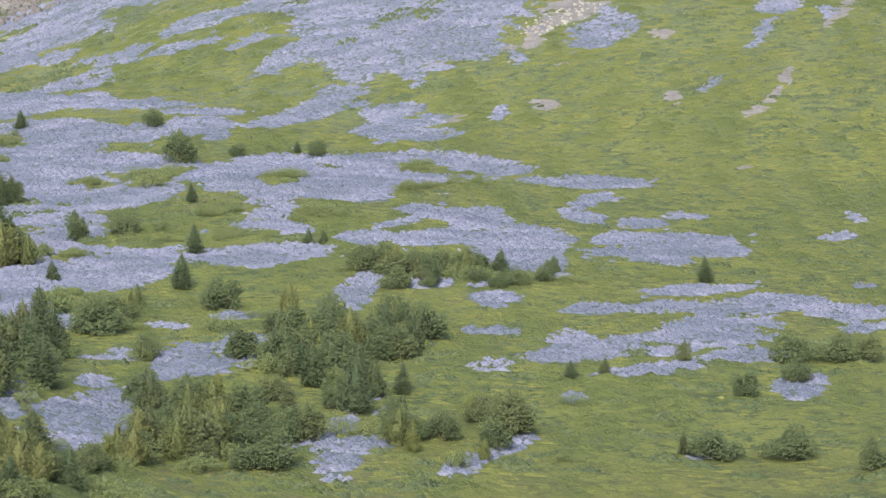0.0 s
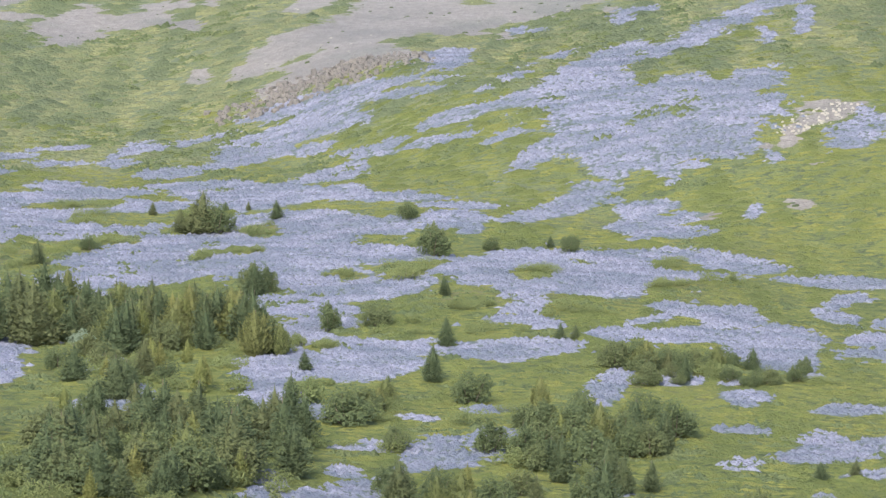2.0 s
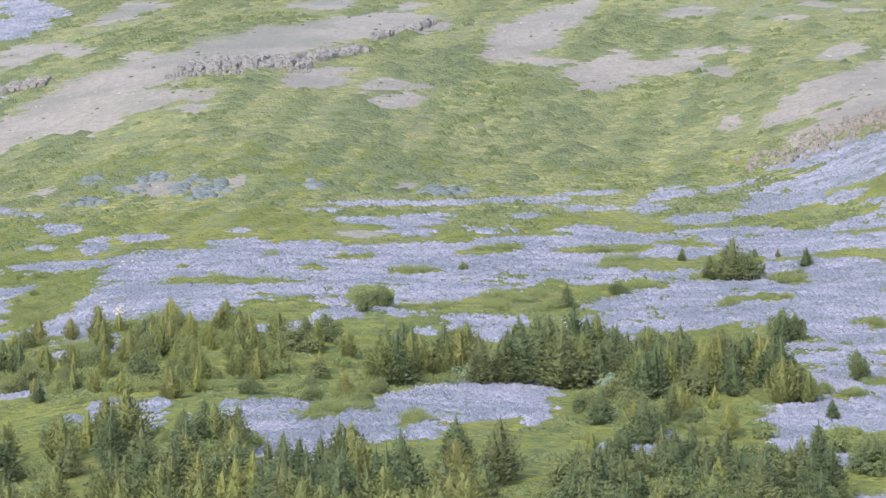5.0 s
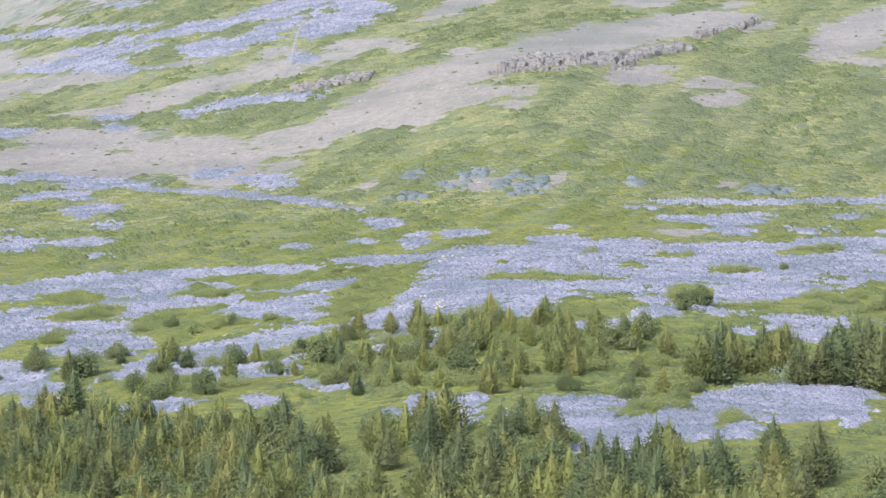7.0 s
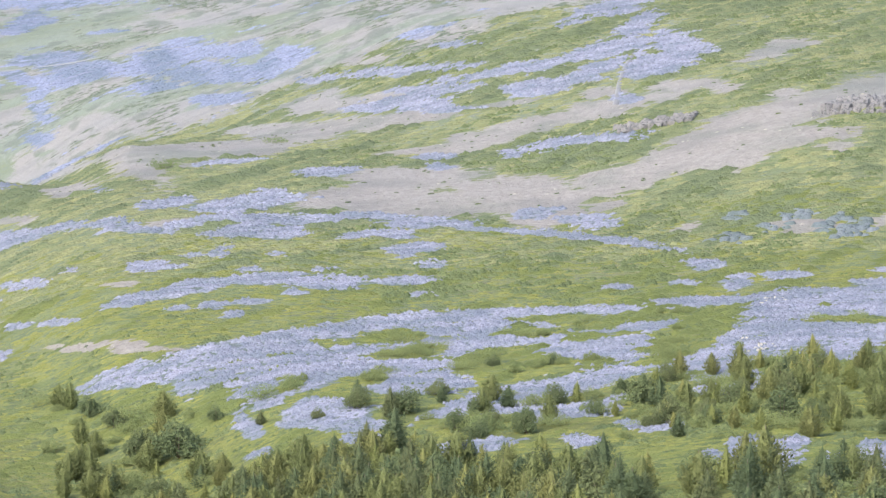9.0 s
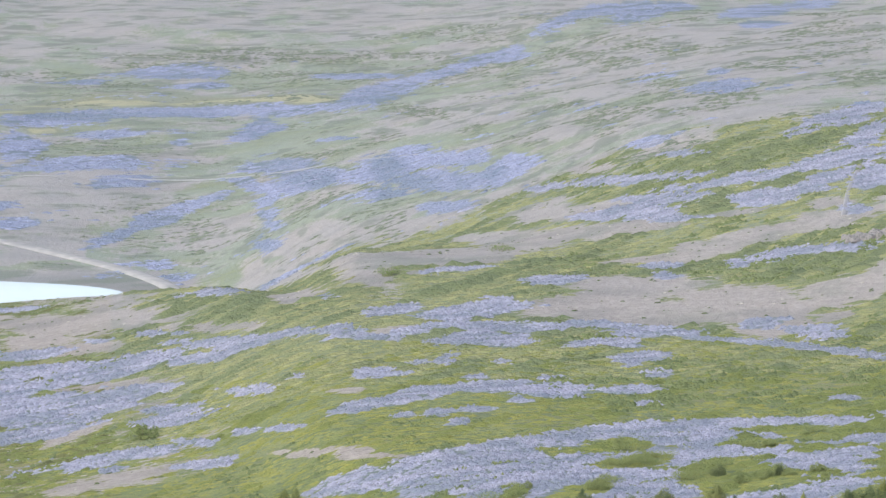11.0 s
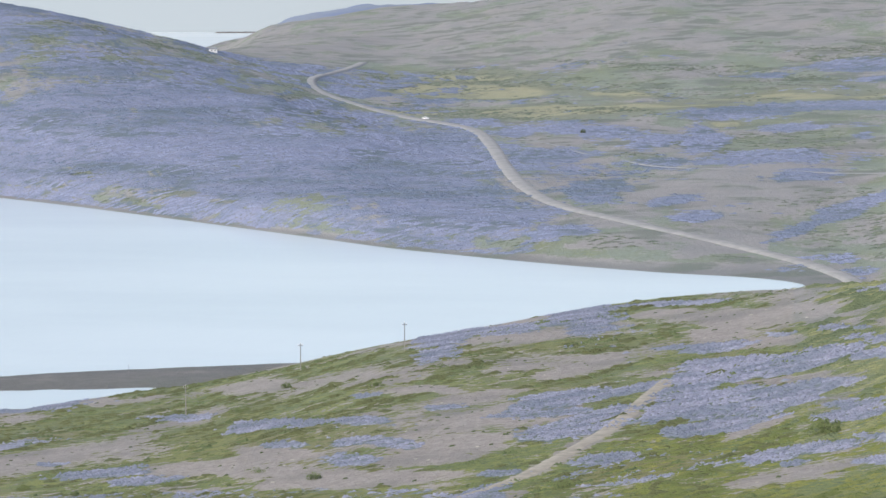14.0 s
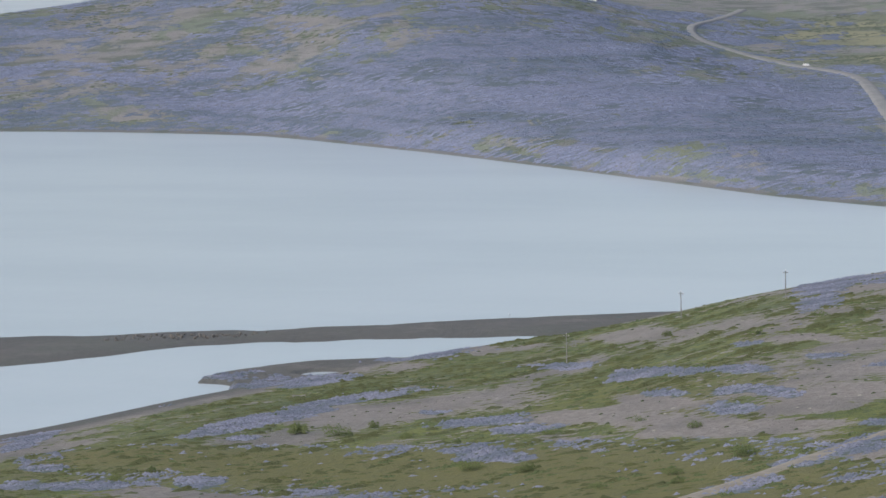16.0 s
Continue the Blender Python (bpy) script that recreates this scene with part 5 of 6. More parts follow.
# ---- plant and stone materials ----
def plant_material(name, light, dark, warm, rough_=0.85):
    """Foliage that varies from tree to tree and from tuft to tuft."""
    k = Nodes(name)
    tuft = k.mix(k.math("MULTIPLY_ADD", k.island(), 0.65, 0.25), dark, light)
    tuft = k.mix(k.math("MULTIPLY", k.step(k.random(), 0.3, 1.0), 0.55), tuft, warm)
    tuft = k.mix(k.math("MULTIPLY", k.step(k.noise(0.25, 2), 0.5, 0.7), 0.6), tuft, dark)
    return k.done(tuft, rough_)


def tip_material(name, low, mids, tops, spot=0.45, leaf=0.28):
    """Plants whose tops differ in colour from their feet, with drifts of paler and darker tufts."""
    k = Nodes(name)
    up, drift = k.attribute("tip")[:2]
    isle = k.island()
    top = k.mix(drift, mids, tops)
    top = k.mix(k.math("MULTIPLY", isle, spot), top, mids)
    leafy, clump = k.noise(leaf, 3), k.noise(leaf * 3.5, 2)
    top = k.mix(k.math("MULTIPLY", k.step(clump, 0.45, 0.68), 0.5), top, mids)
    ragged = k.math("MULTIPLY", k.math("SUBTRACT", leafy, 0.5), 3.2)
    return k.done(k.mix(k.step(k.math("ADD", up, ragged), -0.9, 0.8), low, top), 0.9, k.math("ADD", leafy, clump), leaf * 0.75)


def stone_material(name, dark, light, crack):
    k = Nodes(name)
    grey = k.mix(k.island(), dark, light)
    grey = k.mix(k.step(k.noise(0.5, 4), 0.5, 0.72), grey, crack)
    return k.done(grey, 0.9, k.noise(0.3, 4), 0.05)


def plain_material(name, a, b, size, roughness=0.7, metallic=0.0):
    k = Nodes(name)
    return k.done(k.mix(k.step(k.noise(size, 4), 0.35, 0.65), a, b), roughness, k.noise(size * 0.3, 3), size * 0.02, metallic)


SPRUCE = plant_material("spruce_needles", (0.098, 0.126, 0.058), (0.046, 0.070, 0.042), (0.125, 0.130, 0.056))
PINE = plant_material("pine_needles", (0.148, 0.168, 0.060), (0.076, 0.096, 0.046), (0.165, 0.160, 0.058))
LARCH = plant_material("larch_needles", (0.178, 0.195, 0.062), (0.100, 0.120, 0.048), (0.190, 0.180, 0.066))
BIRCH = plant_material("birch_leaves", (0.108, 0.136, 0.058), (0.055, 0.078, 0.042), (0.125, 0.136, 0.058))
WILLOW = plant_material("willow_leaves", (0.148, 0.182, 0.070), (0.080, 0.110, 0.050), (0.160, 0.178, 0.070))
PALE_WILLOW = plant_material("woolly_willow_leaves", (0.20, 0.25, 0.18), (0.12, 0.165, 0.115), (0.19, 0.23, 0.165))
BARK = plain_material("bark", (0.11, 0.085, 0.065), (0.19, 0.16, 0.13), 0.2, 0.9)
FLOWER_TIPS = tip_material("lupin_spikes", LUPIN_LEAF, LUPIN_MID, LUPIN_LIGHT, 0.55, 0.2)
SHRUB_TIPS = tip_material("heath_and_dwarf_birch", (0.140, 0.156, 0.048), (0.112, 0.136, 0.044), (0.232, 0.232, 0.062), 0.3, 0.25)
# greyer and paler than the near heath: distance haze mixed into the colours
SCRUB_TIPS = tip_material("hazed_hill_scrub", (0.155, 0.172, 0.084), (0.108, 0.134, 0.072), (0.268, 0.268, 0.122), 0.3, 0.5)
# haze over the far slopes put into the scrub's greys
FAR_TIPS = tip_material("hazed_far_scrub", (0.115, 0.135, 0.100), (0.118, 0.140, 0.108), (0.165, 0.182, 0.132), 0.3, 1.5)
# bluer and lower in contrast than the near lupins
BLUFF_TIPS = tip_material("far_lupins", (0.145, 0.175, 0.215), (0.140, 0.172, 0.232), (0.240, 0.263, 0.376), 0.25, 1.2)
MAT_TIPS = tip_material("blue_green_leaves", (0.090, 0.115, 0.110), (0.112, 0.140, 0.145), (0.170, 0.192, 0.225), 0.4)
# light on the bush tops put into the colour: paler above, darker below
CLUMP_TIPS = tip_material("bush_leaves_lit_tops", (0.070, 0.095, 0.050), (0.085, 0.115, 0.054), (0.160, 0.182, 0.076), 0.3, 0.3)
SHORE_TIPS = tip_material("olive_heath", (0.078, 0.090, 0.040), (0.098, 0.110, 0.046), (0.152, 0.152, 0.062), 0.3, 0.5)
STONE = stone_material("basalt", (0.09, 0.09, 0.098), (0.20, 0.195, 0.195), (0.06, 0.06, 0.066))
PALE_STONE = stone_material("pale_stones", (0.28, 0.262, 0.22), (0.38, 0.36, 0.305), (0.22, 0.205, 0.175))
DOT_TIPS = tip_material("dark_shrub_leaves", (0.045, 0.065, 0.035), (0.065, 0.085, 0.040), (0.090, 0.110, 0.050))
TAN_STONE = stone_material("weathered_rock", (0.105, 0.099, 0.092), (0.195, 0.182, 0.168), (0.07, 0.066, 0.062))


def part(name, bm, material, parent, label=""):
    """Links a bmesh as one mesh under a thing or part."""
    me = bpy.data.meshes.new(name)
    bm.to_mesh(me)
    bm.free()
    me.materials.append(material)
    ob = new(name, me)
    ob.parent = parent
    return tagged(ob, label)


def thing(name, m, label, category, group=""):
    ob = new(name)
    ob.empty_display_size = 0.3
    ob.matrix_basis = m
    return tagged(ob, label, category, group)


def tube(bm, a, b, ra, rb, sides=6):
    """A tapered, closed rod from a to b."""
    a, b = Vector(a), Vector(b)
    turn = (b - a).to_track_quat("Z", "Y").to_matrix()
    rings = []
    for c, r in ((a, ra), (b, rb)):
        rings.append([bm.verts.new(c + turn @ Vector((r * math.cos(2 * math.pi * i / sides), r * math.sin(2 * math.pi * i / sides), 0))) for i in range(sides)])
    for i in range(sides):
        j = (i + 1) % sides
        bm.faces.new((rings[0][i], rings[0][j], rings[1][j], rings[1][i]))
    bm.faces.new(rings[0][::-1])
    bm.faces.new(rings[1])


def block(bm, lo, hi, bevel=0.0):
    made = bmesh.ops.create_cube(bm, size=1)["verts"]
    for v in made:
        v.co = Vector([lo[i] if v.co[i] < 0 else hi[i] for i in range(3)])
    if bevel:
        bmesh.ops.bevel(bm, geom=list({e for v in made for e in v.link_edges}), offset=bevel, segments=2, affect="EDGES")


# ---- trees ----
def needle_tree(name, rng, width, whorls, rise, material, label, category, sprays=1500, low=0.03):
    """A young conifer one metre tall: a tapered trunk, and boughs in whorls that carry many small needle sprays."""
    tree = thing(name, Matrix.Identity(4), label, category)
    bm = bmesh.new()
    tube(bm, (0, 0, -0.03), (0, 0, 0.96), 0.018, 0.004)
    part("trunk", bm, BARK, tree)
    bm = bmesh.new()
    lean = Vector((rng.uniform(-0.03, 0.03), rng.uniform(-0.03, 0.03), 0))
    sides = [rng.uniform(0.72, 1.2) for _ in range(9)]  # uneven girth round the tree

    def girth(f, a):
        k = a / (2 * math.pi) * 9 % 9
        i = int(k)
        lumpy = sides[i] + (sides[(i + 1) % 9] - sides[i]) * (k - i)
        step = 0.62 + 0.58 * (1 - (f * whorls) % 1)  # each whorl is widest at its foot
        return width * ((1 - f) ** 0.75 * min(1, 0.55 + 3 * f)) * step * lumpy + 0.012

    rings = []  # the dense inside of the crown
    for i in range(8):
        f = i / 7
        rings.append([bm.verts.new(lean * f + Vector((math.cos(t) * girth(f, t) * 0.62, math.sin(t) * girth(f, t) * 0.62, low + (0.95 - low) * f)))
                      for t in (2 * math.pi * j / 9 for j in range(9))])
    for p, q in zip(rings, rings[1:]):
        for j in range(9):
            bm.faces.new((p[j], p[(j + 1) % 9], q[(j + 1) % 9], q[j]))
    for i in range(sprays):
        f = 1 - math.sqrt(rng.random())
        a = rng.uniform(0, 2 * math.pi)
        g = girth(f, a)
        d = g * (0.5 + 0.6 * rng.random() ** 0.7 + (0.25 if i % 7 == 0 else 0))
        out_, side = Vector((math.cos(a), math.sin(a), 0)), Vector((-math.sin(a), math.cos(a), 0))
        root = lean * f + out_ * d + Vector((0, 0, low + (0.95 - low) * f + rise * (d - 0.5 * g) + rng.uniform(-0.02, 0.02)))
        long = rng.uniform(0.035, 0.075) * (1.1 - 0.5 * f)
        way = (out_ * rng.uniform(0.3, 1.0) + side * rng.uniform(-0.6, 0.6) + Vector((0, 0, rise + rng.uniform(-0.2, 0.5)))).normalized()
        wide = way.cross(Vector((0, 0, 1)) + 0.5 * out_).normalized() * long * rng.uniform(0.22, 0.36)
        up = Vector((0, 0, long * 0.22))
        vs = [bm.verts.new(p) for p in (root - way * long * 0.3, root + wide + way * long * 0.2, root + way * long, root - wide + way * long * 0.2, root + way * long * 0.3 + up)]
        for j in range(4):
            bm.faces.new((vs[j], vs[(j + 1) % 4], vs[4]))
    tube(bm, lean + Vector((0, 0, 0.88)), lean + Vector((0, 0, 1.03)), 0.010, 0.003, 5)
    part("crown", bm, material, tree)
    return tree


def tuft(bm, c, r, rng, squash=0.8):
    """A small uneven clump of leaves."""
    turn = rng.uniform(0, 6.3)
    vs = [bm.verts.new(c + Vector((math.cos(turn + a), math.sin(turn + a), z * squash)) * r * rng.uniform(0.7, 1.35)) for a, z in ((0, -0.3), (2.1, -0.3), (4.2, -0.3))]
    vs.append(bm.verts.new(c + Vector((rng.uniform(-0.4, 0.4), rng.uniform(-0.4, 0.4), squash)) * r))
    for i, j, k in ((0, 1, 3), (1, 2, 3), (2, 0, 3)):
        bm.faces.new((vs[i], vs[j], vs[k]))


def leaf_tree(name, rng, width, lobes, tufts, size, material, label, category, low=0.18, stems=4):
    """A bush or small tree one metre tall: forked stems and a crown of leaf clumps in uneven lobes."""
    tree = thing(name, Matrix.Identity(4), label, category)
    centres = []
    for i in range(lobes):
        a = 2 * math.pi * i / lobes + rng.uniform(-0.4, 0.4)
        r = width * rng.uniform(0.35, 0.85) * (0.2 if i == 0 else 1)
        top = 1.0 if i == 0 else rng.uniform(0.42, 0.92)
        centres.append((Vector((r * math.cos(a), r * math.sin(a), (top + low) / 2)), width * rng.uniform(0.30, 0.52), (top - low) / 2))
    for c, w, h in centres[:stems]:
        bm = bmesh.new()
        fork = Vector((c.x * 0.4, c.y * 0.4, low * 0.8))
        tube(bm, (c.x * 0.1, c.y * 0.1, -0.04), fork, 0.022, 0.016, 5)
        tube(bm, fork, (c.x, c.y, c.z + h * 0.5), 0.016, 0.005, 5)
        part("stem", bm, BARK, tree)
    bm = bmesh.new()
    for i in range(tufts):
        c, w, h = centres[i % len(centres)]
        d = Vector((rng.gauss(0, 1), rng.gauss(0, 1), rng.gauss(0.15, 1))).normalized() * rng.uniform(0.6, 1.2)
        tuft(bm, c + Vector((d.x * w, d.y * w, d.z * h)), size * rng.uniform(0.7, 1.3), rng)
    part("crown", bm, material, tree)
    return tree


rng = random.Random(11)
KINDS = {
    "s": [needle_tree("spruce_tree", rng, w, n, r, SPRUCE, "young dark green spruce tree among lupins", "tree") for w, n, r in ((0.30, 9, 0.1), (0.34, 8, 0.2), (0.27, 10, 0.0), (0.38, 8, 0.15), (0.32, 9, 0.3))],
    "p": [needle_tree("pine_tree", rng, w, n, r, PINE, "young olive green pine with pale shoots", "tree", 1300) for w, n, r in ((0.38, 6, 0.8), (0.33, 7, 0.9), (0.43, 5, 0.7), (0.29, 7, 1.0))],
    "y": [needle_tree("larch_tree", rng, w, n, r, LARCH, "slender yellowish green young larch", "tree", 800) for w, n, r in ((0.22, 8, 0.8), (0.27, 7, 0.7))],
    "b": [leaf_tree("birch_bush", rng, w, n, 1300, 0.040, BIRCH, "rounded dark green birch bush on the slope", "bush", 0.08) for w, n in ((0.50, 6), (0.62, 7), (0.42, 5), (0.72, 8))],
    "g": [leaf_tree("willow_shrub", rng, w, n, 480, 0.066, WILLOW, "low spreading green willow shrub", "shrub", 0.02, 2) for w, n in ((1.0, 6), (1.4, 8), (0.8, 5), (1.9, 10))],
    "w": [leaf_tree("woolly_willow", rng, w, n, 700, 0.075, PALE_WILLOW, "pale grey-green woolly willow bush", "shrub", 0.05) for w, n in ((0.85, 5), (0.95, 6))],
}
GROUPS = {"s": "spruces of the plantation", "p": "pines of the plantation", "y": "larches of the plantation", "b": "birch bushes",
          "g": "willow shrubs", "w": "woolly willows"}
for kind, group in GROUPS.items():
    for first in KINDS[kind]:
        tagged(first, group=group)
used = {}
thicket = []  # shrubs too many to tell apart
BUSH_AT += [(-415.2, 1750.0, 2.3)]


def plant(kind, x, y, height):
    """Stands a tree of this kind on the ground; the first of each shape is used itself."""
    shapes = KINDS[kind]
    if kind == "s" and sum(used.get(("s", k), 0) for k in range(5)) >= 296:
        kind, shapes = "p", KINDS["p"]
    i = rng.randrange(len(shapes))
    if kind == "g" and sum(used.get(("g", k), 0) for k in range(4)) >= 290:
        thicket.append((i, x, y, height * rng.uniform(0.9, 1.2), height, rng.uniform(0, 6.3)))
        return
    fat = rng.uniform(0.88, 1.18)
    m = pose(x, y, float(land(x, y)) - 0.05, rng.uniform(-3, 3), rng.uniform(-3, 3), rng.uniform(0, 360)) @ Matrix.Diagonal((height * fat, height * fat, height, 1))
    if (kind, i) not in used:
        used[kind, i] = 1
        shapes[i].matrix_basis = m
    else:
        used[kind, i] += 1
        twin = copy_thing(shapes[i], m)
        twin.matrix_basis = m


for kind, places in (("s", SPRUCE_AT), ("p", PINE_AT), ("y", LARCH_AT), ("b", BUSH_AT), ("g", LOW_AT), ("w", PALE_AT)):
    for x, y, h in places:
        plant(kind, x, y, h)
for ax, ay, bx, by, cx, cy, dx, dy, count, least, most, kinds in STANDS:
    for i in range(count):
        u, v = rng.random(), rng.random()
        x = (ax * (1 - u) + bx * u) * (1 - v) + (dx * (1 - u) + cx * u) * v
        y = (ay * (1 - u) + by * u) * (1 - v) + (dy * (1 - u) + cy * u) * v
        kind = rng.choice(kinds)
        h = rng.uniform(least, most) * {"b": 0.75, "g": 0.35, "y": 0.8}.get(kind, 1)
        plant(kind, x, y, h)
        if kind != "g" and (kinds[0] != "b" or i % 3 == 1):  # shrubs fill the gaps between the trees
            plant("g", x + rng.uniform(-4, 4), y + rng.uniform(-6, 6), rng.uniform(0.6, 1.6))
for px, py, long, wide, heading, *strength in HOLES:  # shrub thickets in the flower fields
    if 225 < math.hypot(px, py) < 520 and px > -100:
        for i in range(min(14, 4 + int(long * wide / 14))):
            a, d, h = rng.uniform(0, 6.3), math.sqrt(rng.random()), radians(heading)
            along, over = d * math.cos(a) * long, d * math.sin(a) * wide
            plant("g", px + along * math.sin(h) + over * math.cos(h), py + along * math.cos(h) - over * math.sin(h), rng.uniform(0.5, 1.3))
for kind in KINDS:  # shapes that no place has drawn are removed
    for i, shape in enumerate(KINDS[kind]):
        if (kind, i) not in used:
            for o in (*shape.children_recursive, shape):
                bpy.data.objects.remove(o)


def thicket_mesh():
    """The leaf clumps of all shrubs that stand too close to be told apart."""
    crowns = []
    for shape in KINDS["g"]:
        me = next(c for c in shape.children if c.name.startswith("crown")).data
        co = np.empty(len(me.vertices) * 3, np.float32)
        me.vertices.foreach_get("co", co)
        tri = np.empty(len(me.loops), np.int32)
        me.loops.foreach_get("vertex_index", tri)
        crowns.append((co.reshape(-1, 3), tri.reshape(-1, 3)))
    verts, faces, n = [], [], 0
    for i, x, y, wide, tall, turn in thicket:
        co, tri = crowns[i]
        c, s = math.cos(turn), math.sin(turn)
        verts.append(np.stack([x + wide * (c * co[:, 0] - s * co[:, 1]), y + wide * (s * co[:, 0] + c * co[:, 1]), float(land(x, y)) + tall * co[:, 2]], 1))
        faces.append(tri + n)
        n += len(co)
    me = bpy.data.meshes.new("willow_thicket")
    me.from_pydata(np.concatenate(verts).tolist(), [], np.concatenate(faces).tolist())
    me.materials.append(WILLOW)
    return me


tagged(new("willow_thicket", thicket_mesh()), "dense green willow scrub between the planted trees", "shrubs", kind="stuff")


# ---- low growth: lupins and heath as many small tufts ----
def tufts_mesh(name, x, y, radius, height, seed, tone, rounded=True, rim_tip=0.0):
    """All tufts of one field: uneven low mounds, or sharper tussocks, rooted in the ground."""
    g = np.random.default_rng(seed)
    n = len(x)
    z = land(x, y)
    a = 2 * np.pi * (np.arange(5)[None] / 5) + g.uniform(0, 6.3, (n, 1)) + g.uniform(-0.3, 0.3, (n, 5))
    low = radius[:, None] * g.uniform(0.75, 1.3, (n, 5))
    high = low * g.uniform(0.5, 0.78, (n, 5))
    long = g.uniform(1.0, 1.9, (n, 1)) if rounded else g.uniform(1.4, 2.8, (n, 1))
    rings = [np.zeros((n, 1)), high, low] if rounded else [0.4 * radius[:, None], low]
    turns = [g.uniform(0, 6.3, (n, 1))] + [a] * (len(rings) - 1)
    rim, turn = np.concatenate(rings, 1), np.concatenate(turns, 1)
    c, s = np.cos(turn) * long, np.sin(turn)
    b = np.arctan2(x, y)[:, None] + 0.35 * g.normal(0, 1, (n, 1))
    vx = x[:, None] + rim * (c * np.cos(b) + s * np.sin(b))
    vy = y[:, None] + rim * (s * np.cos(b) - c * np.sin(b))
    gx, gy = (land(x + 0.6, y) - land(x - 0.6, y)) / 1.2, (land(x, y + 0.6) - land(x, y - 0.6)) / 1.2
    rise = [np.ones((n, 1)), g.uniform(0.55, 0.95, (n, 5)), g.uniform(-0.2, 0.05, (n, 5))]
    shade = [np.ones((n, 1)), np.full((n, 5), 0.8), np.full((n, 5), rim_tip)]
    if not rounded:
        del rise[1], shade[1]
    vz = z[:, None] + gx[:, None] * (vx - x[:, None]) + gy[:, None] * (vy - y[:, None]) + height[:, None] * np.concatenate(rise, 1) - 0.03
    tip = np.concatenate(shade, 1)
    i = np.arange(5)
    k = (i + 1) % 5
    tri = np.stack([0 * i, 1 + i, 1 + k], 1)
    if rounded:
        tri = np.concatenate([tri, np.stack([1 + i, 6 + i, 6 + k], 1), np.stack([1 + i, 6 + k, 1 + k], 1)])
    size = rim.shape[1]
    faces = (tri[None] + size * np.arange(n)[:, None, None]).reshape(-1, 3)
    me = bpy.data.meshes.new(name)
    me.vertices.add(n * size)
    me.vertices.foreach_set("co", np.stack([vx, vy, vz], -1).astype(np.float32).ravel())
    me.loops.add(faces.size)
    me.loops.foreach_set("vertex_index", faces.astype(np.int32).ravel())
    me.polygons.add(len(faces))
    me.polygons.foreach_set("loop_start", np.arange(0, faces.size, 3, dtype=np.int32))
    me.polygons.foreach_set("use_smooth", np.ones(len(faces), bool))
    me.update()
    at = me.attributes.new("tip", "FLOAT_COLOR", "POINT")
    t = tip.ravel()
    at.data.foreach_set("color", np.stack([t, np.repeat(np.clip(tone, 0, 1), size), t, np.ones_like(t)], -1).astype(np.float32).ravel())
    print(name, n, "tufts")
    return me


def sow(b0, b1, r0, r1, per_metre, seed):
    """Even random places in a sector of the valley, with their covers."""
    g = np.random.default_rng(seed)
    n = int(per_metre * radians(b1 - b0) * (r1 ** 2 - r0 ** 2) / 2)
    r, b = np.sqrt(g.uniform(r0 ** 2, r1 ** 2, n)), np.radians(g.uniform(b0, b1, n))
    x, y = r * np.sin(b), r * np.cos(b)
    return x, y, r, [2 * c - 1 for c in covers(x, y)], g


def lupin_field(name, label, sector, per_metre, size, seed, material=FLOWER_TIPS, tall=0.8):
    x, y, r, (flowers, bare, dry, haze_tint), g = sow(*sector, per_metre, seed)
    edge = 0.35 * rough(x, y, 11, 31) + 0.40 * rough(x, y, 3.5, 32) + g.normal(0, 0.1, len(x))
    keep = (flowers + edge > 0.03) | ((flowers > -0.85) & (g.random(len(x)) < 0.012 * (flowers + 1)))
    x, y, r = x[keep], y[keep], r[keep]
    radius = size * g.uniform(0.6, 1.35, len(x))
    height = tall * size * g.uniform(0.6, 1.25, len(x)) * np.clip(1 + 0.5 * rough(x, y, 5, 33), 0.6, 1.5)
    u = np.arctan2(x, y) * r
    tone = 0.5 + 0.7 * rough(x, y, 14, 34) + 0.5 * rough(x * 0.5, y, 3, 35) + 1.3 * rough(0.35 * u, r / 2, 1.6, 38, 2)  # ripples across the slope
    if sector[2] > 1000:  # far off, paler and darker belts follow the contours
        tone = 0.6 + 1.5 * rough(0.2 * x + 0.15 * y, 5 * land(x, y), 16, 36) + 0.4 * rough(x, y, 60, 37)
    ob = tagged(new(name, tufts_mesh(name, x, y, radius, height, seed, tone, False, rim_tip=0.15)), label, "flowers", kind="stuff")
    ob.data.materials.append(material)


def heath(name, label, sector, per_metre, size, seed, material, thin=0.0):
    x, y, r, (flowers, bare, dry, haze_tint), g = sow(*sector, per_metre, seed)
    u, v = np.arctan2(x, y) * r, r / 6.0  # scrub grows in bands aslant of the slope
    along, over = 0.9 * u + 0.42 * v, -0.42 * u + 0.9 * v
    lush = 0.6 * rough(along, 9 * over, 14, 41) + 0.45 * rough(along, 12 * over, 5, 46, 2) + 0.25 * rough(x, y, 40, 42)
    keep = (flowers < 0.05) & ((dry < 0.25) | (g.random(len(x)) < 0.4)) & (bare + 0.4 * rough(x, y, 5, 43) + g.normal(0, 0.15, len(x)) < 0.0) & (lush - thin + g.normal(0, 0.25, len(x)) > -0.45)
    x, y, lush = x[keep], y[keep], lush[keep]
    radius = size * (0.35 + 1.25 * g.random(len(x)) ** 2) * np.clip(1 + 0.8 * lush, 0.6, 1.7)
    height = radius * g.uniform(0.2, 0.5, len(x)) * np.clip(1 + 0.8 * lush, 0.6, 1.8)
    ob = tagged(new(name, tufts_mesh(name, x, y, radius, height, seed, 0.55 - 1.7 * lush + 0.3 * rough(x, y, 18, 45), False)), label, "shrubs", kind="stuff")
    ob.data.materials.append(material)


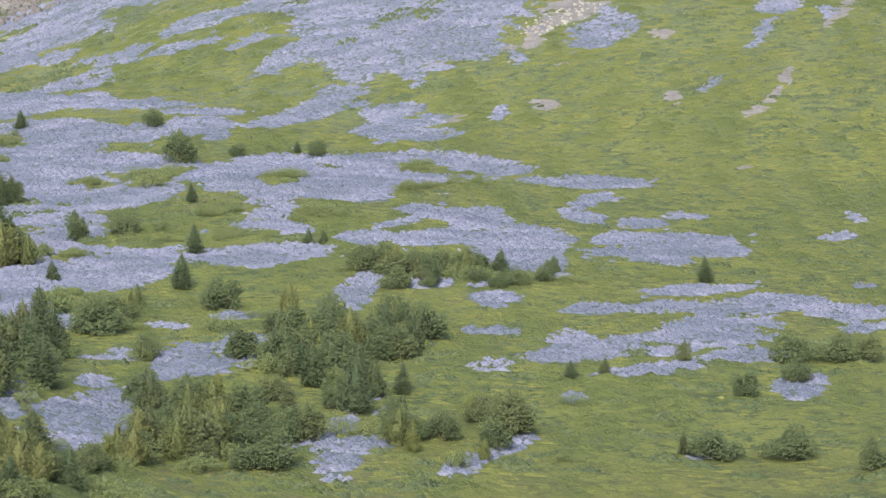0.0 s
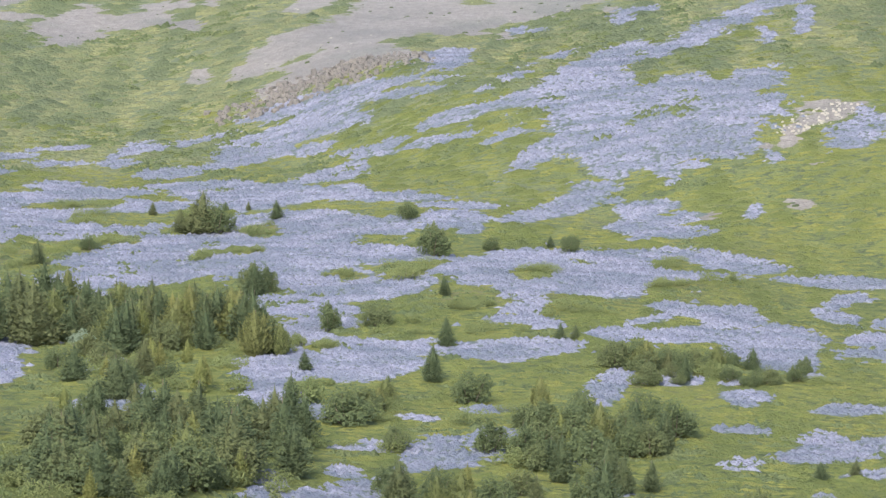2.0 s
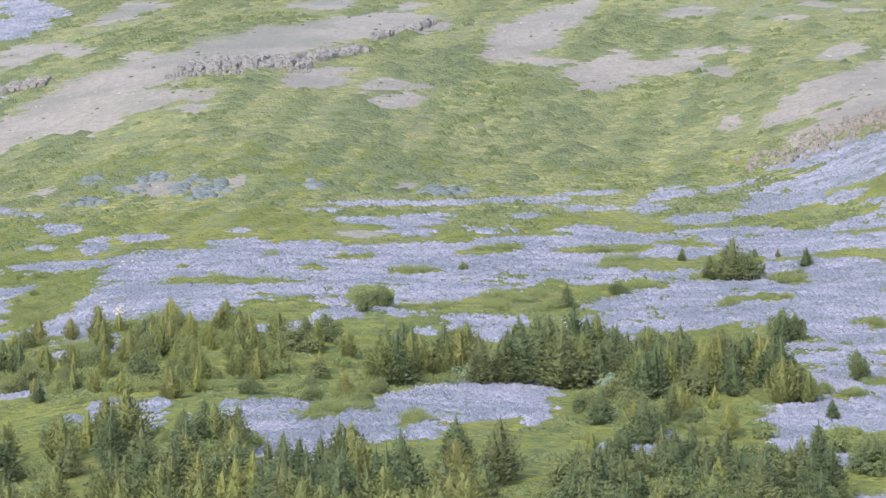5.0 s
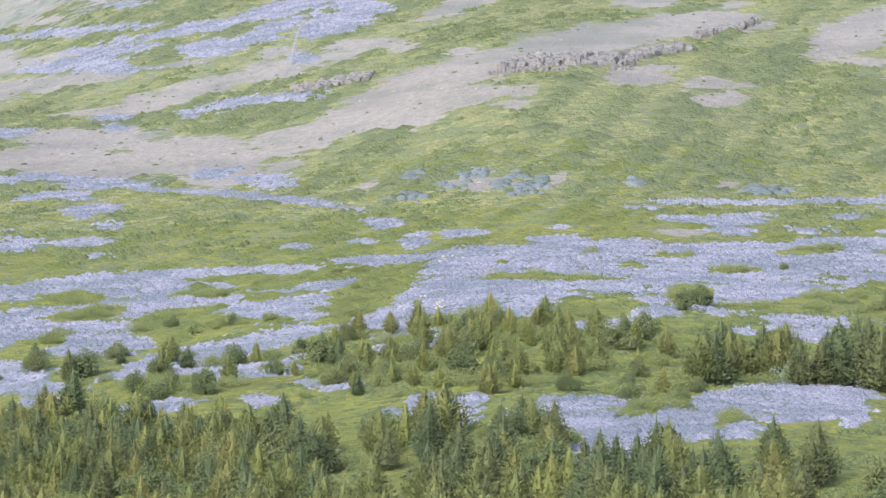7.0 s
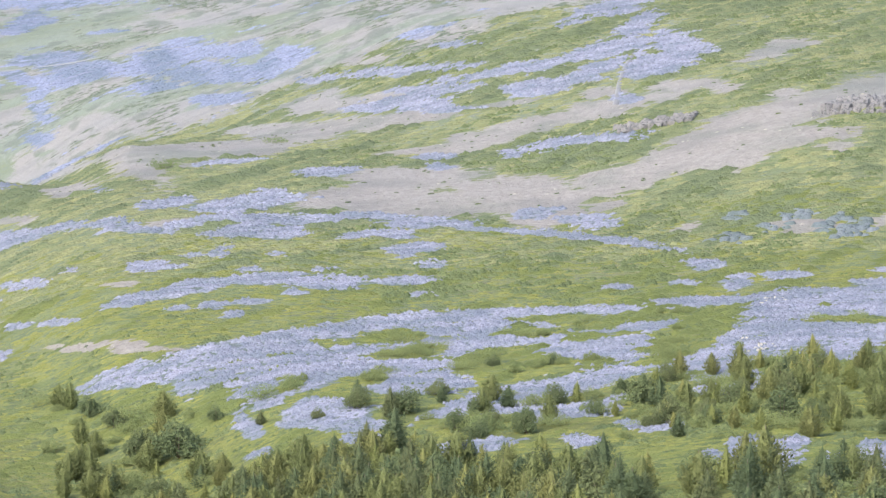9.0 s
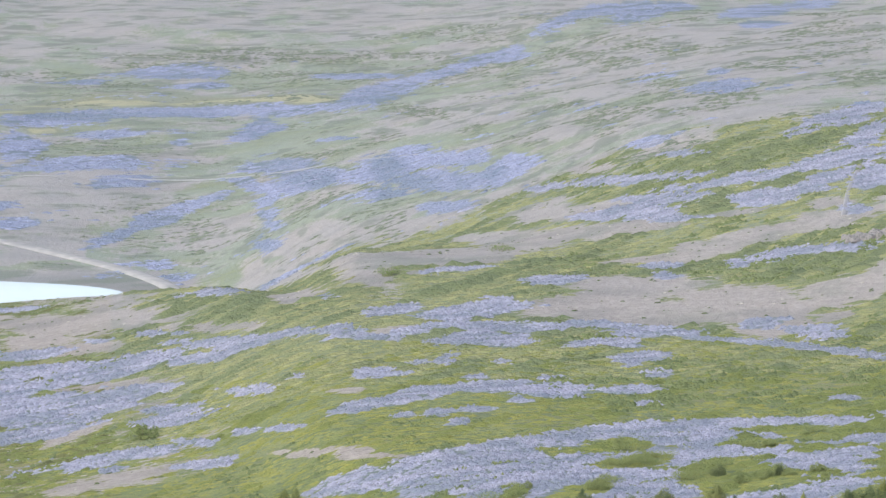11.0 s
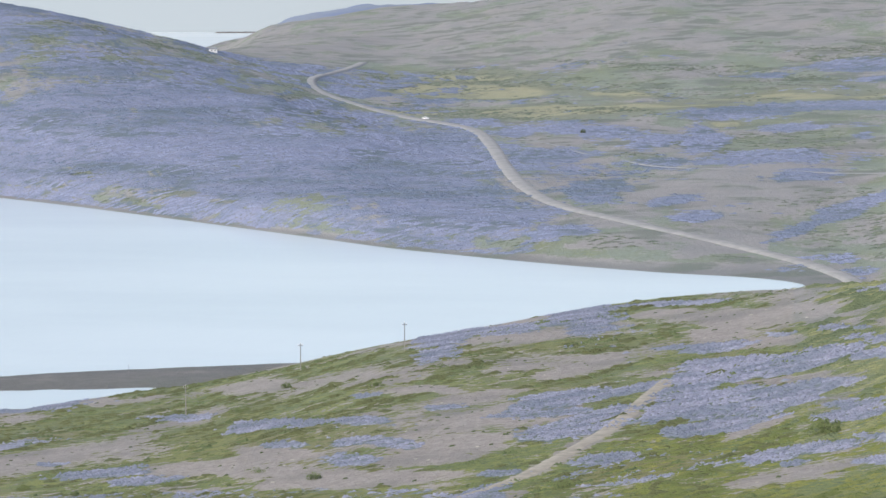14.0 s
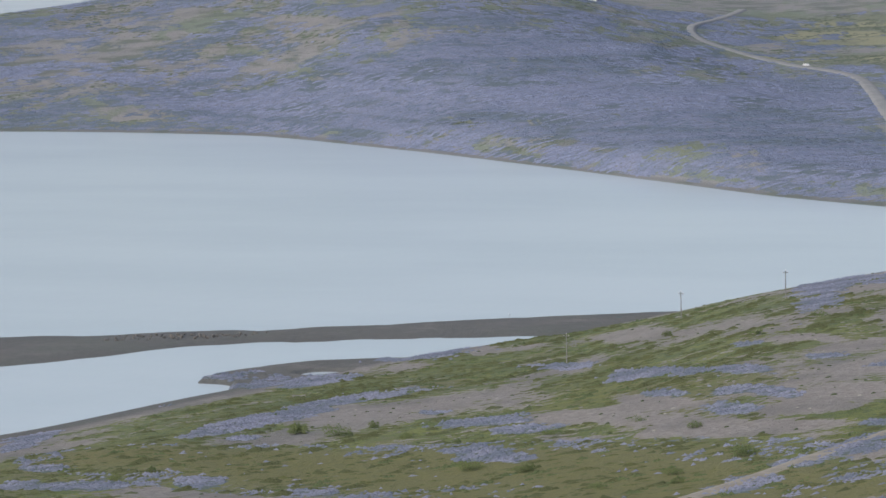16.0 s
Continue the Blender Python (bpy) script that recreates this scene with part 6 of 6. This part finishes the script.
lupin_field("lupin_field", "dense lavender-blue lupins in flower on the valley floor", (-13, 29.5, 222, 420), 3.3, 0.27, 51, FLOWER_TIPS, 1.15)
lupin_field("lupin_meadow", "lavender-blue lupins in flower below the hills", (-13, 29.5, 420, 620), 2.1, 0.33, 57, FLOWER_TIPS, 1.1)
lupin_field("lupin_slope", "lavender-blue lupins in drifts up the hillsides", (-13, 29.5, 620, 1050), 1.0, 0.46, 52, FLOWER_TIPS, 1.0)
lupin_field("lupin_shore", "scattered lupin drifts above the lagoon shore", (-30, -13, 445, 960), 1.4, 0.36, 53, FLOWER_TIPS, 1.0)
heath("heath", "yellow-green dwarf birch and heath tussocks", (-13, 29.5, 222, 420), 1.3, 0.45, 54, SHRUB_TIPS)
heath("heath_meadow", "yellow-green heath tussocks in the meadow", (-13, 29.5, 420, 620), 0.85, 0.60, 58, SHRUB_TIPS)
heath("heath_slope", "green dwarf birch scrub on the hillside", (-10, 29.5, 560, 1050), 0.55, 0.95, 55, SCRUB_TIPS)
heath("heath_shore", "olive heath tussocks on the gravelly shore slope", (-30, -10, 440, 960), 0.45, 0.62, 56, SHORE_TIPS, 0.45)


def scatter(name, label, category, sector, per_metre, size, squat, seed, material):
    """Lone low plants or stones on bare gravel."""
    x, y, r, (flowers, bare, dry, haze_tint), g = sow(*sector, per_metre, seed)
    keep = (bare + 0.3 * rough(x, y, 9, 44) > 0.08) & (flowers < 0.1) & (land(x, y) > 2.0)
    x, y = x[keep], y[keep]
    radius = size * g.uniform(0.4, 1.5, len(x)) ** 1.5
    ob = tagged(new(name, tufts_mesh(name, x, y, radius, radius * squat, seed, g.random(len(x)))), label, category, kind="stuff")
    ob.data.materials.append(material)


scatter("lone_shrubs", "small dark shrubs dotted over the gravel", "shrubs", (-30, 29.5, 440, 1050), 0.014, 0.24, 0.7, 81, DOT_TIPS)
scatter("stones", "pale loose stones on the gravel", "stones", (-30, 29.5, 440, 1050), 0.007, 0.18, 0.7, 83, PALE_STONE)


def far_scrub():
    """Dark low scrub in thin ranks on the slopes across the lagoon."""
    x, y, r, (flowers, bare, dry, haze_tint), g = sow(-30, 4, 1000, 2400, 0.085, 85)
    ranks = 0.7 * rough(0.3 * x + 0.2 * y, 4.5 * land(x, y), 14, 86) + 0.4 * rough(x, y, 80, 87) + 0.2 * rough(x, y, 9, 88)
    keep = (ranks + g.normal(0, 0.10, len(x)) > 0.20) & (flowers < 0.1) & (land(x, y) > 2.5) & (off_road(x, y) > 0.1)
    x, y = x[keep], y[keep]
    radius = g.uniform(0.5, 1.3, len(x))
    ob = tagged(new("far_scrub", tufts_mesh("far_scrub", x, y, radius, radius * 0.4, 85, g.random(len(x)), False)), "haze-greyed scrub on the slopes across the lagoon", "shrubs", kind="stuff")
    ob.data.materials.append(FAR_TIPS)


far_scrub()
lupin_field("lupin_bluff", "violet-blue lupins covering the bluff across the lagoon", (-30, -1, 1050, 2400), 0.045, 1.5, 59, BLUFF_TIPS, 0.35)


def leafy_mats():
    """Blue-green cushions along the foot of the hillside."""
    g = np.random.default_rng(96)
    xs, ys = [], []
    for x, y, wide, deep in [(54, 580, 4.5, 9.8), (47, 594, 3.7, 5.3), (37, 599, 2.1, 5.0), (35, 578, 3.2, 7.2), (72, 581, 3.1, 3.5), (92, 577, 5.6, 5.3), (43, 584, 3.7, 3.2)]:
        n = int(1.0 * wide * deep)
        a, d = g.uniform(0, 6.3, n), np.sqrt(g.random(n)) * g.uniform(0.6, 1.15, n)
        xs.append(x + wide * d * np.cos(a))
        ys.append(y + deep * d * np.sin(a))
    x, y = np.concatenate(xs), np.concatenate(ys)
    radius = g.uniform(0.5, 1.1, len(x))
    ob = tagged(new("leafy_mats", tufts_mesh("leafy_mats", x, y, radius, radius * 0.8, 96, g.random(len(x)))), "blue-green leafy cushions on bare soil below the hill", "shrubs", kind="stuff")
    ob.data.materials.append(MAT_TIPS)


leafy_mats()


def bush_clumps(name, label, sector, per_metre, size, seed, slope):
    """Low rounded bushes in loose ranks, standing out from the heath."""
    x, y, r, (flowers, bare, dry, haze_tint), g = sow(*sector, per_metre, seed)
    u, v = np.arctan2(x, y) * r, r / slope
    ranks = 0.75 * rough(0.9 * u + 0.42 * v, 7.0 * (0.9 * v - 0.42 * u), 16, seed + 1) + 0.4 * rough(x, y, 45, seed + 2)
    keep = ((flowers < 0.0) | (ranks > 0.40)) & (bare < -0.05) & (ranks + g.normal(0, 0.12, len(x)) > 0.10)
    x, y = x[keep], y[keep]
    n, sprigs = len(x), 8
    radius = size * (0.5 + 0.9 * g.random(n) ** 1.5)
    a, d = g.uniform(0, 6.3, (n, sprigs)), np.sqrt(g.random((n, sprigs)))
    b = np.arctan2(x, y)[:, None]
    along, over = 1.7 * radius[:, None] * d * np.cos(a), radius[:, None] * d * np.sin(a)
    px, py = x[:, None] + along * np.cos(b) + over * np.sin(b), y[:, None] - along * np.sin(b) + over * np.cos(b)
    tall = radius[:, None] * (0.75 - 0.5 * d ** 2) * g.uniform(0.6, 1.2, (n, sprigs))
    wide = np.repeat(radius[:, None] * 0.38, sprigs, 1) * g.uniform(0.7, 1.3, (n, sprigs))
    tone = np.repeat(g.random((n, 1)), sprigs, 1) * 0.7 + 0.3 * g.random((n, sprigs))
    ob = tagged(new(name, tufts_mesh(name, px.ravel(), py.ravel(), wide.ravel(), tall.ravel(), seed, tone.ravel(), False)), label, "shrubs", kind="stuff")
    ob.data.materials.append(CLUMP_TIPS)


bush_clumps("hillside_bushes", "dark green dwarf birch bushes in ranks on the hillside", (-3, 29.5, 520, 1050), 0.12, 1.0, 121, 4.0)
bush_clumps("meadow_bushes", "small green bushes scattered in the meadow", (-9, 29.5, 222, 520), 0.16, 0.62, 131, 2.0)
bush_clumps("shore_bushes", "dark low bushes on the shore slope", (-30, -9, 470, 900), 0.06, 0.7, 141, 2.0)
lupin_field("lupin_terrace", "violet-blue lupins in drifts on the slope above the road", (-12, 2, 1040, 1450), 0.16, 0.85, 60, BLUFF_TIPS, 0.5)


# ---- roads ----
def strip(name, points, width, material, label, lift=0.12, above=0.35, drop=1.2, smooth=6):
    """A lane that follows smooth turns over the ground, with a rounded crown and sloping shoulders."""
    pts = np.array(points, float)
    t = np.concatenate([[0], np.cumsum(np.hypot(*np.diff(pts, axis=0).T))])
    s = np.linspace(0, t[-1], max(40, int(t[-1] / 6)))
    x, y = spline(t, pts[:, 0], s), spline(t, pts[:, 1], s)
    for _ in range(smooth):
        x[1:-1], y[1:-1] = (x[:-2] + 2 * x[1:-1] + x[2:]) / 4, (y[:-2] + 2 * y[1:-1] + y[2:]) / 4
    dx, dy = np.gradient(x), np.gradient(y)
    n = np.hypot(dx, dy)
    nx, ny = -dy / n, dx / n
    mid = land(x, y)
    for _ in range(10):
        mid[1:-1] = (mid[:-2] + 2 * mid[1:-1] + mid[2:]) / 4
    bm = bmesh.new()
    rows = []
    for off, h in ((-0.75, -drop), (-0.5, lift), (-0.2, lift + 0.10), (0.2, lift + 0.10), (0.5, lift), (0.75, -drop)):
        px, py = x + nx * off * width, y + ny * off * width
        pz = mid + h + above if h > 0 else np.minimum(mid, land(px, py)) + h
        rows.append([bm.verts.new(p) for p in zip(px, py, pz)])
    for a, b in zip(rows, rows[1:]):
        for i in range(len(s) - 1):
            bm.faces.new((a[i], b[i], b[i + 1], a[i + 1]))
    me = bpy.data.meshes.new(name)
    bmesh.ops.recalc_face_normals(bm, faces=bm.faces)
    bm.to_mesh(me)
    bm.free()
    for p in me.polygons:
        p.use_smooth = True
    me.materials.append(material)
    return tagged(new(name, me), label, name, kind="structure")


ROAD = plain_material("road_gravel", (0.25, 0.25, 0.245), (0.31, 0.305, 0.295), 5.0, 0.95)
TRACK = plain_material("track_sand", (0.265, 0.242, 0.20), (0.34, 0.312, 0.258), 2.5, 0.95)
FAINT_TRACK = plain_material("track_dust", (0.20, 0.205, 0.215), (0.235, 0.24, 0.25), 2.5, 0.95)
strip("road", ROAD_LINE, 5.4, ROAD, "pale grey gravel road winding along the lagoon", 0.1, 0.35, 0.4, 20)
strip("track", [(-146, 690), (-144.6, 666), (-142, 635), (-140.7, 612), (-142.3, 577), (-144.5, 556), (-152, 543), (-156, 529), (-163, 512), (-170, 492)], 4.0, TRACK, "sandy vehicle track down the slope", 0.03, 0.06, 0.4)
strip("field_track", [(-470, 1760), (-431, 1714), (-377, 1619), (-333, 1563), (-224, 1511), (-160, 1450), (-110, 1360)], 1.0, FAINT_TRACK, "faint grey track across the flower slopes", 0.02, 0.08, 0.1)
strip("upper_track", [(29.7, 877), (26, 841), (23.2, 798), (21.9, 773)], 1.2, FAINT_TRACK, "narrow bare track through a lupin field", 0.03, 0.06, 0.4)


# ---- power line ----
def power_pole(height):
    """A wooden pole with a cross arm and three insulators."""
    pole = thing("power_pole", Matrix.Identity(4), "weathered wooden power pole with a cross arm", "pole", "poles of the power line")
    bm = bmesh.new()
    tube(bm, (0, 0, -0.6), (0, 0, height), 0.13, 0.09, 8)
    part("post", bm, POLE_WOOD, pole)
    bm = bmesh.new()
    block(bm, (-0.65, -0.05, height - 0.52), (0.65, 0.05, height - 0.40), 0.015)
    part("cross_arm", bm, POLE_WOOD, pole)
    for x in (-0.55, 0.0, 0.55):
        bm = bmesh.new()
        base = height - 0.37 if x else height
        tube(bm, (x, 0, base), (x, 0, base + 0.14), 0.05, 0.05, 8)
        tube(bm, (x, 0, base + 0.08), (x, 0, base + 0.26), 0.09, 0.05, 8)
        part("insulator", bm, PORCELAIN, pole, "pale porcelain insulator")
    return pole


POLE_WOOD = plain_material("grey_pole_wood", (0.20, 0.19, 0.18), (0.28, 0.265, 0.25), 0.4, 0.85)
PORCELAIN = plain_material("porcelain", (0.55, 0.53, 0.50), (0.62, 0.60, 0.57), 0.1, 0.3)
first_pole = power_pole(6.5)
for i, (x, y) in enumerate([(-265.1, 822.5), (-239.9, 825.7), (-270.2, 754.6)]):
    m = pose(x, y, float(land(x, y)), 0, 0, 20)
    if i == 0:
        first_pole.matrix_basis = m
    else:
        copy_thing(first_pole, m)


spot = (950 * math.sin(radians(-20.6)), 950 * math.cos(radians(-20.6)))
short_pole = copy_thing(first_pole, pose(*spot, float(land(*spot)), 0, 0, 20))
short_pole.matrix_basis = short_pole.matrix_basis @ Matrix.Scale(0.42, 4)
tagged(short_pole, "short weathered pole on the gravel spit")


# ---- rock outcrops ----
def boulder(bm, c, size, rng):
    """An angular block with worn corners."""
    made = bmesh.ops.create_icosphere(bm, subdivisions=1, radius=1)["verts"]
    spin = Euler((rng.uniform(0, 6), rng.uniform(0, 6), rng.uniform(0, 6))).to_matrix()
    for v in made:
        p = spin @ v.co
        p = Vector([math.copysign(abs(a) ** 0.55, a) for a in p]) * rng.uniform(0.8, 1.1)
        v.co = c + Vector((p.x * size[0], p.y * size[1], p.z * size[2]))


def outcrop(label, ends, count, depth, tall, seed, material=STONE):
    """A ledge of broken basalt along a line on the slope; every block is a part."""
    rng = random.Random(seed)
    (x0, y0), (x1, y1) = ends
    cx, cy = (x0 + x1) / 2, (y0 + y1) / 2
    base = Vector((cx, cy, float(land(cx, cy))))
    rock = thing("rock_outcrop", Matrix.Translation(base), label, "rock")
    shapes = []
    for i in range(14):
        bm = bmesh.new()
        boulder(bm, Vector((0, 0, 0)), (1, rng.uniform(0.7, 1.1), rng.uniform(0.8, 1.3)), rng)
        me = bpy.data.meshes.new("block")
        bm.to_mesh(me)
        bm.free()
        me.materials.append(material)
        shapes.append(me)
    for i in range(count):
        f = (i + rng.random()) / count
        x, y = x0 + (x1 - x0) * f + rng.uniform(-1, 1) * depth * 0.3, y0 + (y1 - y0) * f + rng.uniform(-1, 1) * depth
        size = rng.uniform(0.35, 1.0) * tall * 0.5
        piece = new("block", shapes[rng.randrange(14)])
        piece.parent = rock
        piece.matrix_basis = (Matrix.Translation(Vector((x, y, float(land(x, y)) + size * rng.uniform(0.1, 0.5))) - base)
                              @ Euler((rng.uniform(-0.3, 0.3), rng.uniform(-0.3, 0.3), rng.uniform(0, 6))).to_matrix().to_4x4()
                              @ Matrix.Diagonal((size * rng.uniform(0.8, 1.6), size, size * rng.uniform(0.8, 1.4), 1)))


outcrop("dark grey basalt ledge under a gravel ridge", ((60, 690), (84, 692)), 250, 5, 2.6, 61)
outcrop("dark grey broken basalt ledge on the hillside", ((84, 696), (98, 716)), 150, 4, 2.3, 62)
outcrop("grey scree below the basalt ledge", ((58, 684), (84, 687)), 220, 6, 1.1, 69)
outcrop("low basalt rocks at the end of the ridge", ((104, 738), (120, 758)), 50, 3, 2.4, 63)
outcrop("grey basalt cliff beside the gravel slope", ((22, 724), (36, 718)), 110, 4, 2.2, 64)
outcrop("brown-grey broken rock ledge above the lupins", ((147, 585), (163, 582)), 150, 9, 1.3, 65, TAN_STONE)
outcrop("pale broken rock ledge beside a lupin patch", ((163, 581), (179, 577)), 130, 9, 1.3, 66, TAN_STONE)

outcrop("brown-grey columnar rock face on the knoll", ((156, 591), (180, 585)), 260, 7, 1.1, 99, TAN_STONE)
outcrop("grey rubble and driftwood on the gravel spit", ((-427, 836), (-392, 853)), 90, 6, 0.8, 67, TAN_STONE)

outcrop("pale sandy scar strewn with loose stones on the slope", ((199, 470), (215, 480)), 90, 4, 0.5, 68, PALE_STONE)
# small stones stand in for pale dead branches in the flower field
for at, count in (((30, 429), 24), ((33, 411), 16), ((35, 486), 22), ((29, 438), 14)):
    outcrop("pale stones in place of dry branches among the lupins", ((at[0] - 1.5, at[1]), (at[0] + 1.5, at[1] + 2)), count, 3, 0.5, 70 + count, PALE_STONE)


# ---- parked car ----
def car():
    c = thing("car", Matrix.Identity(4), "small white car parked beside the gravel road", "car")
    bm = bmesh.new()
    outline = [(-2.1, 0.35), (-2.15, 0.75), (-1.9, 0.95), (-1.5, 1.0), (-1.0, 1.45), (0.6, 1.48), (1.2, 0.98), (2.0, 0.85), (2.15, 0.6), (2.1, 0.35)]
    sides = [[bm.verts.new((x, s * (0.82 - 0.12 * max(0, z - 0.95)), z)) for x, z in outline] for s in (-1, 1)]
    bm.faces.new(sides[0][::-1])
    bm.faces.new(sides[1])
    for i in range(len(outline)):
        j = (i + 1) % len(outline)
        bm.faces.new((sides[0][i], sides[0][j], sides[1][j], sides[1][i]))
    bmesh.ops.recalc_face_normals(bm, faces=bm.faces)
    part("body", bm, CAR_PAINT, c)
    for x, z, w in ((-1.22, 1.2, 0.42), (0.92, 1.2, 0.5)):
        bm = bmesh.new()
        block(bm, (x - 0.04, -0.62, z - 0.17), (x + 0.04, 0.62, z + 0.17), 0.02)
        part("window", bm, DARK_GLASS, c, "dark tinted glass")
    for s in (-1, 1):
        bm = bmesh.new()
        block(bm, (-0.85, s * 0.8 - 0.03, 1.02), (0.55, s * 0.8 + 0.03, 1.38), 0.02)
        part("window", bm, DARK_GLASS, c, "dark tinted glass")
        for x in (-1.35, 1.35):
            bm = bmesh.new()
            tube(bm, (x, s * 0.68, 0.32), (x, s * 0.86, 0.32), 0.32, 0.32, 14)
            wheel = part("wheel", bm, RUBBER, c)
            bm = bmesh.new()
            tube(bm, (x, s * 0.85, 0.32), (x, s * 0.88, 0.32), 0.19, 0.17, 10)
            part("rim", bm, STEEL, wheel)
    return c


CAR_PAINT = plain_material("white_car_paint", (0.78, 0.78, 0.77), (0.82, 0.82, 0.81), 1.0, 0.3)
DARK_GLASS = plain_material("dark_car_glass", (0.02, 0.022, 0.025), (0.03, 0.032, 0.035), 1.0, 0.1)
RUBBER = plain_material("tyre_rubber", (0.02, 0.02, 0.02), (0.035, 0.035, 0.035), 0.2, 0.9)
STEEL = plain_material("wheel_steel", (0.45, 0.45, 0.46), (0.55, 0.55, 0.56), 0.1, 0.35, 0.9)
car_ob = car()
car_ob.matrix_basis = pose(-530.0, 1868.0, float(land(-530.0, 1868.0)) + 0.52, 0, 0, -40)


# ---- house and breakwater by the fjord ----
def small_house():
    """A white house with a low gabled roof."""
    h = thing("house", Matrix.Identity(4), "small white house with a grey gabled roof", "house")
    bm = bmesh.new()
    block(bm, (-3.5, -2.5, -0.8), (3.5, 2.5, 2.6))
    part("wall", bm, HOUSE_WHITE, h)
    bm = bmesh.new()
    ends = [[bm.verts.new((x, y, z)) for y, z in ((-2.9, 2.55), (0, 4.3), (2.9, 2.55), (0, 4.05))] for x in (-3.8, 3.8)]
    for i in range(4):
        j = (i + 1) % 4
        bm.faces.new((ends[0][i], ends[0][j], ends[1][j], ends[1][i]))
    bm.faces.new(ends[0])
    bm.faces.new(ends[1][::-1])
    bmesh.ops.recalc_face_normals(bm, faces=bm.faces)
    part("roof", bm, HOUSE_ROOF, h, "grey sheet roof")
    for x in (-1.8, 1.2):
        bm = bmesh.new()
        block(bm, (x, -2.56, 0.9), (x + 1.0, -2.5, 1.9))
        part("window", bm, DARK_GLASS, h, "dark window")
    return h


HOUSE_WHITE = plain_material("white_wall_paint", (0.76, 0.76, 0.74), (0.82, 0.82, 0.80), 1.5, 0.7)
HOUSE_ROOF = plain_material("grey_roof_sheet", (0.20, 0.21, 0.22), (0.27, 0.28, 0.29), 1.0, 0.5)
away = math.radians(-19.2)
house = small_house()
house.matrix_basis = pose(2290 * math.sin(away), 2290 * math.cos(away), float(land(2290 * math.sin(away), 2290 * math.cos(away))), 0, 0, 25) @ Matrix.Scale(0.7, 4)


def breakwater():
    bm = bmesh.new()
    g = random.Random(5)
    rows = []
    for i in range(40):
        b = math.radians(-19.15 + 0.95 * i / 39)
        top = 1.5 + g.uniform(-0.3, 0.3)
        rows.append([bm.verts.new(((4860 + d) * math.sin(b), (4860 + d) * math.cos(b), z)) for d, z in ((-12, -0.5), (-4, top), (4, top), (12, -0.5))])
    for p, q in zip(rows, rows[1:]):
        for k in range(3):
            bm.faces.new((p[k], p[k + 1], q[k + 1], q[k]))
    me = bpy.data.meshes.new("breakwater")
    bmesh.ops.recalc_face_normals(bm, faces=bm.faces)
    bm.to_mesh(me)
    bm.free()
    me.materials.append(TAN_STONE)
    tagged(new("breakwater", me), "long low grey stone breakwater in the fjord", "breakwater")


breakwater()


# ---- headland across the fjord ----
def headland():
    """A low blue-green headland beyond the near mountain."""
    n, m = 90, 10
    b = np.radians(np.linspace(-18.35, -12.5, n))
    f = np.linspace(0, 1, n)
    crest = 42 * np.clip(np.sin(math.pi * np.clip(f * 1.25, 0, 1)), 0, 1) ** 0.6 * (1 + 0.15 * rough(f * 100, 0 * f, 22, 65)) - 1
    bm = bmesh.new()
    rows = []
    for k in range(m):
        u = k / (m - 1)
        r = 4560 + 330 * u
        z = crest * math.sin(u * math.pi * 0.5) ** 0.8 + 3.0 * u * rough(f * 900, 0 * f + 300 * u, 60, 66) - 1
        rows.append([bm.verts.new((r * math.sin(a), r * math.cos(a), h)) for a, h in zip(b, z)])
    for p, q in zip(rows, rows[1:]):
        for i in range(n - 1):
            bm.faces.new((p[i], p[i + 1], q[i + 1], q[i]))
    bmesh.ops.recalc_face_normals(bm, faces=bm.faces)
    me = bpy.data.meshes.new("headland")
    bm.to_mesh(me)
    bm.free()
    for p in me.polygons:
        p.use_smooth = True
    # bluish haze over the water put into the hill's colour
    me.materials.append(plain_material("hazed_headland", (0.16, 0.20, 0.30), (0.20, 0.23, 0.28), 60, 0.95))
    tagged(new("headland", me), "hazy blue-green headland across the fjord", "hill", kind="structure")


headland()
